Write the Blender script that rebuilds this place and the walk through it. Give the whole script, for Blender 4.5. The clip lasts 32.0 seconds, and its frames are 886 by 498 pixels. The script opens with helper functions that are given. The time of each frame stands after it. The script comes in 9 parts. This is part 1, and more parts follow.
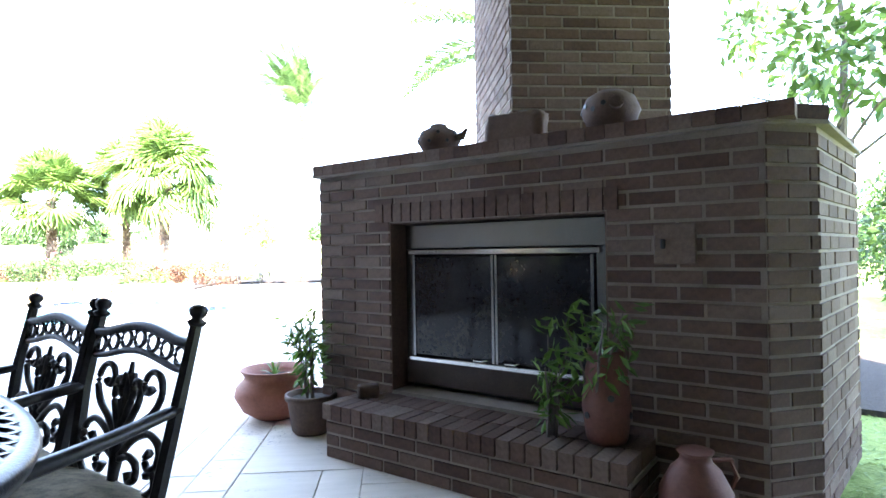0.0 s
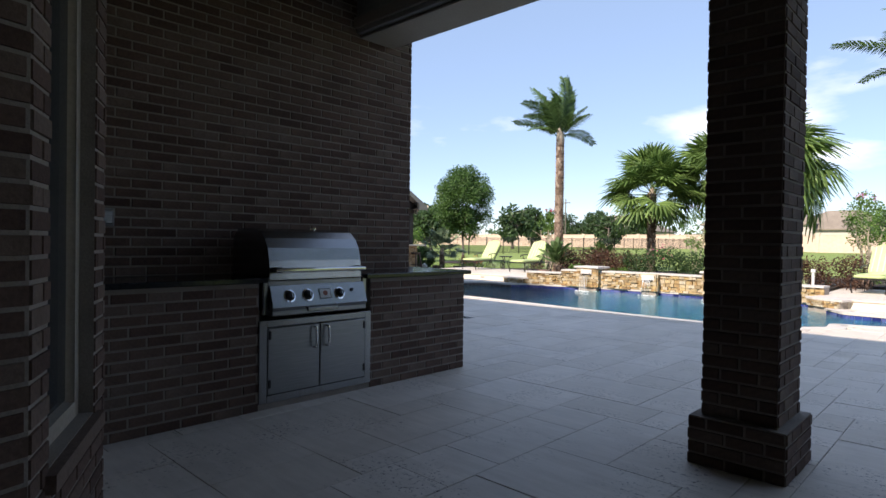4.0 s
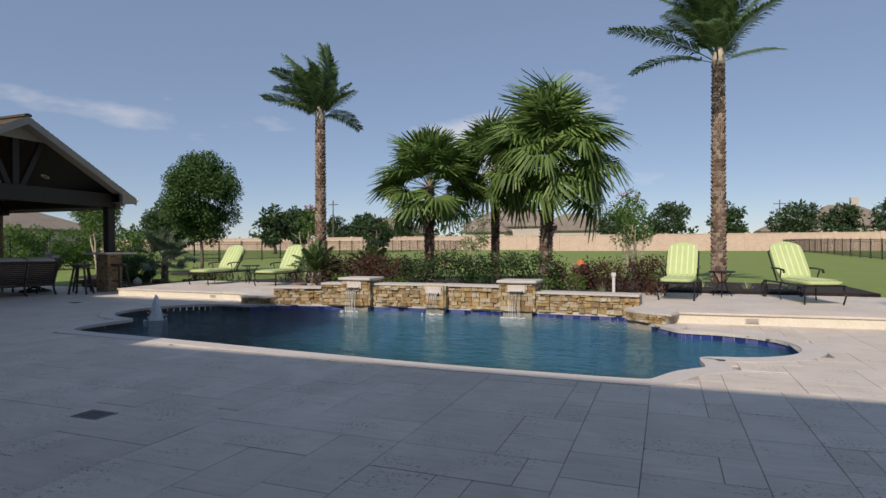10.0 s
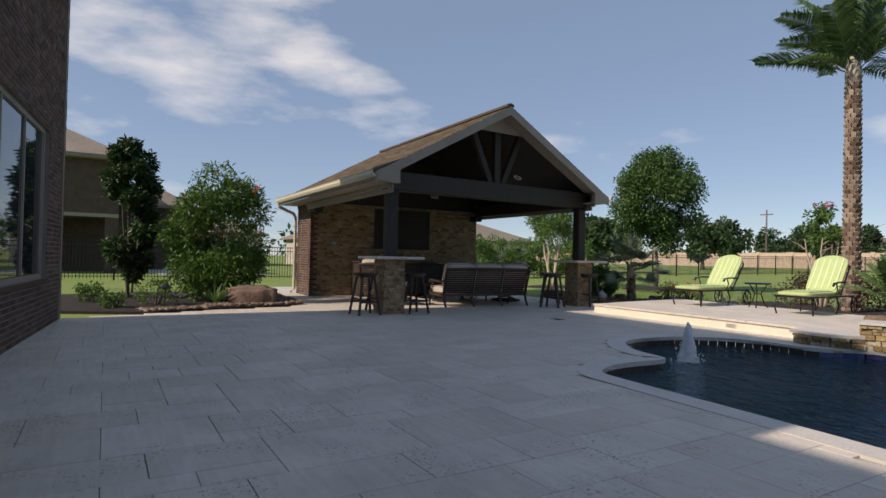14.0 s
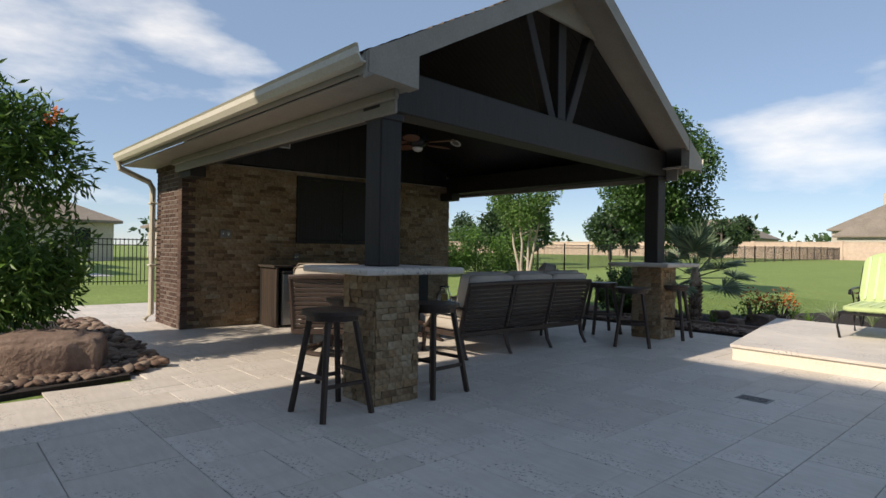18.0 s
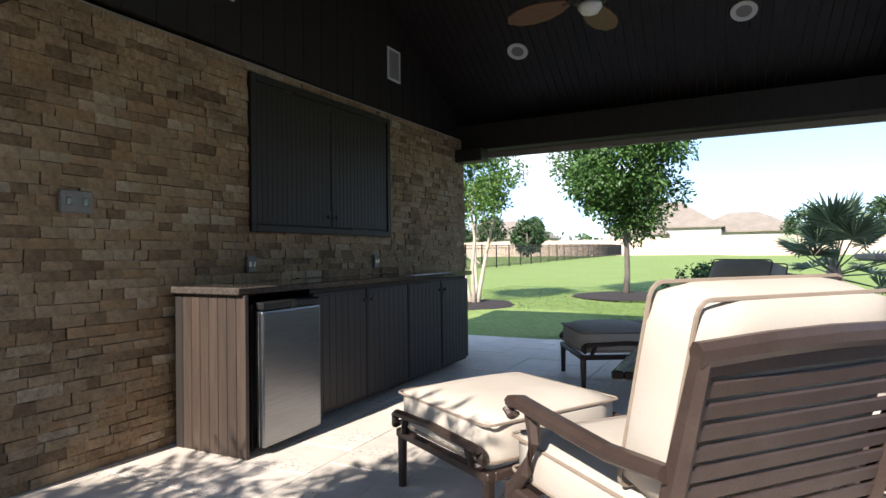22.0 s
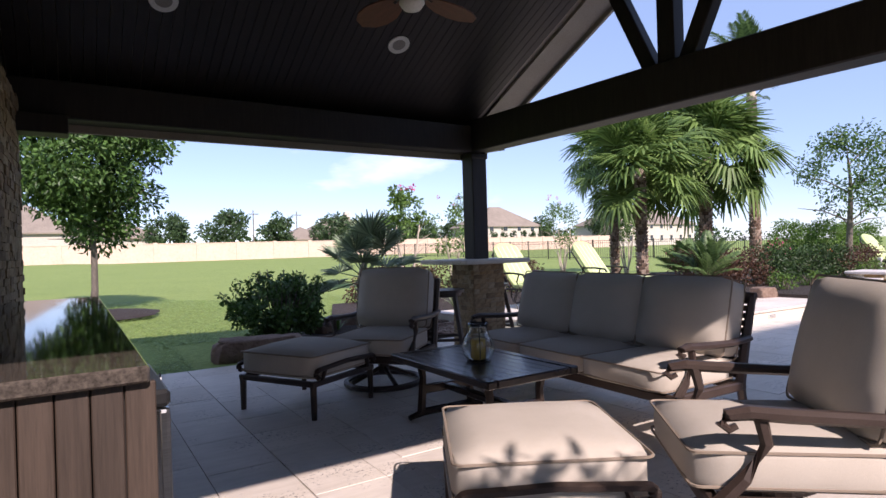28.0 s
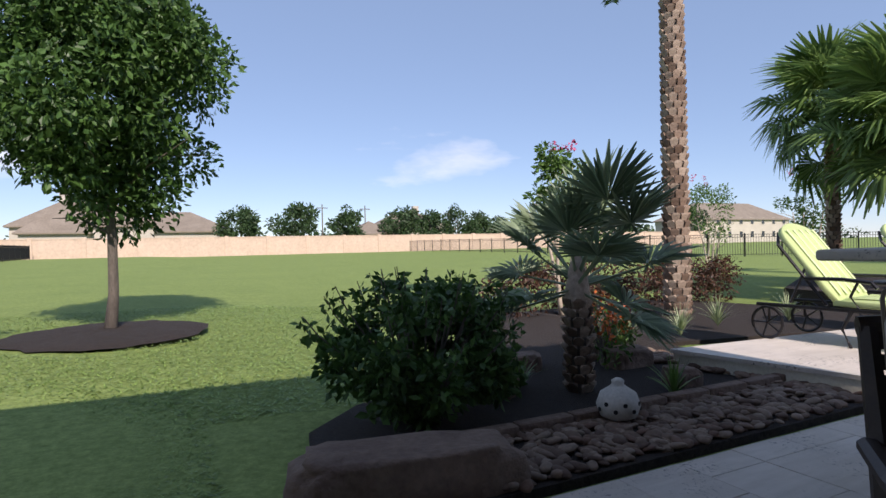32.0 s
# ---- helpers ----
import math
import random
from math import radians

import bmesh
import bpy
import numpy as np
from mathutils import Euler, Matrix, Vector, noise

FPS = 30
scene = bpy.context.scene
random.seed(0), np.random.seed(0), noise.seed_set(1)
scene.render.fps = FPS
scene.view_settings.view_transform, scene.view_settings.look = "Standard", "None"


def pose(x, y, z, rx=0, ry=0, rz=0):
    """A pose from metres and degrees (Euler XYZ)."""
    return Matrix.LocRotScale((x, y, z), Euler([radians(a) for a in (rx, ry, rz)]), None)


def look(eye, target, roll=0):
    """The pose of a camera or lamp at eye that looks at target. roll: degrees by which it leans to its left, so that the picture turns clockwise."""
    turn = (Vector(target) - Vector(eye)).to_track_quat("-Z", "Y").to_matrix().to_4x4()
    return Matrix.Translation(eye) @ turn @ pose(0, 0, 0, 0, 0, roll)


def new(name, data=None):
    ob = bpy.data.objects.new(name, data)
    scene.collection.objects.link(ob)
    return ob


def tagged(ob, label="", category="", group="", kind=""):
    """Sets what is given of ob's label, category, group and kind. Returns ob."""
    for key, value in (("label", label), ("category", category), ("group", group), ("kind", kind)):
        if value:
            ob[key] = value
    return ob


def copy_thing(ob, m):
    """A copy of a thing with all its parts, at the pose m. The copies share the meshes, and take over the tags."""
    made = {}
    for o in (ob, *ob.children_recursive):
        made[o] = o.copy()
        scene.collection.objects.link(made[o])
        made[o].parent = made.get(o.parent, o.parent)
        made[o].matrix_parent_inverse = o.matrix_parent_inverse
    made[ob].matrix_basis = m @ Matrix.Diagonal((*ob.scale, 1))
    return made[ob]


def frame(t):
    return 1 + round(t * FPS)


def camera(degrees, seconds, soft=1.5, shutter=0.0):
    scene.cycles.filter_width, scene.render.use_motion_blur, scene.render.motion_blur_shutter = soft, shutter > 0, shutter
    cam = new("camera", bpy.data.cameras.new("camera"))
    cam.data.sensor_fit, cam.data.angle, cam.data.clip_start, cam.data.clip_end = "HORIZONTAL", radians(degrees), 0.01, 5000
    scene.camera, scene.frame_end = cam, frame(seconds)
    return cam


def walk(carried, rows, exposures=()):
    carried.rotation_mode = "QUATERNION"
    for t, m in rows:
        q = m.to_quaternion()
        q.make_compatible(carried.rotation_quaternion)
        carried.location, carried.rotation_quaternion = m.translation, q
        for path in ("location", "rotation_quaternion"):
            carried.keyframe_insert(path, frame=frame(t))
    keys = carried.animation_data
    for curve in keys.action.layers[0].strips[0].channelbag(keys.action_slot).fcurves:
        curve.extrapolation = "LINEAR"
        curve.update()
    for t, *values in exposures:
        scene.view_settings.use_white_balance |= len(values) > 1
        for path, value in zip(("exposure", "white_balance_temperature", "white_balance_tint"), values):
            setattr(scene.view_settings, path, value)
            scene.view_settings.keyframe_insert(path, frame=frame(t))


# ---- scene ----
cam = camera(75.0, 32.0)
PATH = [
    (0, (-0.302, -0.523, 1.084), (-0.139, 1.47, 1.092), -0.9),
    (0.5, (-0.478, -0.751, 1.078), (-0.311, 1.242, 1.092), -0.5),
    (1, (-0.662, -1.031, 1.071), (-0.59, 0.968, 1.08), -0.1),
    (1.5, (-0.921, -1.194, 1.077), (-1.133, 0.795, 1.088), 0.0),
    (2, (-1.253, -1.268, 1.106), (-1.737, 0.673, 1.109), 0.3),
    (2.5, (-1.607, -1.151, 1.132), (-2.41, 0.681, 1.122), 0.6),
    (3, (-2.009, -0.881, 1.152), (-3.128, 0.777, 1.134), 0.8),
    (3.5, (-2.432, -0.532, 1.174), (-3.769, 0.954, 1.152), 1.0),
    (5.5, (-3.83, 0.392, 1.194), (-5.244, 1.807, 1.171), 0.7),
    (6, (-4.044, 0.701, 1.178), (-5.39, 2.18, 1.158), 0.5),
    (6.5, (-4.252, 1.184, 1.159), (-5.463, 2.775, 1.137), 0.3),
    (7, (-4.457, 1.74, 1.146), (-5.507, 3.442, 1.125), 0.0),
    (7.5, (-4.587, 2.301, 1.139), (-5.548, 4.055, 1.12), -0.2),
    (8, (-4.697, 2.808, 1.144), (-5.61, 4.588, 1.125), -0.2),
    (8.5, (-4.726, 3.168, 1.162), (-5.59, 4.972, 1.145), -0.2),
    (9, (-4.807, 3.314, 1.181), (-5.624, 5.139, 1.166), -0.2),
    (9.5, (-4.936, 3.391, 1.198), (-5.699, 5.24, 1.189), -0.2),
    (10, (-5.021, 3.623, 1.212), (-5.742, 5.489, 1.205), -0.2),
    (10.5, (-5.223, 3.95, 1.214), (-5.919, 5.825, 1.234), -0.2),
    (11, (-5.574, 4.301, 1.201), (-6.28, 6.172, 1.239), -0.1),
    (11.5, (-6.082, 4.583, 1.167), (-6.914, 6.401, 1.213), 0.1),
    (12, (-6.693, 4.772, 1.131), (-7.87, 6.389, 1.175), 0.4),
    (12.5, (-7.226, 4.997, 1.104), (-8.695, 6.353, 1.148), 0.7),
    (13, (-7.799, 5.153, 1.089), (-9.443, 6.293, 1.131), 0.9),
    (13.5, (-8.483, 5.303, 1.081), (-10.174, 6.371, 1.118), 1.1),
    (14, (-9.188, 5.447, 1.073), (-10.914, 6.457, 1.106), 1.2),
    (14.5, (-9.896, 5.694, 1.072), (-11.628, 6.693, 1.103), 1.2),
    (16.5, (-13.091, 6.654, 1.13), (-14.811, 7.674, 1.134), 1.5),
    (17, (-13.868, 6.916, 1.17), (-15.53, 8.028, 1.175), 1.4),
    (17.5, (-14.632, 7.162, 1.211), (-16.191, 8.415, 1.214), 1.0),
    (18, (-15.409, 7.34, 1.24), (-16.894, 8.681, 1.242), 0.9),
    (18.5, (-16.179, 7.578, 1.225), (-17.613, 8.971, 1.225), 0.7),
    (19, (-16.942, 7.812, 1.195), (-18.367, 9.216, 1.199), 0.6),
    (19.5, (-17.66, 8.058, 1.196), (-19.082, 9.465, 1.201), 0.7),
    (20, (-18.389, 8.274, 1.174), (-19.834, 9.657, 1.184), 0.5),
    (20.5, (-19.112, 8.487, 1.176), (-20.556, 9.871, 1.186), 0.7),
    (21, (-19.811, 8.639, 1.19), (-21.152, 10.123, 1.193), 0.8),
    (21.5, (-20.511, 8.838, 1.139), (-21.665, 10.471, 1.155), -0.0),
    (22, (-21.208, 8.996, 1.13), (-22.112, 10.781, 1.15), -0.7),
    (22.5, (-21.843, 9.201, 1.144), (-22.446, 11.108, 1.137), -1.1),
    (23, (-22.462, 9.325, 1.16), (-22.725, 11.308, 1.148), -1.5),
    (23.5, (-22.956, 9.428, 1.168), (-22.877, 11.426, 1.147), -2.0),
    (24, (-23.385, 9.515, 1.214), (-22.976, 11.473, 1.174), -2.7),
    (24.5, (-23.68, 9.705, 1.255), (-23.011, 11.59, 1.196), -2.9),
    (25, (-23.89, 9.655, 1.275), (-22.95, 11.42, 1.207), -2.9),
    (25.5, (-23.985, 9.55, 1.28), (-22.905, 11.235, 1.209), -3.0),
    (27.5, (-23.85, 9.403, 1.258), (-22.761, 11.081, 1.262), -2.1),
    (28, (-23.816, 9.734, 1.227), (-22.734, 11.416, 1.226), -1.7),
    (28.5, (-23.603, 10.217, 1.178), (-22.603, 11.949, 1.179), -1.7),
    (29, (-23.422, 10.759, 1.151), (-22.544, 12.556, 1.138), -1.6),
    (29.5, (-23.242, 11.371, 1.148), (-22.553, 13.249, 1.144), -1.5),
    (30, (-23.143, 12.005, 1.14), (-22.703, 13.956, 1.141), -1.2),
    (30.5, (-23.143, 12.608, 1.143), (-22.82, 14.582, 1.142), -1.1),
    (31, (-23.13, 13.187, 1.161), (-22.81, 15.162, 1.161), -0.9),
    (31.5, (-23.069, 13.729, 1.157), (-22.546, 15.659, 1.155), -1.0),
    (32, (-22.966, 14.283, 1.147), (-22.072, 16.072, 1.138), -1.3),
]
EXPOSURES = ((0.0, 4.75, 6850, 14), (0.9, 4.5, 6850, 14), (1.4, 1.95, 6900, 14), (2.0, 1.3, 6950, 15), (3.0, 0.95, 7050, 16), (6.0, 0.65, 7100, 16), (8.0, 0.0, 7100, 16), (9.0, -0.25, 7100, 16), (11.5, -0.3, 7200, 16), (14.0, -0.1, 7400, 15), (17.0, 0.15, 7350, 12), (19.0, 0.3, 7000, 11), (21.0, 1.1, 6600, 13), (22.0, 1.25, 6500, 13), (23.2, 1.05, 6500, 13), (25.0, 0.88, 6500, 20), (28.0, 0.72, 6600, 27), (30.5, 0.45, 6700, 20), (32.0, 0.25, 6750, 19))
walk(cam, [(t, look(eye, target, roll)) for t, eye, target, roll in PATH], EXPOSURES)


# ==== world, sun ====
SUN_EL, SUN_AZ = 37.5, 184.2   # elevation; direction the light comes from, degrees clockwise from +y
world = bpy.data.worlds.new("world")
scene.world = world
world.use_nodes = True
wn = world.node_tree.nodes
wl = world.node_tree.links
wn.clear()
sky = wn.new("ShaderNodeTexSky")
sky.sky_type = "NISHITA"
sky.sun_disc = False
sky.sun_elevation = radians(SUN_EL)
sky.sun_rotation = radians(SUN_AZ)
sky.altitude = 2200
sky.air_density, sky.dust_density, sky.ozone_density = 1.0, 0.15, 2.0
coord = wn.new("ShaderNodeTexCoord")
mapping = wn.new("ShaderNodeMapping")
mapping.inputs["Scale"].default_value = (1.0, 1.0, 3.0)
cloud = wn.new("ShaderNodeTexNoise")
cloud.inputs["Scale"].default_value = 1.9
cloud.inputs["Detail"].default_value = 7
cloud.inputs["Roughness"].default_value = 0.55
density = cloud.outputs["Fac"]
for d, near, gain in (((-0.93, 0.10, 0.375), 0.965, 0.17), ((-0.891, 0.328, 0.313), 0.9935, 0.13), ((-0.974, 0.112, 0.195), 0.984, 0.10), ((-0.813, 0.475, 0.336), 0.997, 0.10)):
    flat = wn.new("ShaderNodeVectorMath")       # a cloud bank in that part of the sky, flattened
    flat.operation = "MULTIPLY"
    flat.inputs[1].default_value = (1.0, 1.0, 2.4)
    wl.new(coord.outputs["Generated"], flat.inputs[0])
    unit = wn.new("ShaderNodeVectorMath")
    unit.operation = "NORMALIZE"
    wl.new(flat.outputs[0], unit.inputs[0])
    dot = wn.new("ShaderNodeVectorMath")
    dot.operation = "DOT_PRODUCT"
    dot.inputs[1].default_value = Vector((d[0], d[1], d[2] * 2.4)).normalized()
    wl.new(unit.outputs[0], dot.inputs[0])
    lift = wn.new("ShaderNodeMapRange")
    lift.interpolation_type = "SMOOTHSTEP"
    lift.inputs["From Min"].default_value, lift.inputs["From Max"].default_value = near, 1.0
    lift.inputs["To Max"].default_value = gain
    wl.new(dot.outputs["Value"], lift.inputs["Value"])
    add = wn.new("ShaderNodeMath")
    add.operation = "ADD"
    wl.new(density, add.inputs[0])
    wl.new(lift.outputs["Result"], add.inputs[1])
    density = add.outputs[0]
ramp = wn.new("ShaderNodeValToRGB")
ramp.color_ramp.elements[0].position, ramp.color_ramp.elements[1].position = 0.58, 0.80
mix = wn.new("ShaderNodeMix")
mix.data_type = "RGBA"
mix.inputs["B"].default_value = (7.4, 7.5, 7.7, 1)
wl.new(coord.outputs["Generated"], mapping.inputs["Vector"])
wl.new(mapping.outputs["Vector"], cloud.inputs["Vector"])
wl.new(density, ramp.inputs["Fac"])
wl.new(ramp.outputs["Color"], mix.inputs["Factor"])
haze = wn.new("ShaderNodeMix")      # thin high haze over the clear sky
haze.data_type = "RGBA"
haze.inputs["Factor"].default_value = 0.55
haze.inputs["B"].default_value = (2.0, 2.95, 4.55, 1)
wl.new(sky.outputs["Color"], haze.inputs["A"])
wl.new(haze.outputs["Result"], mix.inputs["A"])
bg = wn.new("ShaderNodeBackground")
bg.inputs["Strength"].default_value = 0.14
wl.new(mix.outputs["Result"], bg.inputs["Color"])
wout = wn.new("ShaderNodeOutputWorld")
wl.new(bg.outputs["Background"], wout.inputs["Surface"])

sun = new("sun", bpy.data.lights.new("sun", "SUN"))
sun.data.energy, sun.data.angle, sun.data.color = 4.3, radians(0.6), (1.0, 0.94, 0.85)
_a, _e = radians(SUN_AZ), radians(SUN_EL)
SUN_DIR = Vector((math.sin(_a) * math.cos(_e), math.cos(_a) * math.cos(_e), math.sin(_e)))
sun.matrix_world = look(SUN_DIR * 60, (0, 0, 0))


# ==== materials ====
class Mat:
    """A small builder for node materials."""

    def __init__(self, name, rough=0.6, metal=0.0, spec=0.5):
        self.m = bpy.data.materials.new(name)
        self.m.use_nodes = True
        self.n, self.l = self.m.node_tree.nodes, self.m.node_tree.links
        self.b = self.n["Principled BSDF"]
        self.b.inputs["Roughness"].default_value = rough
        self.b.inputs["Metallic"].default_value = metal
        self.b.inputs["Specular IOR Level"].default_value = spec
        self.tc = self.n.new("ShaderNodeTexCoord")

    def noise(self, scale, detail=4, rough=0.55, stretch=None, space="Object", distort=0.0):
        t = self.n.new("ShaderNodeTexNoise")
        t.inputs["Scale"].default_value = scale
        t.inputs["Detail"].default_value = detail
        t.inputs["Roughness"].default_value = rough
        t.inputs["Distortion"].default_value = distort
        src = self.tc.outputs[space]
        if stretch:
            mp = self.n.new("ShaderNodeMapping")
            mp.inputs["Scale"].default_value = stretch
            self.l.new(src, mp.inputs["Vector"])
            src = mp.outputs["Vector"]
        self.l.new(src, t.inputs["Vector"])
        return t.outputs["Fac"]

    def random(self):
        return self.n.new("ShaderNodeObjectInfo").outputs["Random"]

    def island(self):
        return self.n.new("ShaderNodeNewGeometry").outputs["Random Per Island"]

    def ramp(self, fac, *stops):
        r = self.n.new("ShaderNodeValToRGB")
        els = r.color_ramp.elements
        while len(els) < len(stops):
            els.new(0.5)
        for e, (p, c) in zip(els, stops):
            e.position, e.color = p, (*c, 1)
        self.l.new(fac, r.inputs["Fac"])
        return r.outputs["Color"]

    def mixc(self, fac, a, b, mode="MIX"):
        x = self.n.new("ShaderNodeMix")
        x.data_type, x.blend_type = "RGBA", mode
        for sock, v in (("Factor", fac), ("A", a), ("B", b)):
            if isinstance(v, tuple):
                x.inputs[sock].default_value = (*v, 1)
            elif isinstance(v, float):
                x.inputs[sock].default_value = v
            else:
                self.l.new(v, x.inputs[sock])
        return x.outputs["Result"]

    def color(self, c):
        if isinstance(c, tuple):
            self.b.inputs["Base Color"].default_value = (*c, 1)
        else:
            self.l.new(c, self.b.inputs["Base Color"])
        return self

    def rough(self, fac, lo, hi):
        mr = self.n.new("ShaderNodeMapRange")
        mr.inputs["To Min"].default_value, mr.inputs["To Max"].default_value = lo, hi
        self.l.new(fac, mr.inputs["Value"])
        self.l.new(mr.outputs["Result"], self.b.inputs["Roughness"])
        return self

    def bump(self, fac, strength=0.3, dist=0.01):
        bp = self.n.new("ShaderNodeBump")
        bp.inputs["Strength"].default_value, bp.inputs["Distance"].default_value = strength, dist
        self.l.new(fac, bp.inputs["Height"])
        if self.b.inputs["Normal"].is_linked:
            self.l.new(self.b.inputs["Normal"].links[0].from_socket, bp.inputs["Normal"])
        self.l.new(bp.outputs["Normal"], self.b.inputs["Normal"])
        return self


def two_tone(name, dark, light, scale=6.0, rough=0.6, metal=0.0, grain=60.0, bump=0.15, dist=0.004, stretch=None, spec=0.5, vary=0.0):
    """A surface with large patches and fine grain; vary: difference between pieces."""
    k = Mat(name, rough, metal, spec)
    big, fine = k.noise(scale, 4, 0.6, stretch), k.noise(grain, 3, 0.6, stretch)
    c = k.ramp(big, (0.3, dark), (0.7, light))
    c = k.mixc(0.25, c, k.ramp(fine, (0.3, tuple(v * 0.6 for v in dark)), (0.7, tuple(min(1, v * 1.25) for v in light))))
    if vary:
        lo, hi = 1 - vary, 1 + vary
        c = k.mixc(1.0, c, k.ramp(k.random(), (0.0, (lo, lo, lo)), (1.0, (hi, hi * 0.98, hi * 0.96))), "MULTIPLY")
    k.color(c)
    if bump:
        k.bump(fine, bump, dist)
    return k.m


def piece_mat(name, stops, rough=0.85, fine=40.0, bump=0.5, dist=0.006, joined=False, stain=0.25, spec=0.3):
    """Bricks, stones and tiles: the colour of each piece by chance, with stains and pits."""
    k = Mat(name, rough, 0, spec)
    c = k.ramp(k.island() if joined else k.random(), *stops)
    st = k.noise(3.0, 5, 0.65)
    fn = k.noise(fine, 4, 0.7)
    c = k.mixc(1.0, c, k.ramp(fn, (0.25, (1 - stain * 1.6,) * 3), (0.75, (1 + stain * 0.6,) * 3)), "MULTIPLY")
    c = k.mixc(1.0, c, k.ramp(st, (0.3, (1 - stain,) * 3), (0.7, (1 + stain * 0.4,) * 3)), "MULTIPLY")
    k.color(c).bump(fn, bump, dist)
    return k.m


BRICKS = ((0.0, (0.085, 0.048, 0.037)), (0.35, (0.13, 0.078, 0.06)), (0.7, (0.155, 0.10, 0.077)), (1.0, (0.19, 0.135, 0.108)))
M_BRICK = piece_mat("brick", BRICKS, 0.9, 55.0, 0.6, 0.004)
M_BRICK_J = piece_mat("brick_joined", BRICKS, 0.9, 55.0, 0.6, 0.004, joined=True)
M_MORTAR = two_tone("mortar", (0.30, 0.26, 0.22), (0.40, 0.355, 0.305), 5, 0.95, grain=120, bump=0.5)
M_MORTAR_D = two_tone("mortar_dark", (0.20, 0.165, 0.14), (0.30, 0.255, 0.22), 5, 0.95, grain=120, bump=0.5)
STONES = ((0.0, (0.22, 0.145, 0.085)), (0.25, (0.36, 0.25, 0.145)), (0.55, (0.44, 0.325, 0.20)), (0.8, (0.40, 0.26, 0.14)), (1.0, (0.52, 0.42, 0.29)))
M_STONE = piece_mat("split_stone", STONES, 0.9, 32.0, 0.9, 0.012, stain=0.28)
M_STONE_J = piece_mat("split_stone_joined", STONES, 0.9, 32.0, 0.9, 0.012, joined=True, stain=0.35)
POOLST = ((0.0, (0.26, 0.18, 0.10)), (0.2, (0.48, 0.36, 0.20)), (0.5, (0.66, 0.58, 0.44)), (0.75, (0.58, 0.42, 0.20)), (1.0, (0.36, 0.22, 0.10)))
M_POOLST = piece_mat("pool_stone", POOLST, 0.85, 25.0, 0.9, 0.015, joined=True, stain=0.3)
TRAV = ((0.0, (0.60, 0.54, 0.475)), (0.5, (0.64, 0.58, 0.52)), (1.0, (0.68, 0.62, 0.56)))


def travertine(name, joined):
    k = Mat(name, 0.55, 0, 0.35)
    c = k.ramp(k.island() if joined else k.random(), *TRAV)
    cloudy, streak = k.noise(1.6, 6, 0.65, distort=0.6), k.noise(3.0, 5, 0.6, (1.0, 7.0, 1.0))
    pits = k.noise(38.0, 6, 0.75)
    c = k.mixc(1.0, c, k.ramp(cloudy, (0.3, (0.86, 0.85, 0.84)), (0.7, (1.08, 1.07, 1.06))), "MULTIPLY")
    c = k.mixc(1.0, c, k.ramp(streak, (0.35, (0.94, 0.93, 0.91)), (0.65, (1.05, 1.05, 1.05))), "MULTIPLY")
    worn = k.mixc(1.0, k.ramp(pits, (0.40, (1, 1, 1)), (0.44, (0, 0, 0))), k.ramp(k.noise(2.1, 4, 0.6), (0.50, (0, 0, 0)), (0.60, (1, 1, 1))), "MULTIPLY")
    c = k.mixc(worn, c, (0.17, 0.15, 0.14))
    c = k.mixc(k.ramp(pits, (0.28, (1, 1, 1)), (0.33, (0, 0, 0))), c, (0.20, 0.18, 0.165))
    k.color(c).rough(cloudy, 0.42, 0.7).bump(pits, 0.35, 0.004)
    return k.m


M_TRAV, M_TRAV_J = travertine("travertine", False), travertine("travertine_joined", True)
k = Mat("joint_sand", 0.95, 0, 0.2)
k.color(k.mixc(0.3, k.ramp(k.noise(2.2, 5, 0.7), (0.40, (0.13, 0.115, 0.10)), (0.50, (0.47, 0.43, 0.39))), k.ramp(k.noise(60, 3), (0.3, (0.2, 0.18, 0.16)), (0.7, (0.5, 0.46, 0.42)))))
M_JOINT = k.m
M_COPING = two_tone("coping_stone", (0.56, 0.515, 0.475), (0.63, 0.59, 0.55), 3, 0.6, grain=45, bump=0.3)
M_CREAM = two_tone("cream_limestone", (0.66, 0.61, 0.50), (0.76, 0.72, 0.61), 3, 0.7, grain=45, bump=0.3)
M_BLUE = piece_mat("blue_tile", ((0.0, (0.02, 0.03, 0.16)), (0.5, (0.05, 0.08, 0.32)), (1.0, (0.16, 0.17, 0.38))), 0.2, 14, 0.2, joined=True, spec=0.6)
# dark stone tile with the west shelf's shade put into its colour
M_SHADETILE = piece_mat("shaded_shelf_tile", ((0.0, (0.06, 0.05, 0.048)), (0.5, (0.10, 0.085, 0.08)), (1.0, (0.14, 0.12, 0.115))), 0.4, 14, 0.3, joined=True)
M_PLASTER = two_tone("pool_plaster", (0.014, 0.105, 0.165), (0.03, 0.165, 0.24), 1.5, 0.7, grain=30)
M_STEEL = two_tone("stainless_steel", (0.27, 0.275, 0.28), (0.36, 0.365, 0.37), 3, 0.24, 1.0, grain=8, bump=0.05, stretch=(60, 60, 1))
M_STEEL_D = two_tone("dull_steel", (0.22, 0.225, 0.235), (0.30, 0.305, 0.315), 3, 0.32, 1.0, grain=8, bump=0.05, stretch=(1, 1, 60))
M_CHROME = two_tone("chrome", (0.65, 0.65, 0.65), (0.75, 0.75, 0.75), 5, 0.12, 1.0, bump=0)
M_BLACKM = two_tone("black_metal", (0.012, 0.012, 0.013), (0.022, 0.022, 0.024), 9, 0.42, 0.2, bump=0.1)
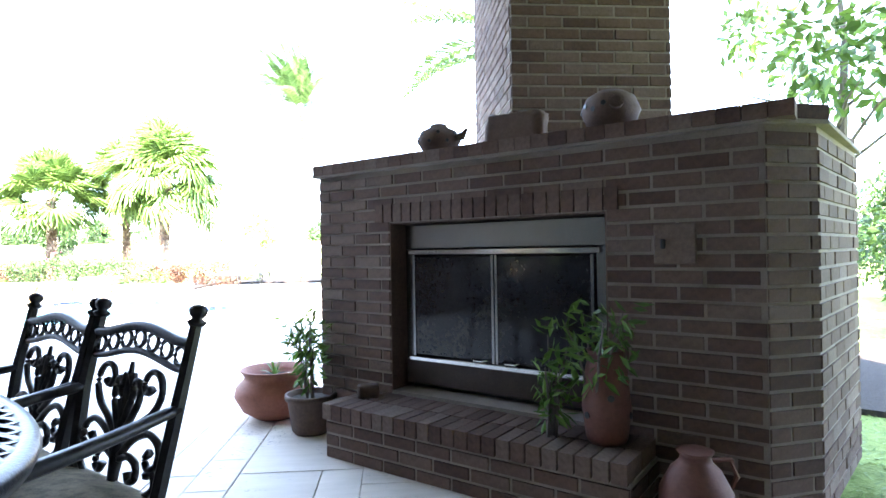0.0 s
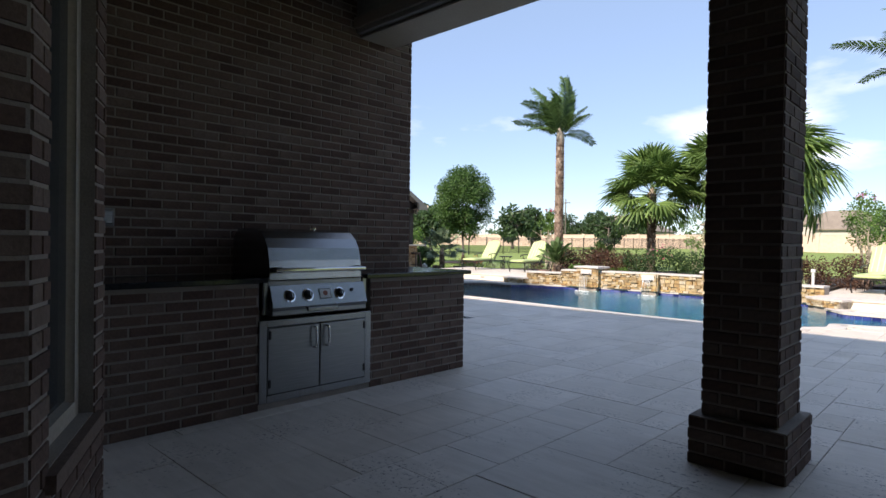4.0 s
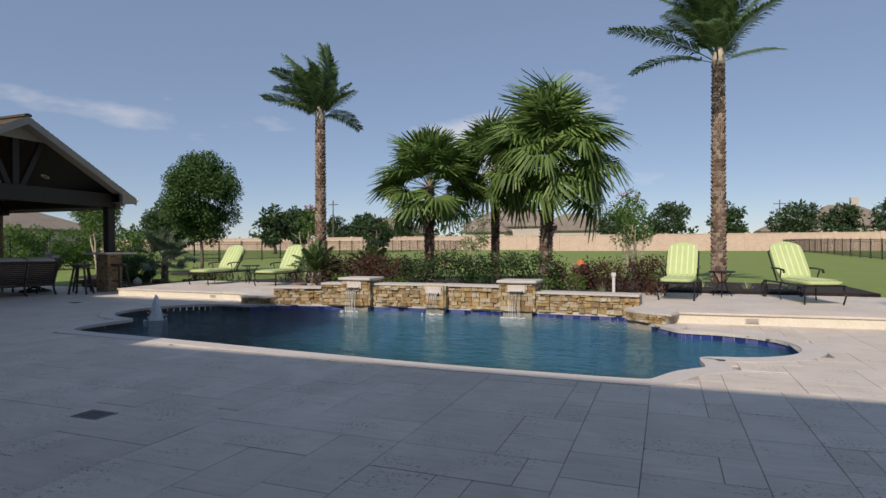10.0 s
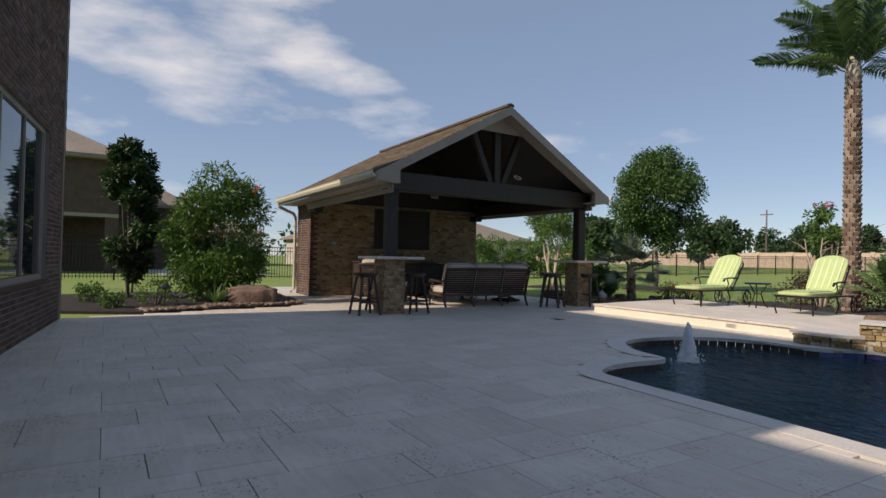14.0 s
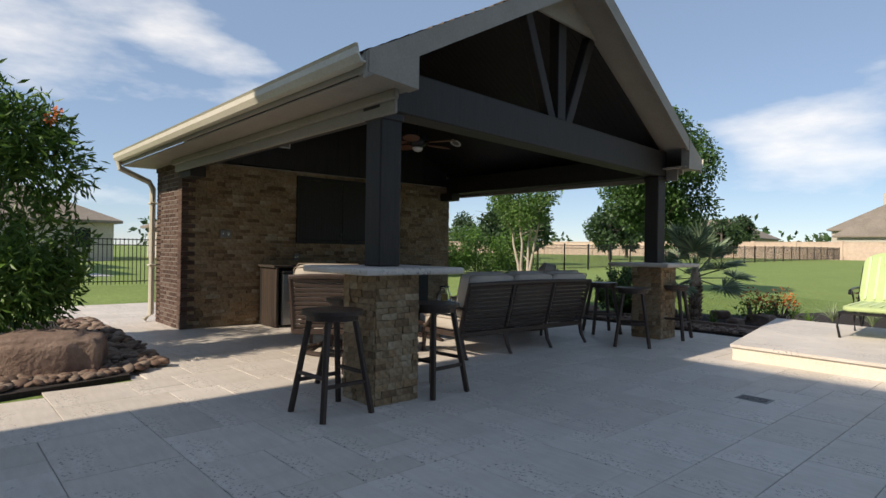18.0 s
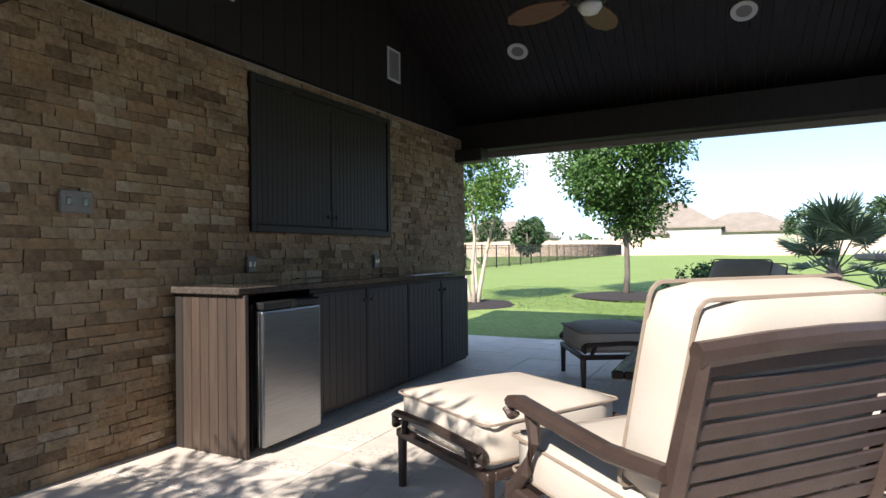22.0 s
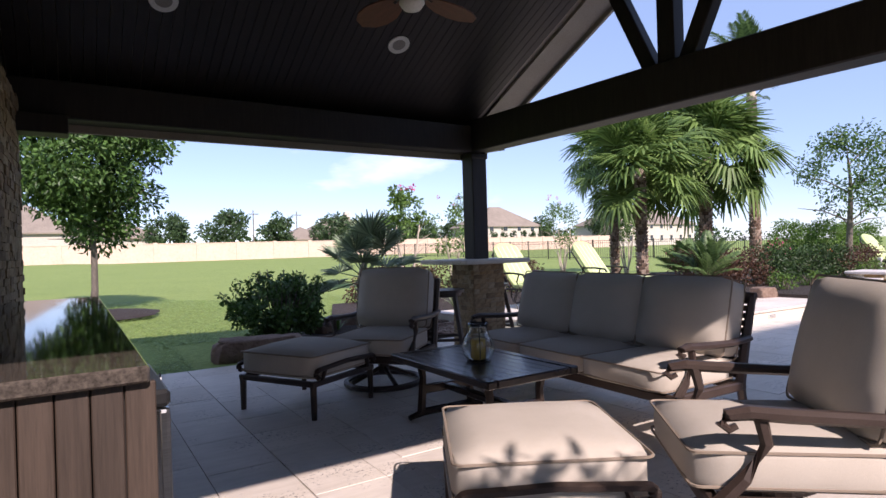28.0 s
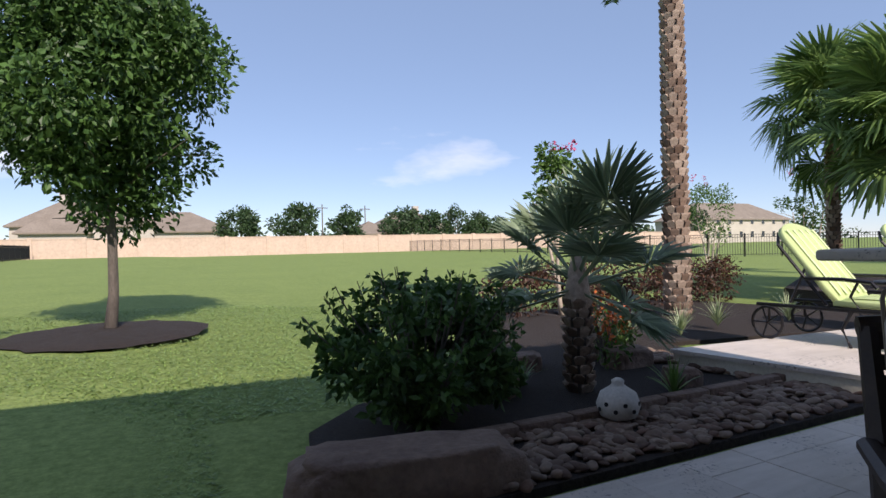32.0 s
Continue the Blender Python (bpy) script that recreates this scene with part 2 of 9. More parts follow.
M_IRON = two_tone("cast_aluminium_dark", (0.018, 0.017, 0.020), (0.040, 0.038, 0.042), 14, 0.36, 0.6, grain=90, bump=0.3)
M_BRONZE = two_tone("bronze_frame", (0.040, 0.025, 0.020), (0.062, 0.042, 0.034), 10, 0.45, 0.15, grain=120, bump=0.15)
M_GRANITE = two_tone("black_granite", (0.008, 0.009, 0.010), (0.03, 0.03, 0.032), 40, 0.12, 0, grain=160, bump=0.02)
M_GRANITE_B = two_tone("brown_granite", (0.018, 0.016, 0.014), (0.12, 0.10, 0.085), 55, 0.05, 0, grain=140, bump=0)
M_DARKWOOD = two_tone("dark_stained_wood", (0.016, 0.012, 0.010), (0.034, 0.026, 0.022), 5, 0.6, grain=12, bump=0.35, stretch=(8, 8, 0.6))
M_CEIL = two_tone("dark_ceiling_paint", (0.012, 0.008, 0.007), (0.020, 0.014, 0.012), 4, 0.55, grain=40, bump=0.1)
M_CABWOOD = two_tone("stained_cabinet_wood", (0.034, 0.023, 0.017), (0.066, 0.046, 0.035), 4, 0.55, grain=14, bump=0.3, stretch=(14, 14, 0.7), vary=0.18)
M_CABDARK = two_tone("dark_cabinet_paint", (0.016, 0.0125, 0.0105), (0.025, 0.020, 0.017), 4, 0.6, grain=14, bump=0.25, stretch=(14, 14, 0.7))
M_TABLEWOOD = two_tone("dark_table_slats", (0.020, 0.013, 0.011), (0.040, 0.027, 0.023), 5, 0.26, 0.1, grain=20, bump=0.12)
M_TRIM = two_tone("taupe_painted_trim", (0.28, 0.245, 0.20), (0.34, 0.30, 0.25), 3, 0.55, grain=60, bump=0.1)
M_TRIM_W = two_tone("cream_gutter_paint", (0.58, 0.53, 0.42), (0.66, 0.61, 0.50), 3, 0.4, grain=60, bump=0.05)
M_SOFFIT = two_tone("grey_soffit_paint", (0.33, 0.32, 0.30), (0.40, 0.39, 0.37), 3, 0.6, grain=60, bump=0.1)
M_SHINGLE = piece_mat("roof_shingle", ((0, (0.10, 0.075, 0.055)), (0.5, (0.15, 0.115, 0.085)), (1, (0.20, 0.16, 0.12))), 0.95, 90, 0.7, joined=True)
M_FABRIC = two_tone("taupe_cushion_fabric", (0.43, 0.38, 0.32), (0.50, 0.445, 0.38), 3, 0.95, grain=420, bump=0.25, dist=0.001)
M_PIPING = two_tone("piping_fabric", (0.23, 0.18, 0.135), (0.29, 0.23, 0.18), 8, 0.95, grain=300)
M_TERRA = two_tone("terracotta", (0.22, 0.07, 0.045), (0.34, 0.12, 0.075), 7, 0.65, grain=60, bump=0.25)
M_TERRA_D = two_tone("aged_clay", (0.075, 0.045, 0.035), (0.14, 0.088, 0.066), 7, 0.85, grain=60, bump=0.4)
M_JUG = two_tone("dark_red_clay", (0.11, 0.04, 0.028), (0.17, 0.065, 0.045), 7, 0.7, grain=60, bump=0.25)
M_WHITEPOT = two_tone("whitewashed_clay", (0.50, 0.47, 0.42), (0.66, 0.63, 0.58), 9, 0.8, grain=60, bump=0.3)
M_SOIL = two_tone("potting_soil", (0.02, 0.014, 0.01), (0.05, 0.035, 0.025), 30, 0.98, grain=90, bump=0.9, dist=0.01)
M_MULCH = two_tone("dark_mulch", (0.012, 0.009, 0.008), (0.055, 0.040, 0.034), 34, 0.98, grain=110, bump=1.0, dist=0.02)
M_ROCK = piece_mat("river_rock", ((0, (0.13, 0.08, 0.06)), (0.4, (0.23, 0.155, 0.115)), (0.75, (0.34, 0.26, 0.20)), (1, (0.20, 0.11, 0.08))), 0.8, 30, 0.4, joined=True)
M_BOULDER = two_tone("sandstone_boulder", (0.13, 0.08, 0.06), (0.27, 0.19, 0.145), 3, 0.92, grain=22, bump=0.9, dist=0.02)
M_WALLFAR = two_tone("beige_masonry_wall", (0.56, 0.42, 0.33), (0.64, 0.49, 0.39), 0.6, 0.9, grain=4, bump=0.3)
M_BARK = two_tone("tree_bark", (0.08, 0.066, 0.055), (0.20, 0.17, 0.145), 6, 0.95, grain=30, bump=0.9, dist=0.02, stretch=(3, 3, 0.7))
M_PALEBARK = two_tone("smooth_pale_bark", (0.38, 0.31, 0.24), (0.55, 0.47, 0.38), 5, 0.8, grain=30, bump=0.3)
M_PALMBARK = piece_mat("palm_boots", ((0, (0.17, 0.11, 0.08)), (0.5, (0.36, 0.26, 0.20)), (1, (0.56, 0.45, 0.36))), 0.95, 35, 0.6, joined=True)
M_CANDLE = two_tone("ivory_candle", (0.70, 0.66, 0.56), (0.76, 0.72, 0.62), 5, 0.5, grain=40, bump=0.05)
M_YCANDLE = two_tone("yellow_candle", (0.55, 0.36, 0.07), (0.64, 0.44, 0.10), 5, 0.5, grain=40, bump=0.05)
M_WHITE = two_tone("white_plastic", (0.66, 0.66, 0.64), (0.74, 0.74, 0.72), 5, 0.4, bump=0.02)
M_GREYGRILL = two_tone("speaker_grille", (0.20, 0.19, 0.18), (0.28, 0.27, 0.255), 60, 0.6, grain=300, bump=0.3)
M_FANWOOD = two_tone("fan_blade_wood", (0.11, 0.04, 0.022), (0.17, 0.065, 0.038), 4, 0.5, grain=16, bump=0.15, stretch=(1, 8, 8))
M_LIME = two_tone("lime_cushion", (0.46, 0.56, 0.25), (0.52, 0.62, 0.30), 4, 0.9, grain=300, bump=0.2, dist=0.001)
M_LIME_S = two_tone("lime_stripe", (0.64, 0.74, 0.40), (0.69, 0.78, 0.46), 4, 0.9, grain=300, bump=0.2, dist=0.001)
M_PATTERN = two_tone("patterned_cushion", (0.10, 0.085, 0.065), (0.34, 0.29, 0.21), 26, 0.95, grain=240, bump=0.2, dist=0.001)
M_CONCRETE = two_tone("concrete", (0.44, 0.42, 0.39), (0.54, 0.52, 0.48), 2, 0.9, grain=40, bump=0.3)


def leafy(name, dark, light, rough=0.45, trans=0.25):
    k = Mat(name, rough, 0, 0.4)
    c = k.ramp(k.island(), (0.0, dark), (0.6, light), (1.0, tuple(min(1, v * 1.35) for v in light)))
    k.color(c)
    tr = k.n.new("ShaderNodeBsdfTranslucent")
    k.l.new(c, tr.inputs["Color"])
    mx = k.n.new("ShaderNodeMixShader")
    mx.inputs["Fac"].default_value = trans
    out = k.n["Material Output"]
    k.l.new(k.b.outputs["BSDF"], mx.inputs[1])
    k.l.new(tr.outputs["BSDF"], mx.inputs[2])
    k.l.new(mx.outputs["Shader"], out.inputs["Surface"])
    return k.m


M_LEAF = leafy("oak_leaf", (0.026, 0.068, 0.018), (0.075, 0.15, 0.036))
M_LEAF2 = leafy("crape_myrtle_leaf", (0.045, 0.10, 0.022), (0.11, 0.20, 0.045))
M_LEAF_FAR = leafy("far_tree_leaf", (0.025, 0.05, 0.02), (0.055, 0.10, 0.038))
M_SHRUB = leafy("shrub_leaf", (0.035, 0.085, 0.014), (0.10, 0.19, 0.032))
M_DKSHRUB = leafy("dark_shrub_leaf", (0.014, 0.036, 0.010), (0.038, 0.080, 0.022))
M_RED = leafy("burgundy_leaf", (0.040, 0.020, 0.016), (0.10, 0.050, 0.030))
M_FROND = leafy("palm_frond", (0.045, 0.090, 0.030), (0.105, 0.175, 0.06))
M_FROND2 = leafy("fan_palm_frond", (0.075, 0.14, 0.034), (0.19, 0.29, 0.085), trans=0.35)
M_FROND3 = leafy("silver_palm_frond", (0.11, 0.16, 0.09), (0.24, 0.31, 0.19))
M_BLADE = leafy("strap_leaf", (0.05, 0.12, 0.02), (0.14, 0.25, 0.06))
M_PALEBLADE = leafy("variegated_leaf", (0.16, 0.22, 0.10), (0.36, 0.42, 0.25))
M_FLOWER = leafy("pink_blossom", (0.40, 0.05, 0.14), (0.60, 0.10, 0.22))
M_ORANGE = leafy("orange_blossom", (0.55, 0.10, 0.03), (0.70, 0.20, 0.05))
M_GRASSBLADE = leafy("grass_blade", (0.12, 0.20, 0.045), (0.23, 0.33, 0.09))


def lawn_mat():
    k = Mat("lawn", 0.9, 0, 0.2)
    a, b, c3 = k.noise(0.35, 4, 0.6), k.noise(2.5, 5, 0.6), k.noise(45, 3, 0.7, (1, 1, 1))
    c = k.ramp(a, (0.3, (0.165, 0.235, 0.068)), (0.7, (0.24, 0.315, 0.095)))
    c = k.mixc(0.35, c, k.ramp(b, (0.3, (0.145, 0.21, 0.06)), (0.7, (0.295, 0.355, 0.12))))
    c = k.mixc(0.45, c, k.ramp(c3, (0.25, (0.095, 0.145, 0.035)), (0.75, (0.30, 0.385, 0.125))))
    tuft = k.noise(13.0, 5, 0.7)
    c = k.mixc(1.0, c, k.ramp(tuft, (0.32, (0.72, 0.74, 0.66)), (0.68, (1.32, 1.28, 1.30))), "MULTIPLY")
    k.color(c).bump(c3, 0.5, 0.02).bump(tuft, 0.5, 0.03)
    return k.m


M_LAWN = lawn_mat()


def glassy(name, tint=(1, 1, 1), rough=0.02, ior=1.45):
    k = Mat(name, rough, 0, 0.5)
    k.color(tint)
    k.b.inputs["Transmission Weight"].default_value = 1.0
    k.b.inputs["IOR"].default_value = ior
    return k


M_GLASS = glassy("clear_glass", (0.94, 0.96, 0.95)).m
M_DARKGLASS = two_tone("smoked_glass", (0.012, 0.012, 0.013), (0.018, 0.018, 0.02), 3, 0.06, bump=0)
M_WINGLASS = two_tone("reflective_window_glass", (0.02, 0.025, 0.03), (0.03, 0.035, 0.04), 2, 0.03, bump=0, spec=0.9)


def water_mat():
    k = glassy("pool_water", (0.50, 0.84, 0.90), 0.02, 1.333)
    w = k.noise(3.0, 3, 0.5, (1.0, 1.8, 1.0), distort=0.8)
    w2 = k.noise(8.0, 4, 0.6, (1.0, 1.8, 1.0), distort=0.6)
    k.bump(w, 1.0, 0.45).bump(w2, 1.0, 0.17)
    return k.m


M_WATER = water_mat()
k = Mat("white_water", 0.3, 0, 0.5)
k.color(k.ramp(k.noise(30, 4), (0.3, (0.70, 0.75, 0.78)), (0.7, (0.90, 0.92, 0.93))))
k.b.inputs["Transmission Weight"].default_value = 0.1
M_FOAM = k.m


# ==== mesh helpers ====
def link(name, mesh, material, parent=None, label="", smooth=None):
    ob = new(name, mesh)
    if material is not None and not mesh.materials:
        mesh.materials.append(material)
    if parent is not None:
        ob.parent = parent
    if label:
        ob["label"] = label
    if smooth is not None:
        mesh.shade_smooth() if smooth else mesh.shade_flat()
    return ob


def part(name, bm, material, parent=None, label="", smooth=False):
    """Links a bmesh as one mesh object under a thing or a part."""
    me = bpy.data.meshes.new(name)
    bmesh.ops.recalc_face_normals(bm, faces=bm.faces)
    bm.to_mesh(me)
    bm.free()
    return link(name, me, material, parent, label, smooth or None)


def thing(name, m, label, category, group="", kind=""):
    """An Empty at the thing's base, for its parts."""
    ob = new(name)
    ob.empty_display_size = 0.1
    ob.matrix_basis = m
    return tagged(ob, label, category, group, kind)


def raw(name, verts, faces, material, parent=None, label="", smooth=None):
    me = bpy.data.meshes.new(name)
    me.from_pydata(verts, [], faces)
    me.update()
    return link(name, me, material, parent, label, smooth)


def B(*boxes, bev=0.0, seg=1):
    """One bmesh of boxes given as (x0, y0, z0, x1, y1, z1), edges rounded by bev."""
    bm = bmesh.new()
    for x0, y0, z0, x1, y1, z1 in boxes:
        r = bmesh.ops.create_cube(bm, size=1)
        bmesh.ops.scale(bm, vec=(x1 - x0, y1 - y0, z1 - z0), verts=r["verts"])
        bmesh.ops.translate(bm, vec=((x0 + x1) / 2, (y0 + y1) / 2, (z0 + z1) / 2), verts=r["verts"])
    if bev:
        bmesh.ops.bevel(bm, geom=list(bm.edges), offset=bev, segments=seg, profile=0.6, affect="EDGES", clamp_overlap=True)
    return bm


def box(name, x0, y0, z0, x1, y1, z1, material, parent=None, label="", bev=0.006, seg=1):
    return part(name, B((x0, y0, z0, x1, y1, z1), bev=bev, seg=seg), material, parent, label)


def rot_box(bm, size, m, bev=0.0, seg=1):
    """Adds a box of that size, centred, at the matrix m."""
    tmp = B((-size[0] / 2, -size[1] / 2, -size[2] / 2, size[0] / 2, size[1] / 2, size[2] / 2), bev=bev, seg=seg)
    add_bm(bm, tmp, m)


def add_bm(bm, other, m=None):
    vs = {}
    for v in other.verts:
        vs[v] = bm.verts.new(m @ v.co if m is not None else v.co)
    for f in other.faces:
        bm.faces.new([vs[v] for v in f.verts])
    other.free()


def revolve(profile, segs=20, z0=0.0):
    """A turned solid from (radius, height) pairs, closed at top and bottom."""
    bm = bmesh.new()
    rings = []
    for r, z in profile:
        rings.append([bm.verts.new((r * math.cos(2 * math.pi * i / segs), r * math.sin(2 * math.pi * i / segs), z0 + z)) for i in range(segs)])
    for a, b in zip(rings, rings[1:]):
        for i in range(segs):
            bm.faces.new((a[i], a[(i + 1) % segs], b[(i + 1) % segs], b[i]))
    for ring in (rings[0][::-1], rings[-1]):
        if profile[0][0] > 0 or ring is rings[-1]:
            bm.faces.new(ring)
    return bm


def sweep(points, radius, segs=6, flat=1.0, bm=None, closed=False):
    """A tube along points; radius: a number or one for each point; flat: width of the section over its height."""
    bm = bm or bmesh.new()
    pts = [Vector(p) for p in points]
    n = len(pts)
    rad = radius if isinstance(radius, (list, tuple)) else [radius] * n
    up = Vector((0, 0, 1))
    rings = []
    for i, p in enumerate(pts):
        if closed:
            d = pts[(i + 1) % n] - pts[i - 1]
        else:
            d = pts[min(i + 1, n - 1)] - pts[max(i - 1, 0)]
        d.normalize()
        ref = up if abs(d.z) < 0.95 else Vector((0, 1, 0))
        s = d.cross(ref).normalized()
        u = s.cross(d).normalized()
        rings.append([bm.verts.new(p + (s * math.cos(a) * flat + u * math.sin(a)) * rad[i]) for a in (2 * math.pi * (j + 0.5) / segs for j in range(segs))])
    pairs = list(zip(rings, rings[1:])) + ([(rings[-1], rings[0])] if closed else [])
    for a, b in pairs:
        for j in range(segs):
            bm.faces.new((a[j], a[(j + 1) % segs], b[(j + 1) % segs], b[j]))
    if not closed:
        bm.faces.new(rings[0][::-1])
        bm.faces.new(rings[-1])
    return bm


def arc(cx, cz, r, a0, a1, n=8, y=0.0, shrink=1.0):
    """Points of an arc or spiral in the x-z plane, degrees."""
    out = []
    for i in range(n + 1):
        f = i / n
        a, q = radians(a0 + (a1 - a0) * f), r * (1 + (shrink - 1) * f)
        out.append((cx + q * math.cos(a), y, cz + q * math.sin(a)))
    return out


def slab_poly(name, pts, z0, z1, material, parent=None, label=""):
    """An upright prism over a polygon."""
    bm = bmesh.new()
    lo, hi = [bm.verts.new((x, y, z0)) for x, y in pts], [bm.verts.new((x, y, z1)) for x, y in pts]
    bm.faces.new(hi)
    bm.faces.new(lo[::-1])
    for i in range(len(pts)):
        j = (i + 1) % len(pts)
        bm.faces.new((lo[i], lo[j], hi[j], hi[i]))
    return part(name, bm, material, parent, label)


def cushion(w, d, h, puff=0.03, seg=3):
    """A soft box on the x-y plane, centred, its faces bulging."""
    bm = B((-w / 2, -d / 2, 0, w / 2, d / 2, h))
    bmesh.ops.subdivide_edges(bm, edges=list(bm.edges), cuts=5, use_grid_fill=True)
    for v in bm.verts:
        x, y, z = v.co.x / (w / 2), v.co.y / (d / 2), v.co.z / (h / 2) - 1
        f = (1 - x ** 4) * (1 - y ** 4)
        v.co.z += puff * f * (1 if z > 0.5 else -0.4 if z < -0.5 else 0)
        g = (1 - z * z)
        v.co.x += 0.012 * x * g * (1 - y ** 6)
        v.co.y += 0.012 * y * g * (1 - x ** 6)
        q = max(abs(x) ** 8, 0) * max(abs(y) ** 8, 0)
        v.co.x -= 0.02 * x * q
        v.co.y -= 0.02 * y * q
        k2 = max(abs(x), abs(y)) ** 10 * abs(z) ** 4
        v.co.z -= 0.012 * z * k2
    return bm


def piping(w, d, z, r=0.006):
    c = 0.035
    pts = []
    for sx, sy, a0 in ((1, 1, 0), (-1, 1, 90), (-1, -1, 180), (1, -1, 270)):
        for i in range(4):
            a = radians(a0 + 30 * i)
            pts.append((sx * (w / 2 - c) + c * math.cos(a), sy * (d / 2 - c) + c * math.sin(a), z))
    return sweep(pts, r, 5, closed=True)


def grow(count, place, size, aspect=0.45, droop=0.3, seed=1, tri=False):
    """Many small leaves: place(rnd) gives a point and the outward way. Returns vertices and faces."""
    rnd = random.Random(seed)
    vs, fs = [], []
    for _ in range(count):
        p, out = place(rnd)
        d = (Vector(out) * 0.6 + Vector((rnd.uniform(-1, 1), rnd.uniform(-1, 1), rnd.uniform(-1, 1) - droop))).normalized()
        s = d.cross(Vector((rnd.uniform(-1, 1), rnd.uniform(-1, 1), rnd.uniform(-1, 1)))).normalized()
        u = d.cross(s)
        L = size * rnd.uniform(0.6, 1.3)
        w = L * aspect
        p = Vector(p)
        i = len(vs)
        vs += [p, p + d * L * 0.5 + s * w * 0.5 + u * L * 0.06, p + d * L, p + d * L * 0.5 - s * w * 0.5 + u * L * 0.06]
        fs.append((i, i + 1, i + 2, i + 3))
    return vs, fs


def clump_place(clumps):
    """A place function over blobs (x, y, z, r): leaves sit near their skins."""
    tot = sum(c[3] ** 2 for c in clumps)

    def place(rnd):
        q = rnd.uniform(0, tot)
        for c in clumps:
            q -= c[3] ** 2
            if q <= 0:
                break
        v = Vector((rnd.gauss(0, 1), rnd.gauss(0, 1), rnd.gauss(0, 1))).normalized()
        r = c[3] * rnd.uniform(0.45, 1.08)
        return Vector(c[:3]) + v * r, v
    return place

# ==== kinds of furniture ====
def club_chair(name="club_chair", width=0.75, seats=1, swivel=True, label="", group=""):
    """A deep-seat chair or sofa facing -y, its base on the ground at the origin."""
    w = width
    ob = thing(name, Matrix(), label, "sofa" if seats > 1 else "armchair", group)
    zb = 0.30
    frame_bm = B((-w / 2, -0.36, zb - 0.05, w / 2, -0.31, zb + 0.01), (-w / 2, 0.31, zb - 0.05, w / 2, 0.36, zb + 0.01),
                 (-w / 2, -0.31, zb - 0.05, -w / 2 + 0.05, 0.31, zb + 0.01), (w / 2 - 0.05, -0.31, zb - 0.05, w / 2, 0.31, zb + 0.01), bev=0.008)
    part("seat_frame", frame_bm, M_BRONZE, ob)
    tilt = Matrix.Translation((0, 0.33, zb)) @ Matrix.Rotation(radians(-14), 4, "X")
    for s in (-1, 1):
        pts = [(s * (w / 2 - 0.025), 0.0, 0.0), (s * (w / 2 - 0.025), 0.0, 0.3), (s * (w / 2 - 0.02), 0.01, 0.60)]
        part("back_post", sweep([tilt @ Vector(p) for p in pts], [0.032, 0.03, 0.024], 6), M_BRONZE, ob)
        arm = [(s * w / 2, 0.40, 0.60), (s * w / 2, 0.2, 0.585), (s * w / 2, -0.1, 0.60), (s * w / 2, -0.23, 0.61), (s * w / 2, -0.295, 0.60), (s * w / 2, -0.315, 0.572), (s * w / 2, -0.29, 0.552), (s * w / 2, -0.265, 0.565)]
        part("armrest", sweep(arm, [0.022, 0.024, 0.026, 0.026, 0.022, 0.018, 0.015, 0.011], 8, 1.35), M_BRONZE, ob)
        leg = [(s * (w / 2 - 0.01), -0.19, 0.60), (s * (w / 2 - 0.012), -0.17, 0.50), (s * (w / 2 - 0.015), -0.24, 0.38), (s * (w / 2 - 0.02), -0.33, zb - 0.02)]
        part("arm_support", sweep(leg, [0.024, 0.022, 0.024, 0.03], 6), M_BRONZE, ob)
        if not swivel:
            part("front_leg", sweep([(s * (w / 2 - 0.03), -0.33, zb), (s * (w / 2 - 0.03), -0.345, 0)], [0.03, 0.022], 6), M_BRONZE, ob)
            part("rear_leg", sweep([(s * (w / 2 - 0.03), 0.33, zb), (s * (w / 2 - 0.03), 0.37, 0.12), (s * (w / 2 - 0.03), 0.44, 0)], [0.03, 0.026, 0.022], 6), M_BRONZE, ob)
    if not swivel and seats > 1:
        for i in range(1, seats):
            x = -w / 2 + w * i / seats
            part("rear_leg", sweep([(x, 0.33, zb), (x, 0.37, 0.12), (x, 0.44, 0)], [0.028, 0.026, 0.02], 6), M_BRONZE, ob)
    part("top_rail", sweep([tilt @ Vector((x, 0.012 + 0.02 * (1 - (2 * x / w) ** 2), 0.60 + 0.025 * (1 - (2 * x / w) ** 2))) for x in (-w / 2, -w / 4, 0, w / 4, w / 2)], 0.03, 8, 0.75), M_BRONZE, ob)
    n = 11
    for c in range(seats):
        x0, x1 = -w / 2 + w * c / seats + 0.04, -w / 2 + w * (c + 1) / seats - 0.04
        if c:
            bm = bmesh.new()
            rot_box(bm, (0.03, 0.03, 0.58), tilt @ pose(-w / 2 + w * c / seats, 0, 0.3), 0.006)
            part("back_divider", bm, M_BRONZE, ob)
        for i in range(n):
            z = 0.045 + 0.52 * i / (n - 1)
            bm = bmesh.new()
            rot_box(bm, (x1 - x0, 0.012, 0.040), tilt @ pose((x0 + x1) / 2, 0.01, z), 0.004)
            part("back_slat", bm, M_BRONZE, ob)
    if swivel:
        part("base_ring", sweep([(0.34 * math.cos(a), 0.34 * math.sin(a), 0.03) for a in (2 * math.pi * i / 28 for i in range(28))], 0.026, 6, closed=True), M_BRONZE, ob)
        for i in range(4):
            a = radians(45 + 90 * i)
            part("base_spoke", sweep([(0.30 * math.cos(a), 0.30 * math.sin(a), 0.04), (0.15 * math.cos(a), 0.15 * math.sin(a), 0.10), (0.03 * math.cos(a), 0.03 * math.sin(a), 0.15)], 0.02, 6), M_BRONZE, ob)
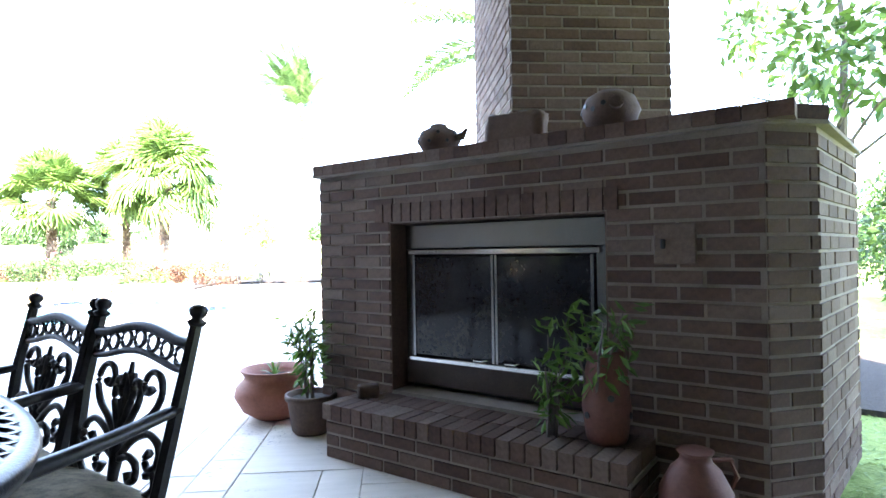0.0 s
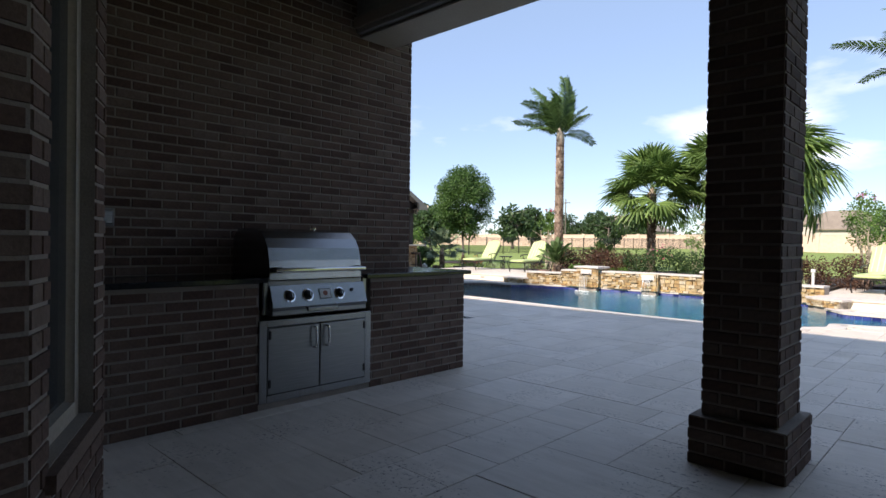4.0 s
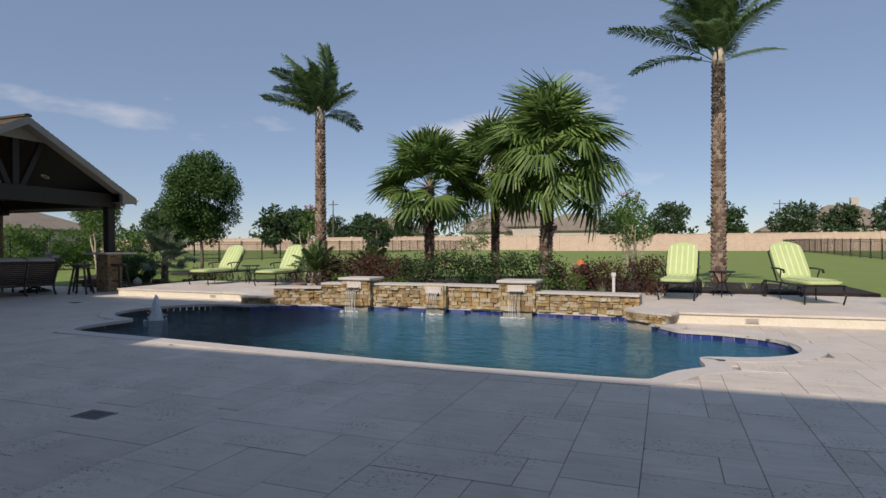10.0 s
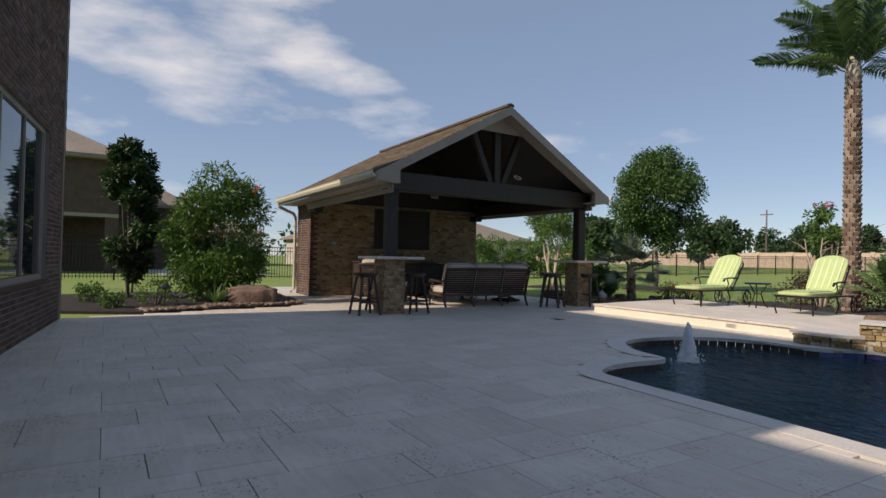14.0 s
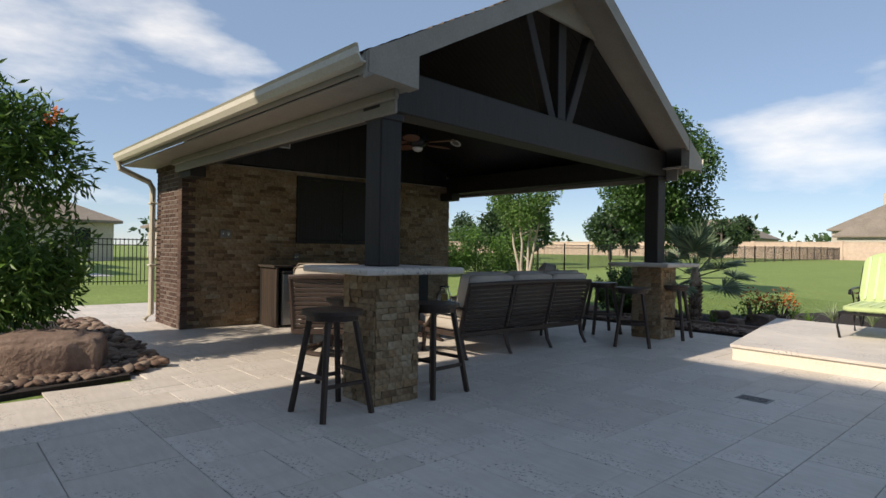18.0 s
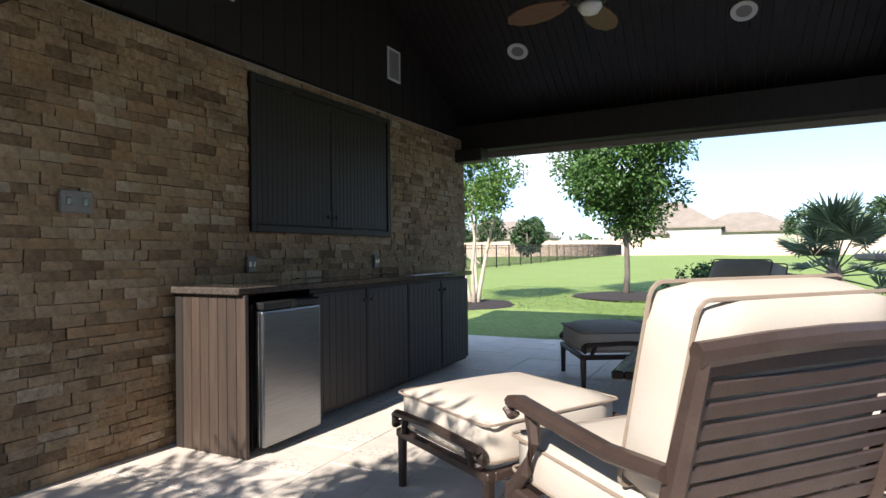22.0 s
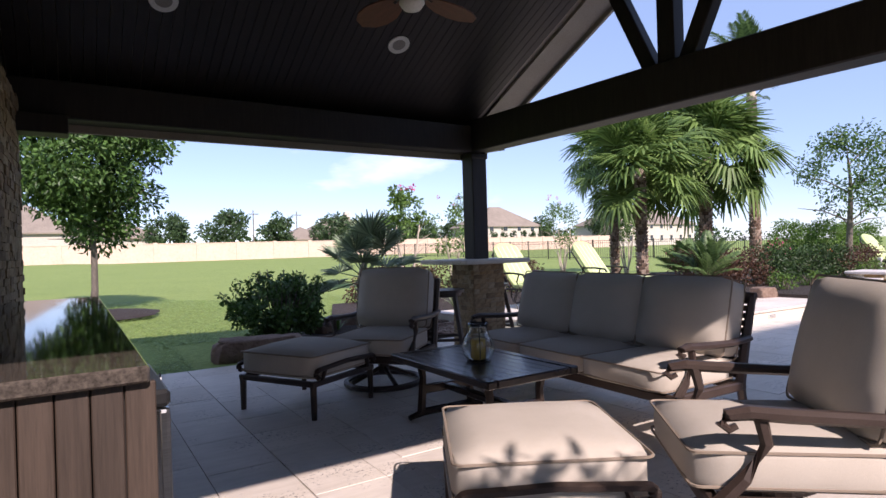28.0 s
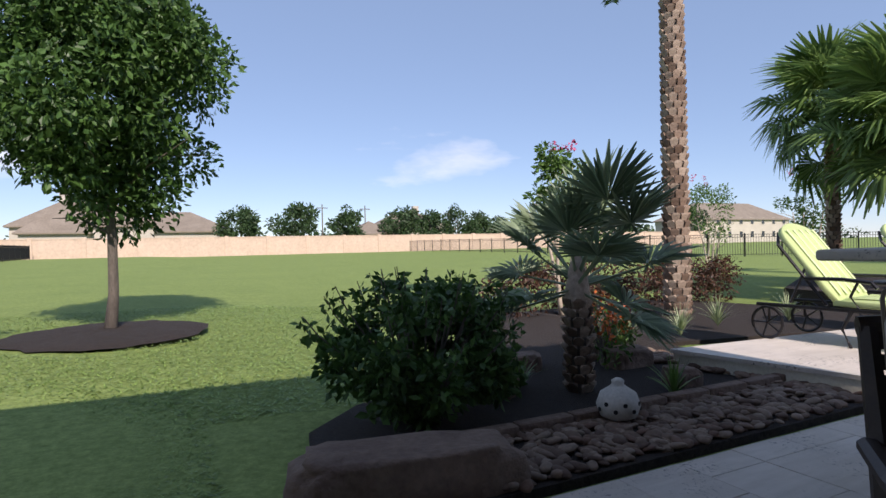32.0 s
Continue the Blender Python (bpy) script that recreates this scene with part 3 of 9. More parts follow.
        part("swivel_post", revolve([(0.05, 0.10), (0.05, 0.20), (0.14, 0.22), (0.14, 0.26)], 16), M_BRONZE, ob)
    cw = (w - 0.10) / seats
    for c in range(seats):
        x = -w / 2 + 0.05 + cw * (c + 0.5)
        bm = bmesh.new()
        add_bm(bm, cushion(cw - 0.01, 0.70, 0.16, 0.025), pose(x, -0.045, zb + 0.01))
        seat = part("seat_cushion", bm, M_FABRIC, ob, smooth=True)
        for z in (0.025, 0.145):
            bm = bmesh.new()
            add_bm(bm, piping(cw, 0.71, z), pose(x, -0.045, zb + 0.01))
            part("piping", bm, M_PIPING, seat)
        bm = bmesh.new()
        back_m = tilt @ pose(x, -0.02, 0.42) @ Matrix.Rotation(radians(90), 4, "X")
        add_bm(bm, cushion(cw + 0.005, 0.55, 0.19, 0.055), back_m)
        back = part("back_cushion", bm, M_FABRIC, ob, smooth=True)
        for z in (0.025, 0.17):
            bm = bmesh.new()
            add_bm(bm, piping(cw + 0.01, 0.56, z), back_m)
            part("piping", bm, M_PIPING, back)
    return ob


def ottoman(label, group=""):
    ob = thing("ottoman", Matrix(), label, "ottoman", group)
    w, d, z = 0.74, 0.78, 0.28
    part("frame", B((-w / 2, -d / 2, z - 0.04, w / 2, -d / 2 + 0.04, z), (-w / 2, d / 2 - 0.04, z - 0.04, w / 2, d / 2, z), (-w / 2, -d / 2 + 0.04, z - 0.04, -w / 2 + 0.04, d / 2 - 0.04, z), (w / 2 - 0.04, -d / 2 + 0.04, z - 0.04, w / 2, d / 2 - 0.04, z), bev=0.006), M_BRONZE, ob)
    for sx in (-1, 1):
        for sy in (-1, 1):
            part("leg", sweep([(sx * (w / 2 - 0.025), sy * (d / 2 - 0.025), z), (sx * (w / 2 - 0.025), sy * (d / 2 - 0.022), 0)], [0.027, 0.021], 6), M_BRONZE, ob)
    for s in (-1, 1):
        y = s * (d / 2 + 0.012)
        rail = arc(-w / 2 + 0.05, 0.335, 0.03, 250, 90, 6, y, 1.0) + [(-0.12, y, 0.372), (0, y, 0.378), (0.12, y, 0.372)] + arc(w / 2 - 0.05, 0.335, 0.03, 90, -70, 6, y)
        part("scroll_rail", sweep(rail, 0.019, 6, 1.3), M_BRONZE, ob)
        for x in (-0.2, 0.2):
            part("rail_support", sweep([(x * 1.25, y, 0.36), (x * 1.4, y * 0.98, z)], 0.016, 6), M_BRONZE, ob)
    bm = bmesh.new()
    add_bm(bm, cushion(w - 0.02, d - 0.02, 0.19, 0.035), pose(0, 0, z + 0.005))
    c = part("cushion", bm, M_FABRIC, ob, smooth=True)
    for q in (0.03, 0.175):
        bm = bmesh.new()
        add_bm(bm, piping(w - 0.01, d - 0.01, q), pose(0, 0, z + 0.005))
        part("piping", bm, M_PIPING, c)
    return ob


def coffee_table():
    ob = thing("coffee_table", Matrix(), "dark brown slatted coffee table on trestle legs", "coffee table")
    w, d, h = 1.20, 0.72, 0.46
    part("rim", B((-w / 2, -d / 2, h - 0.05, w / 2, -d / 2 + 0.07, h), (-w / 2, d / 2 - 0.07, h - 0.05, w / 2, d / 2, h), (-w / 2, -d / 2 + 0.07, h - 0.05, -w / 2 + 0.07, d / 2 - 0.07, h), (w / 2 - 0.07, -d / 2 + 0.07, h - 0.05, w / 2, d / 2 - 0.07, h), bev=0.008), M_TABLEWOOD, ob)
    for i in range(7):
        y = -d / 2 + 0.075 + (d - 0.15) * i / 7
        box("slat", -w / 2 + 0.07, y + 0.0008, h - 0.03, w / 2 - 0.07, y + (d - 0.15) / 7 - 0.0008, h - 0.003, M_TABLEWOOD, ob, bev=0.003)
    for sx in (-1, 1):
        for sy in (-1, 1):
            part("leg", sweep([(sx * 0.40, sy * 0.22, h - 0.05), (sx * 0.40, sy * 0.20, 0.3), (sx * 0.40, sy * 0.22, 0.05)], [0.035, 0.028, 0.035], 6), M_TABLEWOOD, ob)
        part("foot", sweep([(sx * 0.40, -0.32, 0.02), (sx * 0.40, -0.2, 0.045), (sx * 0.40, 0.2, 0.045), (sx * 0.40, 0.32, 0.02)], [0.02, 0.03, 0.03, 0.02], 6, 1.2), M_TABLEWOOD, ob)
        box("cross_rail", sx * 0.40 - 0.025, -0.22, 0.18, sx * 0.40 + 0.025, 0.22, 0.24, M_TABLEWOOD, ob)
    box("stretcher", -0.40, -0.03, 0.19, 0.40, 0.03, 0.235, M_TABLEWOOD, ob)
    return ob


def bar_stool(label, group):
    ob = thing("bar_stool", Matrix(), label, "bar stool", group)
    h = 0.775
    for i in range(5):
        x0, x1 = -0.225 + 0.45 * i / 5 + 0.001, -0.225 + 0.45 * (i + 1) / 5 - 0.001
        bm = bmesh.new()
        pts = []
        for x in [x0 + (x1 - x0) * j / 6 for j in range(7)]:
            pts.append((x, math.sqrt(max(0.0, 0.23 ** 2 - x * x))))
        pts += [(x, -y) for x, y in reversed(pts)]
        lo, hi = [bm.verts.new((x, y, h - 0.032)) for x, y in pts], [bm.verts.new((x, y, h)) for x, y in pts]
        bm.faces.new(hi), bm.faces.new(lo[::-1])
        for j in range(len(pts)):
            q = (j + 1) % len(pts)
            bm.faces.new((lo[j], lo[q], hi[q], hi[j]))
        part("seat_slat", bm, M_BRONZE, ob)
    part("seat_ring", revolve([(0.195, h - 0.075), (0.20, h - 0.035), (0.16, h - 0.033), (0.16, h - 0.074)], 24), M_BRONZE, ob)
    for i in range(4):
        a = radians(45 + 90 * i)
        c, s = math.cos(a), math.sin(a)
        part("leg", sweep([(0.165 * c, 0.165 * s, h - 0.04), (0.305 * c, 0.305 * s, 0.0)], 0.026, 6), M_BRONZE, ob)
        a2 = radians(135 + 90 * i)
        z = 0.24 if i % 2 else 0.30
        q = 0.305 - 0.14 * z / h
        part("stretcher", sweep([(q * c, q * s, z), (q * math.cos(a2), q * math.sin(a2), z)], 0.017, 6), M_BRONZE, ob)
    return ob


def flow(pts, radii=None, n=4):
    """A smooth curve through the points (Catmull-Rom), with the radii spread along it."""
    p = [Vector(q) for q in pts]
    out, rad = [], []
    for i in range(len(p) - 1):
        a, b, c, d = p[max(0, i - 1)], p[i], p[i + 1], p[min(len(p) - 1, i + 2)]
        for j in range(n):
            f = j / n
            out.append(0.5 * (2 * b + (c - a) * f + (2 * a - 5 * b + 4 * c - d) * f * f + (3 * b - a - 3 * c + d) * f ** 3))
            if radii:
                rad.append(radii[i] + (radii[i + 1] - radii[i]) * f)
    out.append(p[-1])
    return (out, rad + [radii[-1]]) if radii else out


def scroll_curves(z0, z1):
    """Curves of the pierced scroll back of a cast chair, in the x-z plane: points and radii."""
    k = (z1 - z0) / 0.38
    base = [[(0.015, 0.15), (0.075, 0.20), (0.145, 0.245), (0.172, 0.30), (0.150, 0.345), (0.105, 0.35), (0.082, 0.318), (0.100, 0.292), (0.122, 0.305)],
            [(0.015, 0.11), (0.075, 0.165), (0.145, 0.188), (0.195, 0.165), (0.198, 0.12), (0.165, 0.10), (0.140, 0.122), (0.158, 0.142)],
            [(0.012, 0.10), (0.060, 0.115), (0.100, 0.10), (0.108, 0.065), (0.080, 0.052), (0.068, 0.074)],
            [(0.010, 0.02), (0.075, 0.012), (0.150, 0.025), (0.200, 0.060), (0.188, 0.092), (0.160, 0.085)],
            [(0.010, 0.17), (0.040, 0.215), (0.066, 0.265), (0.060, 0.312), (0.036, 0.318), (0.030, 0.290)],
            [(0.004, 0.20), (0.022, 0.25), (0.030, 0.29), (0.012, 0.335)]]
    out = []
    for c in base:
        n = len(c)
        for s in (-1, 1):
            out.append(([(s * x, 0, z0 + k * z) for x, z in c], [0.0115 - 0.003 * i / n for i in range(n - 1)] + [0.0135]))
    out.append(([(0, 0, z0), (0, 0, z0 + k * 0.10), (0, 0, z0 + k * 0.17), (0, 0, z0 + k * 0.30), (0, 0, z0 + k * 0.37)], [0.012, 0.020, 0.016, 0.012, 0.006]))
    return out


def dining_chair(label, group):
    """Cast scroll-back armchair facing -y."""
    ob = thing("dining_chair", Matrix(), label, "dining chair", group)
    w = 0.50
    tilt = Matrix.Translation((0, 0.23, 0.42)) @ Matrix.Rotation(radians(-11), 4, "X")
    for s in (-1, 1):
        part("back_post", sweep([tilt @ Vector((s * (w / 2 - 0.03), 0, 0)), tilt @ Vector((s * w / 2, 0, 0.28)), tilt @ Vector((s * (w / 2 + 0.005), 0.012, 0.495))], [0.021, 0.02, 0.017], 6), M_IRON, ob)
        bm = bmesh.new()
        add_bm(bm, revolve([(0.018, 0), (0.026, 0.012), (0.014, 0.02), (0.022, 0.030), (0.025, 0.042), (0.017, 0.054), (0.003, 0.058)], 14), tilt @ pose(s * (w / 2 + 0.005), 0.012, 0.49))
        part("finial", bm, M_IRON, ob, smooth=True)
        part("rear_leg", sweep([(s * (w / 2 - 0.03), 0.23, 0.42), (s * (w / 2 - 0.03), 0.25, 0.2), (s * (w / 2 - 0.02), 0.31, 0)], [0.022, 0.019, 0.016], 6), M_IRON, ob)
        part("front_leg", sweep([(s * (w / 2 - 0.02), -0.24, 0.42), (s * (w / 2 - 0.035), -0.22, 0.25), (s * (w / 2 - 0.02), -0.25, 0.06), (s * (w / 2 - 0.01), -0.28, 0)], [0.022, 0.018, 0.015, 0.02], 6), M_IRON, ob)
        arm = [tilt @ Vector((s * w / 2, 0, 0.28)), Vector((s * (w / 2 + 0.03), 0.12, 0.675)), Vector((s * (w / 2 + 0.05), -0.08, 0.655)), Vector((s * (w / 2 + 0.05), -0.20, 0.66)), Vector((s * (w / 2 + 0.045), -0.25, 0.635)), Vector((s * (w / 2 + 0.04), -0.225, 0.605)), Vector((s * (w / 2 + 0.04), -0.19, 0.62))]
        part("armrest", sweep(*flow(arm, [0.014, 0.016, 0.018, 0.02, 0.018, 0.014, 0.01]), 8, 1.4), M_IRON, ob, smooth=True)
        part("arm_support", sweep([(s * (w / 2 + 0.045), -0.15, 0.65), (s * (w / 2 + 0.02), -0.10, 0.56), (s * (w / 2 - 0.01), -0.17, 0.44)], 0.014, 6), M_IRON, ob)
    top = [tilt @ Vector((x, 0.01, 0.46 + 0.016 * math.cos(x / w * 2 * math.pi) ** 1)) for x in np.linspace(-w / 2, w / 2, 9)]
    part("top_rail", sweep(flow(top), 0.015, 8), M_IRON, ob, smooth=True)
    low = [tilt @ Vector((x, 0.008, 0.39 + 0.016 * math.cos(x / w * 2 * math.pi))) for x in np.linspace(-w / 2, w / 2, 9)]
    part("middle_rail", sweep(flow(low), 0.010, 8), M_IRON, ob, smooth=True)
    for i in range(7):
        x = -w / 2 + w * (i + 0.5) / 7
        z = 0.425 + 0.016 * math.cos(x / w * 2 * math.pi)
        pts = [tilt @ Vector((x + 0.027 * math.cos(a), 0.008, z + 0.025 * math.sin(a))) for a in (2 * math.pi * j / 10 for j in range(10))]
        part("ring", sweep(pts, 0.0065, 4, closed=True), M_IRON, ob)
    for pts, rad in scroll_curves(0.02, 0.385):
        part("scroll", sweep(*flow([tilt @ Vector(p) for p in pts], rad), 6), M_IRON, ob, smooth=True)
    part("seat_frame", B((-w / 2, -0.26, 0.40, w / 2, 0.25, 0.43), bev=0.012), M_IRON, ob)
    bm = bmesh.new()
    add_bm(bm, cushion(w - 0.02, 0.50, 0.055, 0.02), pose(0, -0.01, 0.432))
    part("seat_cushion", bm, M_PATTERN, ob, "patterned beige and brown seat cushion", smooth=True)
    for s in (-1, 1):
        part("cushion_tie", sweep([(s * 0.2, 0.25, 0.44), (s * 0.21, 0.29, 0.36), (s * 0.19, 0.28, 0.24)], 0.006, 4), M_BLACKM, ob)
    return ob


def lounger():
    """Chaise longue along y: foot at -y, wheels and raised back at +y."""
    ob = thing("sun_lounger", Matrix(), "dark metal sun lounger with lime green striped cushion, back raised", "sun lounger", "sun loungers round the pool")
    w = 0.62
    back = Matrix.Translation((0, 0.25, 0.36)) @ Matrix.Rotation(radians(52), 4, "X")
    for s in (-1, 1):
        part("side_rail", sweep([(s * w / 2, -1.0, 0.33), (s * w / 2, 0.9, 0.33)], 0.018, 6), M_IRON, ob)
        part("back_rail", sweep([back @ Vector((s * w / 2, 0, 0)), back @ Vector((s * w / 2, 0.7, 0)), back @ Vector((s * w / 4, 0.84, 0))], 0.016, 6), M_IRON, ob)
        part("front_leg", sweep([(s * w / 2, -0.92, 0.33), (s * (w / 2 + 0.02), -0.98, 0.16), (s * w / 2, -0.93, 0.0)], [0.018, 0.014, 0.017], 6), M_IRON, ob)
        part("middle_leg", sweep([(s * w / 2, 0.05, 0.33), (s * (w / 2 + 0.02), 0.12, 0.16), (s * w / 2, 0.06, 0.0)], [0.018, 0.014, 0.017], 6), M_IRON, ob)
        arm = [(s * (w / 2 + 0.03), 0.42, 0.60), (s * (w / 2 + 0.03), 0.1, 0.60), (s * (w / 2 + 0.03), -0.12, 0.58), (s * (w / 2 + 0.03), -0.16, 0.53)]
        part("armrest", sweep(arm, 0.018, 6, 1.3), M_IRON, ob)
        part("arm_support", sweep([(s * (w / 2 + 0.03), -0.02, 0.59), (s * (w / 2 + 0.02), 0.05, 0.45), (s * w / 2, -0.02, 0.33)], 0.013, 6), M_IRON, ob)
        wheel = part("wheel", sweep([(s * (w / 2 + 0.035), 0.78 + 0.15 * math.cos(a), 0.16 + 0.15 * math.sin(a)) for a in (2 * math.pi * i / 20 for i in range(20))], 0.014, 5, closed=True), M_IRON, ob)
        for i in range(5):
            a = 2 * math.pi * i / 5
            part("spoke", sweep([(s * (w / 2 + 0.035), 0.78, 0.16), (s * (w / 2 + 0.035), 0.78 + 0.145 * math.cos(a), 0.16 + 0.145 * math.sin(a))], 0.008, 4), M_IRON, wheel)
        part("wheel_bracket", sweep([(s * w / 2, 0.78, 0.33), (s * w / 2, 0.78, 0.16)], 0.013, 5), M_IRON, ob)
    part("cross_rail", sweep([(-w / 2, -1.0, 0.33), (w / 2, -1.0, 0.33)], 0.018, 6), M_IRON, ob)
    part("back_prop", sweep([back @ Vector((0, 0.5, -0.02)), Vector((0, 0.75, 0.33))], 0.013, 5), M_IRON, ob)
    bm = bmesh.new()
    add_bm(bm, cushion(w - 0.04, 1.24, 0.075, 0.012), pose(0, -0.38, 0.345))
    seat = part("seat_cushion", bm, M_LIME, ob, smooth=True)
    bm = bmesh.new()
    c2 = cushion(w - 0.04, 0.92, 0.075, 0.012)
    for v in c2.verts:
        f = max(0.0, v.co.y / 0.46 - 0.55) / 0.45
        v.co.y -= 0.10 * f * (v.co.x / 0.29) ** 2
    add_bm(bm, c2, back @ pose(0, 0.43, 0.03))
    bk = part("back_cushion", bm, M_LIME, ob, smooth=True)
    for i in range(5):
        x = -0.22 + 0.11 * i
        bm = bmesh.new()
        add_bm(bm, B((x - 0.014, -0.52, 0.0815, x + 0.014, 0.52, 0.0905), bev=0.003), pose(0, -0.38, 0.345))
        part("stripe", bm, M_LIME_S, seat)
        bm = bmesh.new()
        add_bm(bm, B((x - 0.014, -0.40, 0.0815, x + 0.014, 0.36, 0.0905), bev=0.003), back @ pose(0, 0.43, 0.03))
        part("stripe", bm, M_LIME_S, bk)
    return ob


def side_table():
    ob = thing("side_table", Matrix(), "small round dark cast metal side table beside the loungers", "side table", "side tables by the pool")
    part("tabletop", revolve([(0.24, 0.49), (0.255, 0.50), (0.255, 0.515), (0.24, 0.525)], 24), M_IRON, ob)
    for i in range(3):
        a = 2 * math.pi * i / 3 + 0.4
        c, s = math.cos(a), math.sin(a)
        part("leg", sweep([(0.19 * c, 0.19 * s, 0.49), (0.07 * c, 0.07 * s, 0.30), (0.12 * c, 0.12 * s, 0.12), (0.21 * c, 0.21 * s, 0.0)], 0.014, 5), M_IRON, ob)
    part("ring", sweep([(0.075 * math.cos(a), 0.075 * math.sin(a), 0.29) for a in (2 * math.pi * i / 14 for i in range(14))], 0.009, 4, closed=True), M_IRON, ob)
    return ob

# ==== ground, lawn, pool, decks ====
def rise(x, y):
    """The lawn climbs gently towards the far wall."""
    f = min(1.0, max(0.0, (y - 24.0) / 66.0))
    g = min(1.0, max(0.0, (y - 17.0) / 6.0)) * min(1.0, max(0.0, (-19.8 - x) / 2.5))
    return -0.02 + 0.16 * g * g * (3 - 2 * g) + 0.59 * f * f * (3 - 2 * f)


def inside(x, y, poly):
    hit, j = False, len(poly) - 1
    for i in range(len(poly)):
        (x0, y0), (x1, y1) = poly[i], poly[j]
        if (y0 > y) != (y1 > y) and x < (x1 - x0) * (y - y0) / (y1 - y0) + x0:
            hit = not hit
        j = i
    return hit


def smooth_poly(pts, n=3):
    """A closed outline rounded by Chaikin's cuts."""
    for _ in range(n):
        out = []
        for i, p in enumerate(pts):
            q = pts[(i + 1) % len(pts)]
            out += [(p[0] * 0.75 + q[0] * 0.25, p[1] * 0.75 + q[1] * 0.25), (p[0] * 0.25 + q[0] * 0.75, p[1] * 0.25 + q[1] * 0.75)]
        pts = out
    return pts


def offset_poly(pts, d):
    """The outline moved outwards by d (points run counter-clockwise)."""
    out = []
    n = len(pts)
    for i, p in enumerate(pts):
        a, b = pts[i - 1], pts[(i + 1) % n]
        tx, ty = b[0] - a[0], b[1] - a[1]
        L = math.hypot(tx, ty) or 1
        out.append((p[0] + ty / L * d, p[1] - tx / L * d))
    return out


POOL = smooth_poly([(-13.0, 9.55), (-11.3, 9.46), (-9.3, 9.28), (-7.4, 9.13), (-6.1, 9.12), (-5.24, 9.14), (-5.14, 9.18), (-5.09, 9.28), (-4.93, 9.62), (-4.75, 9.82), (-4.65, 9.90), (-4.62, 10.0), (-4.67, 10.38), (-4.65, 10.49), (-4.54, 10.54), (-4.05, 10.64), (-3.58, 11.05), (-3.48, 11.65), (-3.68, 12.25), (-4.2, 12.58),
                    (-4.78, 12.62), (-4.88, 12.68), (-4.98, 12.86), (-5.45, 13.6), (-5.5, 14.28), (-5.6, 14.3), (-7.5, 14.42), (-9.3, 14.55), (-11.0, 14.42), (-12.8, 14.0), (-12.95, 13.95), (-13.2, 13.45), (-14.2, 13.5), (-14.85, 12.7), (-14.85, 11.65),
                    (-14.2, 11.05), (-13.6, 10.95), (-13.5, 10.85), (-13.55, 10.1), (-13.3, 9.6)], 2)
DECK = [(-29.0, 9.15), (-21.25, 8.86), (-20.9, 7.2), (-20.45, 6.1), (-20.2, 4.87), (-20.2, 4.0), (-12.0, 3.0), (-6.0, -5.0), (1.6, -5.0), (1.6, 4.6), (-0.4, 9.5), (-0.4, 17.6), (-13.0, 17.6), (-17.95, 15.8), (-18.3, 15.85), (-18.8, 16.45), (-29.0, 16.45)]

# the ground: one sheet, finer near by
def ground_sheet():
    xs = [-900, -500, -300, -180, -120, -90, -70] + list(range(-60, 41, 4)) + [50, 70, 100, 160, 300, 500, 900]
    ys = [-900, -400, -200, -100, -60] + list(range(-40, 101, 4)) + [110, 130, 160, 220, 320, 500, 900]
    vs = [(x, y, rise(x, y)) for y in ys for x in xs]
    n = len(xs)
    fs = [(j * n + i, j * n + i + 1, (j + 1) * n + i + 1, (j + 1) * n + i) for j in range(len(ys) - 1) for i in range(n - 1)
          if not (-28 < xs[i] and xs[i + 1] < 4 and -4 <= ys[j] and ys[j + 1] <= 16)]
    return raw("ground", vs, fs, M_LAWN)


tagged(ground_sheet(), "mown green lawn running out to the far wall", "lawn", kind="structure")
# lawn strips between the sheet's hole and the deck
for nm, pts in (("lawn_south_west", [(-28, -4), (-20.2, -4), (-20.2, 4.87), (-20.45, 6.1), (-20.9, 7.2), (-21.25, 8.86), (-28, 9.13)]),
                ("lawn_east", [(1.6, -4), (4, -4), (4, 16), (-0.4, 16), (-0.4, 9.5), (1.6, 4.6)]),):
    tagged(slab_poly(nm, pts, -0.3, -0.021, M_LAWN), "strip of mown lawn beside the paved deck", "lawn", kind="structure")

# base under the pavers
OUT = offset_poly(POOL, 0.16)


def base_ring():
    """Jointing sand under the pavers, with the pool cut out."""
    xs = np.arange(-28.0, 4.01, 0.2)
    ys = np.arange(-4.0, 17.61, 0.2)
    vs, fs, idx = [], [], {}

    def vid(i, j):
        if (i, j) not in idx:
            idx[i, j] = len(vs)
            vs.append((xs[i], ys[j], -0.014))
        return idx[i, j]
    for i in range(len(xs) - 1):
        for j in range(len(ys) - 1):
            cx, cy = xs[i] + 0.1, ys[j] + 0.1
            if inside(cx, cy, DECK) and not inside(cx, cy, POOL):
                fs.append((vid(i, j), vid(i + 1, j), vid(i + 1, j + 1), vid(i, j + 1)))
    return raw("paving_base", vs, fs, M_JOINT)


tagged(base_ring(), "sand bed under the travertine paving", "paving", kind="structure")


def ring_mesh(inner, outer, z0, z1):
    n = len(inner)
    vs = [(x, y, z1) for x, y in inner] + [(x, y, z1) for x, y in outer] + [(x, y, z0) for x, y in inner] + [(x, y, z0) for x, y in outer]
    fs = []
    for i in range(n):
        j = (i + 1) % n
        fs += [(i, j, n + j, n + i)[::-1], (i, 2 * n + i, 2 * n + j, j)[::-1], (n + i, n + j, 3 * n + j, 3 * n + i)[::-1]]
    return vs, fs


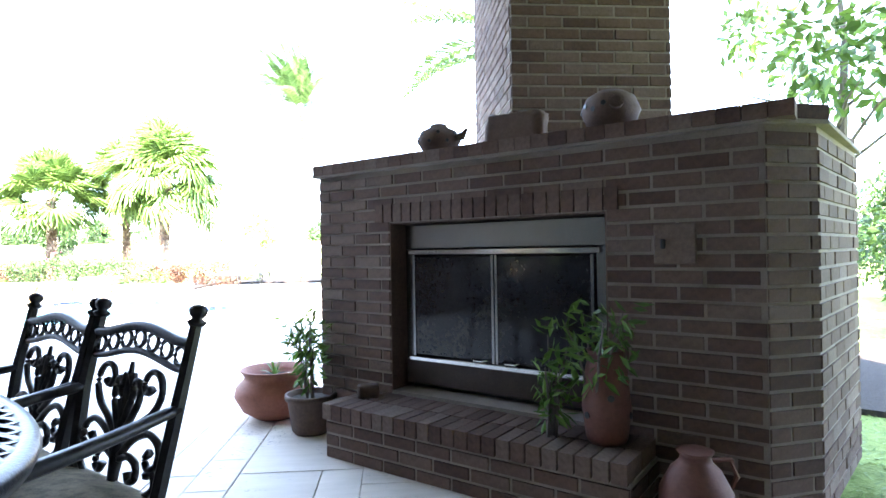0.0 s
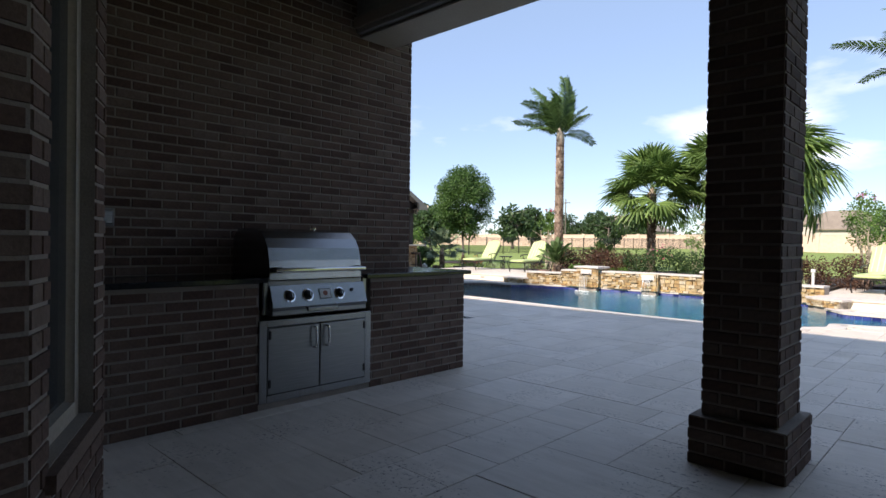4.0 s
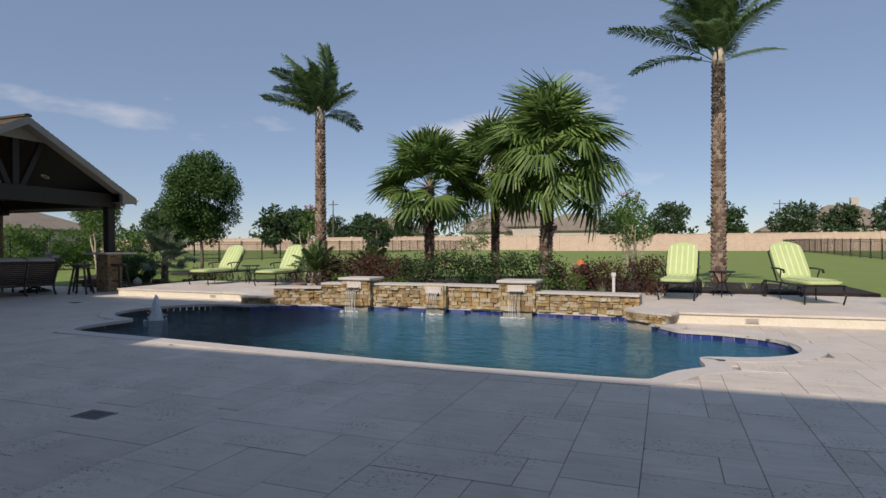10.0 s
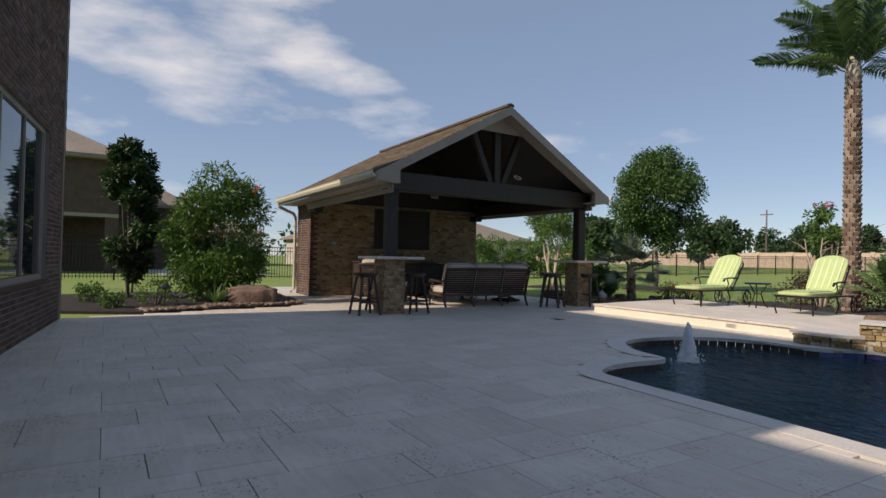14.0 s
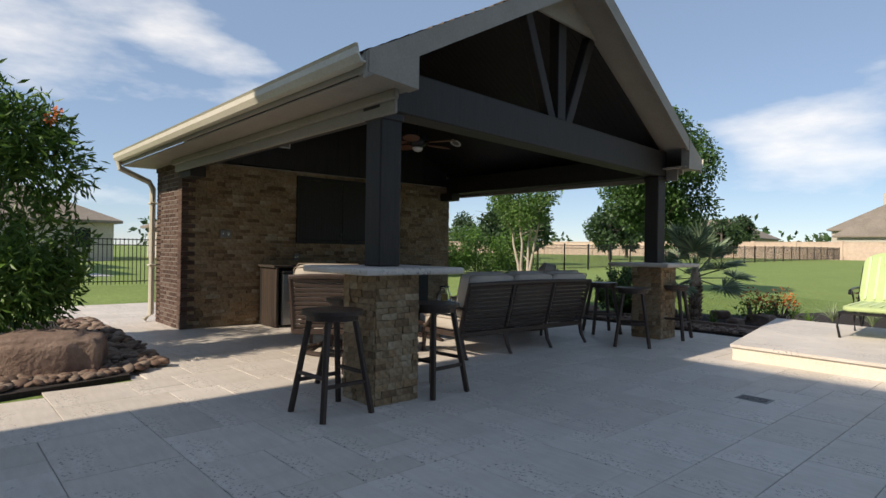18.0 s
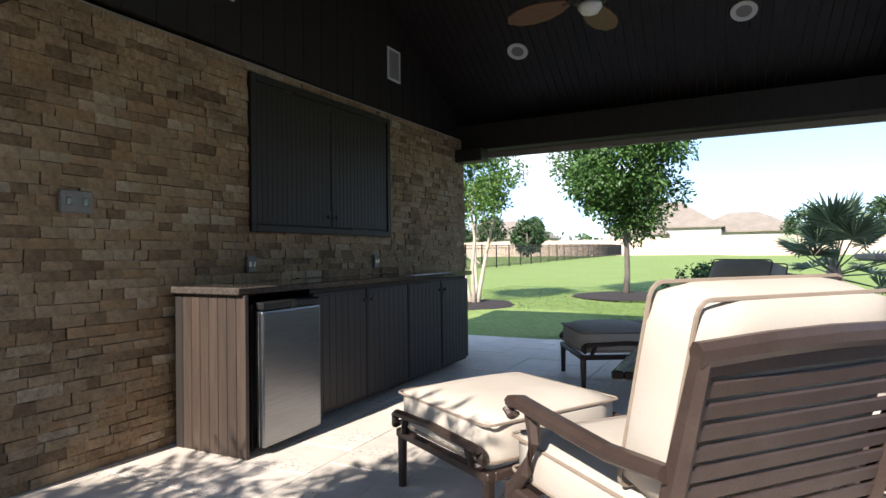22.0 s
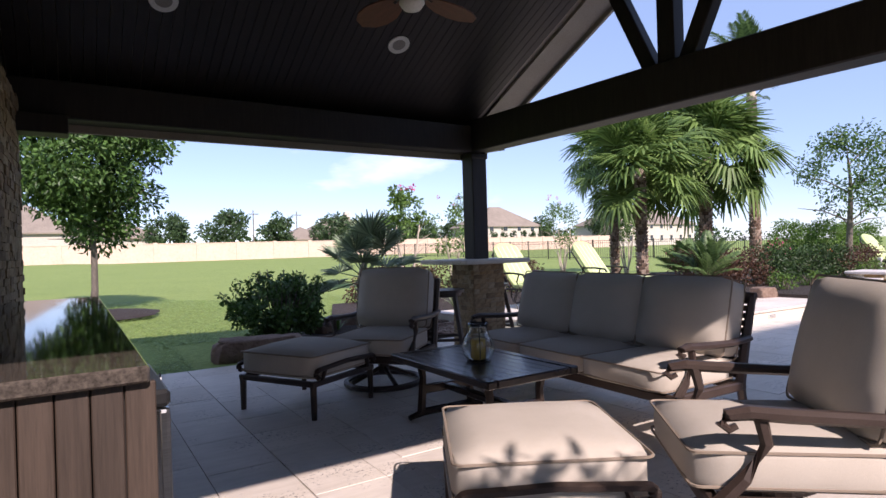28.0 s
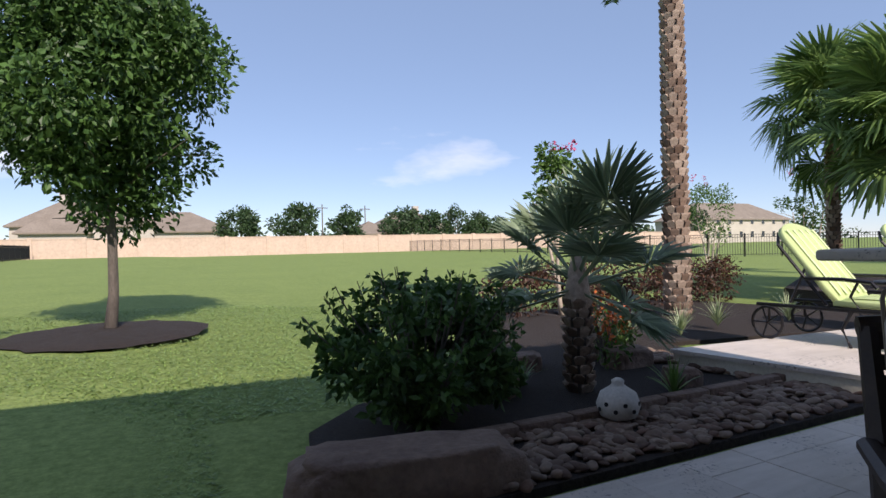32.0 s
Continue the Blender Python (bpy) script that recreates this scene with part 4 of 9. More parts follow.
# pool shell, waterline tiles, coping, water
pool = thing("pool_shell", Matrix(), "freeform swimming pool with blue-green plaster and raised stone wall", "pool", kind="structure")
n = len(POOL)
vs = [(x, y, -0.16) for x, y in POOL] + [(x, y, -1.35) for x, y in POOL]
part_ = raw("basin", vs, [(i, (i + 1) % n, n + (i + 1) % n, n + i) for i in range(n)] + [tuple(range(n, 2 * n))], M_PLASTER, pool)
SHELF_L = [(-13.0, 9.6), (-12.7, 10.6), (-12.7, 12.6), (-13.1, 13.5), (-14.2, 13.4), (-14.9, 12.6), (-14.9, 11.7), (-14.1, 11.1), (-13.5, 11.0), (-13.45, 10.0)]
slab_poly("tanning_ledge", SHELF_L, -1.3, -0.42, M_PLASTER, pool, "shallow ledge below the water")
slab_poly("sun_shelf", [(-4.75, 10.3), (-3.95, 10.6), (-3.5, 11.3), (-3.6, 12.15), (-4.2, 12.8), (-5.0, 12.9), (-5.0, 11.5)], -1.3, -0.40, M_PLASTER, pool, "shallow shelf below the water")


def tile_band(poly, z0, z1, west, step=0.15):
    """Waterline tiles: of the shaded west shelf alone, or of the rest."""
    vs, fs = [], []
    for i in range(len(poly)):
        a, b = Vector(poly[i]), Vector(poly[(i + 1) % len(poly)])
        L = (b - a).length
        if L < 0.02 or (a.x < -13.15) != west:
            continue
        k = max(1, round(L / step))
        t = (b - a) / L
        nrm = Vector((-t.y, t.x))
        for q in range(k):
            p0, p1 = a + t * (L * q / k + 0.004), a + t * (L * (q + 1) / k - 0.004)
            o = len(vs)
            for p, d in ((p0, 0.008), (p1, 0.008), (p1, 0.0), (p0, 0.0)):
                w = p + nrm * d
                vs += [(w.x, w.y, z0), (w.x, w.y, z1)]
            fs += [(o, o + 2, o + 3, o + 1), (o + 1, o + 3, o + 5, o + 7), (o, o + 1, o + 7, o + 6), (o + 2, o + 4, o + 5, o + 3)]
    return vs, fs


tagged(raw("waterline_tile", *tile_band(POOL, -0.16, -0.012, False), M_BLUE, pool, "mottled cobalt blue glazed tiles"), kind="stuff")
# west side: darker tiles, the shade there is part of their colour
tagged(raw("shelf_tile", *tile_band(POOL, -0.16, -0.012, True), M_SHADETILE, pool, "dark brown-grey stone tiles round the shelf"), kind="stuff")
cop = raw("coping", *ring_mesh(offset_poly(POOL, -0.025), offset_poly(POOL, 0.22), -0.045, 0.006), M_COPING)
tagged(cop, "cream limestone coping round the pool", "coping", kind="structure")
water = raw("water", [(x, y, -0.105) for x, y in POOL], [tuple(range(n))], M_WATER)
water.visible_shadow = False
tagged(water, "rippled clear blue pool water", "water", kind="structure")


# raised stone feature wall
def stone_rows(p0, p1, z0, z1, rnd, thick=0.05, hmin=0.05, hmax=0.11, lmin=0.10, lmax=0.34, rough=0.018, g=0.0035):
    """Split-stone courses along p0-p1; the face looks to the right-hand side of that way. Boxes as 8 corners each."""
    a, b = Vector(p0), Vector(p1)
    L = (b - a).length
    t = (b - a) / L
    nrm = Vector((t.y, -t.x))
    out = []
    z = z0
    while z < z1 - 0.01:
        h = min(rnd.uniform(hmin, hmax), z1 - z)
        if z1 - z - h < 0.03:
            h = z1 - z
        s = -rnd.uniform(0, lmax * 0.5)
        while s < L:
            w = rnd.uniform(lmin, lmax)
            s0, s1 = max(0, s), min(L, s + w)
            if s1 - s0 > 0.015:
                d = thick + rnd.uniform(-rough, rough)
                c = []
                for sx, dd in ((s0 + g, -0.02), (s1 - g, -0.02), (s1 - g, d), (s0 + g, d)):
                    for zz in (z + g, z + h - g):
                        j = 0.004 if dd > 0 else 0
                        q = a + t * (sx + rnd.uniform(-j, j)) + nrm * (dd + rnd.uniform(-j, j))
                        c.append((q.x, q.y, zz + rnd.uniform(-j, j)))
                out.append(c)
            s += w
        z += h
    return out


BOXF = [(0, 1, 3, 2), (2, 3, 5, 4), (4, 5, 7, 6), (6, 7, 1, 0), (1, 7, 5, 3), (0, 2, 4, 6)]


def stones_mesh(name, boxes, material, parent, label=""):
    vs, fs = [], []
    for c in boxes:
        o = len(vs)
        vs += c
        fs += [tuple(o + k for k in f) for f in BOXF]
    ob = raw(name, vs, fs, material, parent, label)
    ob["kind"] = "stuff"
    return ob


rs = random.Random(5)
fw = thing("pool_feature_wall", Matrix(), "raised wall of split tan stone with pale caps along the pool", "stone wall", kind="structure")
LINE = [(-12.95, 13.98), (-11.9, 14.24), (-10.9, 14.42), (-9.3, 14.55), (-7.6, 14.42), (-6.5, 14.36), (-5.45, 14.28)]
allst = []
for i in range(len(LINE) - 1):
    a, b = LINE[i], LINE[i + 1]
    zt = 0.42 if 1 <= i <= 3 else 0.33
    allst += stone_rows(a, b, -0.005, zt, rs, 0.05, 0.03, 0.095, 0.05, 0.17, 0.026)
    t = (Vector(b) - Vector(a)).normalized()
    q = Vector((-t.y, t.x))
    pa, pb = Vector(a), Vector(b)
    slab_poly("core", [tuple(pa), tuple(pb), tuple(pb + q * 0.32), tuple(pa + q * 0.32)], -0.3, zt - 0.003, M_MORTAR, fw)
    f = -q * 0.085
    slab_poly("wall_cap", [tuple(pa + f), tuple(pb + f), tuple(pb + q * 0.36), tuple(pa + q * 0.36)], zt, zt + 0.038, M_COPING, fw, "pale limestone cap")
stones_mesh("facing_stones", allst, M_POOLST, fw)
for px, py, w, zt in ((-11.1, 14.50, 0.62, 0.52), (-7.65, 14.54, 0.62, 0.52), (-9.35, 14.58, 0.44, 0.44)):
    pil = thing("wall_pillar", Matrix(), "short split-stone pillar with a limestone cap and a water spout", "stone pillar", "pillars of the pool wall")
    x0, x1, y0, y1 = px - w / 2, px + w / 2, py - 0.26, py + 0.28
    box("core", x0 + 0.03, y0 + 0.03, -0.3, x1 - 0.03, y1 - 0.03, zt - 0.004, M_MORTAR, pil)
    st = stone_rows((x0, y0), (x1, y0), -0.005, zt, rs, 0.03) + stone_rows((x1, y0), (x1, y1), 0.0, zt, rs, 0.03) + stone_rows((x0, y1), (x0, y0), 0.0, zt, rs, 0.03)
    stones_mesh("facing_stones", st, M_POOLST, pil)
    if w > 0.5:
        box("cap", x0 - 0.07, y0 - 0.07, zt, x1 + 0.07, y1 + 0.07, zt + 0.055, M_COPING, pil, bev=0.012)
    scup = part("spout", B((px - 0.17, y0 - 0.055, zt - 0.17, px + 0.17, y0 + 0.02, zt - 0.03), bev=0.006), M_COPING, pil, "pale stone scupper block")
    part("scupper_lip", B((px - 0.13, y0 - 0.11, zt - 0.15, px + 0.13, y0 - 0.057, zt - 0.125), bev=0.005), M_COPING, scup)
    wf = thing("water_sheet", Matrix(), "thin sheet of water falling from the wall spout into the pool", "waterfall", "water sheets", kind="")
    bm = bmesh.new()
    for s in range(6):
        xx = px - 0.10 + 0.04 * s + rs.uniform(-0.012, 0.012)
        sweep([(xx, y0 - 0.10, zt - 0.13), (xx, y0 - 0.17, zt - 0.20), (xx, y0 - 0.21, 0.05), (xx + 0.005, y0 - 0.22, -0.10)], [0.0045, 0.004, 0.0032, 0.0045], 5, 1.6, bm)
    part("falling_water", bm, M_FOAM, wf, smooth=True)
    bm = bmesh.new()
    for s in range(26):
        a, r = rs.uniform(0, 6.28), rs.uniform(0, 0.22)
        q = rs.uniform(0.01, 0.03)
        add_bm(bm, revolve([(q, -0.004), (q * 0.7, 0.008), (0.002, 0.012)], 6), pose(px + r * 1.2 * math.cos(a), y0 - 0.22 + r * 0.6 * math.sin(a), -0.105))
    part("splash", bm, M_FOAM, wf, smooth=True)["kind"] = "stuff"
# bubbler on the ledge
bub = thing("bubbler_fountain", pose(-13.75, 11.6, -0.11) @ Matrix.Diagonal((0.8, 0.8, 0.85, 1)), "white bubbling water jet rising from the pool ledge", "fountain")
bm = bmesh.new()
rings = []
for i, (r, z) in enumerate(((0.17, -0.01), (0.135, 0.05), (0.115, 0.12), (0.10, 0.20), (0.085, 0.28), (0.068, 0.36), (0.048, 0.44), (0.03, 0.50), (0.012, 0.54))):
    rings.append([bm.verts.new(((r * (1 + 0.16 * math.sin(3 * a + 1.7 * i)) + rs.uniform(-0.012, 0.012)) * math.cos(a), (r * (1 + 0.16 * math.sin(3 * a + 1.7 * i)) + rs.uniform(-0.012, 0.012)) * math.sin(a), z + rs.uniform(-0.02, 0.02))) for a in (2 * math.pi * q / 16 for q in range(16))])
for a, b in zip(rings, rings[1:]):
    for i in range(16):
        bm.faces.new((a[i], a[(i + 1) % 16], b[(i + 1) % 16], b[i]))
bm.faces.new(rings[-1])
for s in range(60):        # drops and foam round the foot
    a, r = rs.uniform(0, 6.28), rs.uniform(0.10, 0.26)
    z = rs.uniform(0, 0.3) * (0.26 - r) / 0.16
    q = rs.uniform(0.008, 0.022)
    add_bm(bm, revolve([(0.002, -q), (q, 0), (0.002, q)], 6), pose(r * math.cos(a), r * math.sin(a), z))
part("jet", bm, M_FOAM, bub, smooth=True)


# raised decks beside the wall
def raised_deck(name, pts, label, lights):
    ob = thing(name, Matrix(), label, "raised deck", kind="structure")
    slab_poly("riser", pts, -0.2, 0.145, M_CREAM, ob, "cream limestone step face")
    slab_poly("deck_slab", offset_poly(pts, 0.03), 0.145, 0.178, M_TRAV, ob, "pale travertine top with a square nose")
    for x, y, rz in lights:
        lt = thing("step_light", pose(x, y, 0.07, 0, 0, rz), "small louvred step light set in the deck riser", "step light", "step lights")
        box("frame", -0.095, -0.012, -0.035, 0.095, 0.004, 0.035, M_COPING, lt)
        for s in range(3):
            box("louvre", -0.08, -0.016, -0.022 + 0.018 * s, 0.08, -0.004, -0.012 + 0.018 * s, M_GREYGRILL, lt, bev=0.002)
    return ob


raised_deck("raised_deck_west", [(-18.17, 14.47), (-14.3, 14.35), (-13.15, 14.25), (-13.0, 14.6), (-13.2, 16.8), (-14.0, 17.6), (-18.82, 18.0)], "raised paved sun deck with loungers west of the pool", [(-16.9, 14.47, -3), (-15.0, 14.37, -3)])
raised_deck("raised_deck_east", [(-5.5, 13.62), (-5.05, 13.45), (-4.2, 13.5), (-0.6, 13.75), (-0.6, 17.5), (-5.6, 17.4)], "raised paved sun deck with loungers east of the pool", [(-3.8, 13.51, 3), (-1.9, 13.63, 3)])
for pts in ([(-5.62, 13.62), (-5.46, 13.42), (-5.26, 13.26), (-5.0, 13.14), (-4.9, 13.4), (-5.45, 14.0)], [(-13.7, 13.86), (-13.42, 13.74), (-13.18, 13.74), (-13.0, 13.84), (-12.88, 14.02), (-13.0, 14.35), (-13.7, 14.3)]):
    slab_poly("return_core", pts, -0.2, 0.139, M_MORTAR, fw)
    st = []
    for a, b in zip(pts[:-2], pts[1:-2]):
        st += stone_rows(a, b, 0.008, 0.138, rs, 0.045, 0.03, 0.06, 0.05, 0.14, 0.012)
    stones_mesh("facing_stones", st, M_POOLST, fw)
    mid = Vector((sum(q[0] for q in pts) / len(pts), sum(q[1] for q in pts) / len(pts)))
    slab_poly("return_cap", [tuple(mid + (Vector(q) - mid) * 1.17) for q in pts], 0.14, 0.181, M_COPING, fw, "pale limestone cap")


# ==== brickwork ====
def brick_boxes(p0, p1, z0, z1, holes=(), rnd=None, proud=0.006, bl=0.194, bh=0.057, jt=0.0097, soldier=()):
    """Bricks of a wall face along p0-p1, looking to the right-hand side of that way. holes: (s0, s1, z0, z1)."""
    a, b = Vector(p0), Vector(p1)
    L = (b - a).length
    t = (b - a) / L
    nrm = Vector((t.y, -t.x))
    out = []
    row, z = 0, z0
    while z < z1 - 0.02:
        h = min(bh, z1 - z)
        s = -(bl + jt) / 2 if row % 2 else 0.0
        while s < L - 0.005:
            s0, s1 = max(0.0, s), min(L, s + bl)
            cut = [(s0, s1)]
            for h0, h1, q0, q1 in holes:
                if z + h > q0 + 0.01 and z < q1 - 0.01:
                    nxt = []
                    for c0, c1 in cut:
                        if c1 <= h0 or c0 >= h1:
                            nxt.append((c0, c1))
                        else:
                            if c0 < h0:
                                nxt.append((c0, h0))
                            if c1 > h1:
                                nxt.append((h1, c1))
                    cut = nxt
            for c0, c1 in cut:
                if c1 - c0 > 0.02:
                    d = proud + rnd.uniform(-0.002, 0.0025)
                    e = 0.003
                    c = []
                    for sx, dd, ee in ((c0, -0.01, 0), (c1, -0.01, 0), (c1 - e, d, e), (c0 + e, d, e)):
                        for zz in (z + ee, z + h - ee):
                            q = a + t * sx + nrm * dd
                            c.append((q.x, q.y, zz))
                    out.append(c)
            s += bl + jt
        z += bh + jt
        row += 1
    return out


def brick_pieces(boxes, parent, near=0):
    """The first `near` bricks become parts, the rest one joined mesh."""
    for c in boxes[:near]:
        o = [sum(v[k] for v in c) / 8 for k in range(3)]
        ob = raw("brick", [tuple(v[k] - o[k] for k in range(3)) for v in c], BOXF, M_BRICK, parent)
        ob.location = o
    rest = boxes[near:]
    if rest:
        stones_mesh("brickwork", rest, M_BRICK_J, parent)


rb = random.Random(11)

# ==== the house: porch, grill wall, facade ====
def wall(name, x0, y0, z0, x1, y1, z1, label, m=M_MORTAR_D):
    ob = thing(name, Matrix(), label, "wall", kind="structure")
    box("masonry", x0, y0, z0, x1, y1, z1, m, ob, bev=0)
    return ob


# grill wall: the wing's east face at x = -7.1, its north end at y = 3.72
gw = wall("wall_grill", -7.6, -0.6, 0, -7.106, 3.714, 3.47, "dark brown brick wall behind the grill counter")
gb = brick_boxes((-7.106, -0.6), (-7.106, 3.714), 0.93, 3.47, (), rb)
gb.sort(key=lambda c: abs(c[0][2] - 1.4) + 0.3 * abs(c[0][1] - 2.6))
brick_pieces(gb, gw, 220)
brick_pieces(brick_boxes((-7.106, 3.714), (-12.0, 3.714), 0.0, 3.47, (), rb), gw)

# angled bay beside the porch with a window
bay = thing("wall_bay", Matrix(), "brick bay wall of the house with a tall window", "wall", kind="structure")
P0, PK, P1 = (-5.55, 0.52), (-4.69, 0.10), (-4.10, -1.85)


def along(p, q, s, d=0.0):
    """A point s metres from p towards q and d to the right-hand side of that way."""
    a, b = Vector(p), Vector(q)
    t = (b - a).normalized()
    r = a + t * s + Vector((t.y, -t.x)) * d
    return (r.x, r.y)


def wall_run(name, p, q, z0, z1, holes, parent, depth=0.3, near=0):
    """A brick wall from p to q with window holes; bricks on its right-hand side."""
    L = (Vector(q) - Vector(p)).length
    cuts = sorted({0.0, L} | {h for hole in holes for h in hole[:2]})
    for s0, s1 in zip(cuts, cuts[1:]):
        spans = [(z0, z1)]
        for h0, h1, a0, a1 in holes:
            if h0 <= s0 + 1e-6 and s1 <= h1 + 1e-6:
                spans = [(z0, a0), (a1, z1)]
        for a0, a1 in spans:
            if a1 - a0 > 0.01:
                slab_poly("masonry", [along(p, q, s0, 0), along(p, q, s1, 0), along(p, q, s1, -depth), along(p, q, s0, -depth)], a0, a1, M_MORTAR_D, parent)
    brick_pieces(brick_boxes(p, q, z0, z1, holes, rb), parent, near)


def window(name, p, q, s0, s1, z0, z1, label, cols=1, rows=1):
    ob = thing(name, Matrix(), label, "window", kind="structure")
    for a0, a1, b0, b1 in ((s0, s0 + 0.06, z0, z1), (s1 - 0.06, s1, z0, z1), (s0 + 0.06, s1 - 0.06, z0, z0 + 0.06), (s0 + 0.06, s1 - 0.06, z1 - 0.06, z1)):
        slab_poly("window_frame", [along(p, q, a0, -0.05), along(p, q, a1, -0.05), along(p, q, a1, -0.11), along(p, q, a0, -0.11)], b0, b1, M_TRIM, ob)
    for c in range(cols):
        for r in range(rows):
            a0, a1 = s0 + 0.06 + (s1 - s0 - 0.12) * c / cols, s0 + 0.06 + (s1 - s0 - 0.12) * (c + 1) / cols
            b0, b1 = z0 + 0.06 + (z1 - z0 - 0.12) * r / rows, z0 + 0.06 + (z1 - z0 - 0.12) * (r + 1) / rows
            slab_poly("pane", [along(p, q, a0 + 0.012, -0.078), along(p, q, a1 - 0.012, -0.078), along(p, q, a1 - 0.012, -0.086), along(p, q, a0 + 0.012, -0.086)], b0 + 0.012, b1 - 0.012, M_WINGLASS, ob)
            if c:
                slab_poly("mullion", [along(p, q, a0 - 0.018, -0.055), along(p, q, a0 + 0.018, -0.055), along(p, q, a0 + 0.018, -0.10), along(p, q, a0 - 0.018, -0.10)], b0, b1, M_TRIM, ob)
    slab_poly("window_sill", [along(p, q, s0 - 0.04, 0.035), along(p, q, s1 + 0.04, 0.035), along(p, q, s1 + 0.04, -0.05), along(p, q, s0 - 0.04, -0.05)], z0 - 0.06, z0 - 0.004, M_BRICK, ob)
    return ob


wall_run("bay", P1, PK, 0, 3.47, [(0.25, 1.88, 0.50, 2.5)], bay, near=90)
window("window_1", P1, PK, 0.25, 1.88, 0.50, 2.5, "tall bay window with taupe frame and dark reflecting glass", 2)
wall_run("bay_end", PK, P0, 0, 3.47, [(0.17, 0.78, 0.50, 2.5)], bay, near=60)
window("window_3", PK, P0, 0.17, 0.78, 0.50, 2.5, "narrow bay window with taupe frame and dark reflecting glass")
box("masonry", -6.44, -0.60, 0, -5.56, 0.44, 3.47, M_MORTAR_D, bay, bev=0)
back = thing("wall_south", Matrix(), "brick house wall closing the porch on the south", "wall", kind="structure")
box("masonry", -4.10, -4.6, 0, 4.0, -4.3, 3.47, M_MORTAR_D, back, bev=0)
box("masonry", -4.4, -4.6, 0, -4.104, -1.85, 3.47, M_MORTAR_D, back, bev=0)
box("masonry", -7.6, -0.9, 0, -5.55, -0.604, 3.47, M_MORTAR_D, back, bev=0)
# added out of view, to keep eastern skylight off the fireplace
east = thing("wall_east", Matrix(), "unseen brick wall added to shade the porch from the east", "wall", kind="structure")
box("masonry", 3.4, -4.3, 0, 3.7, 1.0, 3.47, M_MORTAR_D, east, bev=0)

# porch ceiling and beams
# runs on unseen past x = 2 to cut skylight from the east
ceil = box("ceiling", -7.6, -4.6, 3.38, 3.4, 3.2, 3.46, M_SOFFIT, bev=0)
tagged(ceil, "grey painted porch ceiling, extended east to cut skylight", "ceiling", kind="structure")
beam = thing("porch_beam", Matrix(), "grey painted beam with stepped trim along the porch edge", "beam", kind="structure")
box("beam_core", -7.1, 3.02, 3.08, 3.4, 3.50, 3.378, M_SOFFIT, beam)
box("beam_trim", -7.1, 3.50, 3.12, 2.0, 3.53, 3.22, M_TRIM, beam)
box("beam_trim", -7.1, 2.985, 3.12, 2.0, 3.018, 3.22, M_TRIM, beam)
box("beam_soffit", -7.1, 3.06, 3.05, 2.0, 3.46, 3.077, M_TRIM, beam)
cross = thing("porch_cross_beam", Matrix(), "grey painted beam from the column back to the house", "beam", kind="structure")
box("beam_core", -4.0, -4.3, 3.12, -3.6, 3.016, 3.378, M_SOFFIT, cross)

# column
colm = thing("porch_column", Matrix(), "square dark brick column with a stepped brick base carrying the porch roof", "column", kind="structure")
cx0, cx1, cy0, cy1 = -3.99, -3.62, 3.03, 3.46
box("core", cx0, cy0, 0, cx1, cy1, 3.05, M_MORTAR_D, colm, bev=0)
cb = []
for p, q in (((cx0, cy0), (cx1, cy0)), ((cx1, cy0), (cx1, cy1)), ((cx1, cy1), (cx0, cy1)), ((cx0, cy1), (cx0, cy0))):
    cb += brick_boxes(p, q, 0.27, 3.05, (), rb, bl=0.18)
brick_pieces(cb, colm, 200)
bx0, bx1, by0, by1 = cx0 - 0.05, cx1 + 0.05, cy0 - 0.05, cy1 + 0.05
box("base_core", bx0, by0, 0, bx1, by1, 0.262, M_MORTAR_D, colm, bev=0)
cb = []
for p, q in (((bx0, by0), (bx1, by0)), ((bx1, by0), (bx1, by1)), ((bx1, by1), (bx0, by1)), ((bx0, by1), (bx0, by0))):
    cb += brick_boxes(p, q, 0.0, 0.262, (), rb, bl=0.18)
brick_pieces(cb, colm, 40)

# roofs: single storey over the porch, two storeys to the west
# out of view; ridge heights are set by where the deck shadow ends
roof = thing("house_roof", Matrix(), "brown shingled house roof above the porch", "roof", kind="structure")


def roof_prism(name, x0, x1, ye, ze, yr, zr, parent):
    """A roof slope from the eave (ye, ze) up to the ridge (yr, zr) and down behind."""
    bm = bmesh.new()
    yb = 2 * yr - ye
    prof = [(ye, ze - 0.12), (ye, ze), (yr, zr), (yb, ze), (yb, ze - 0.12)]
    a, b = [bm.verts.new((x0, y, z)) for y, z in prof], [bm.verts.new((x1, y, z)) for y, z in prof]
    for i in range(5):
        j = (i + 1) % 5
        bm.faces.new((a[i], b[i], b[j], a[j]))
    bm.faces.new(a[::-1]), bm.faces.new(b)
    return part(name, bm, M_SHINGLE, parent)


roof_prism("roof_slope", -12.6, 2.4, 3.95, 3.60, -1.5, 8.08, roof)
fac = thing("wall_facade", Matrix(), "two-storey brown brick house facade with windows", "wall", kind="structure")
F0, F1 = (-11.9, 4.172), (-20.2, 4.857)
wall_run("facade", F0, F1, 0, 6.08, [(1.2, 6.97, 0.69, 2.73)], fac)
window("window_2", F0, F1, 1.2, 6.97, 0.69, 2.73, "wide facade window with taupe mullions and sky-reflecting glass", 5, 1)
wall_run("facade_west", F1, (F1[0], -4.0), 0, 6.08, [], fac)
box("masonry", -12.2, -4.0, 0, -11.904, 4.16, 6.08, M_MORTAR_D, fac, bev=0)
roof2 = thing("house_roof", Matrix(), "brown shingled roof of the two-storey house", "roof", kind="structure")
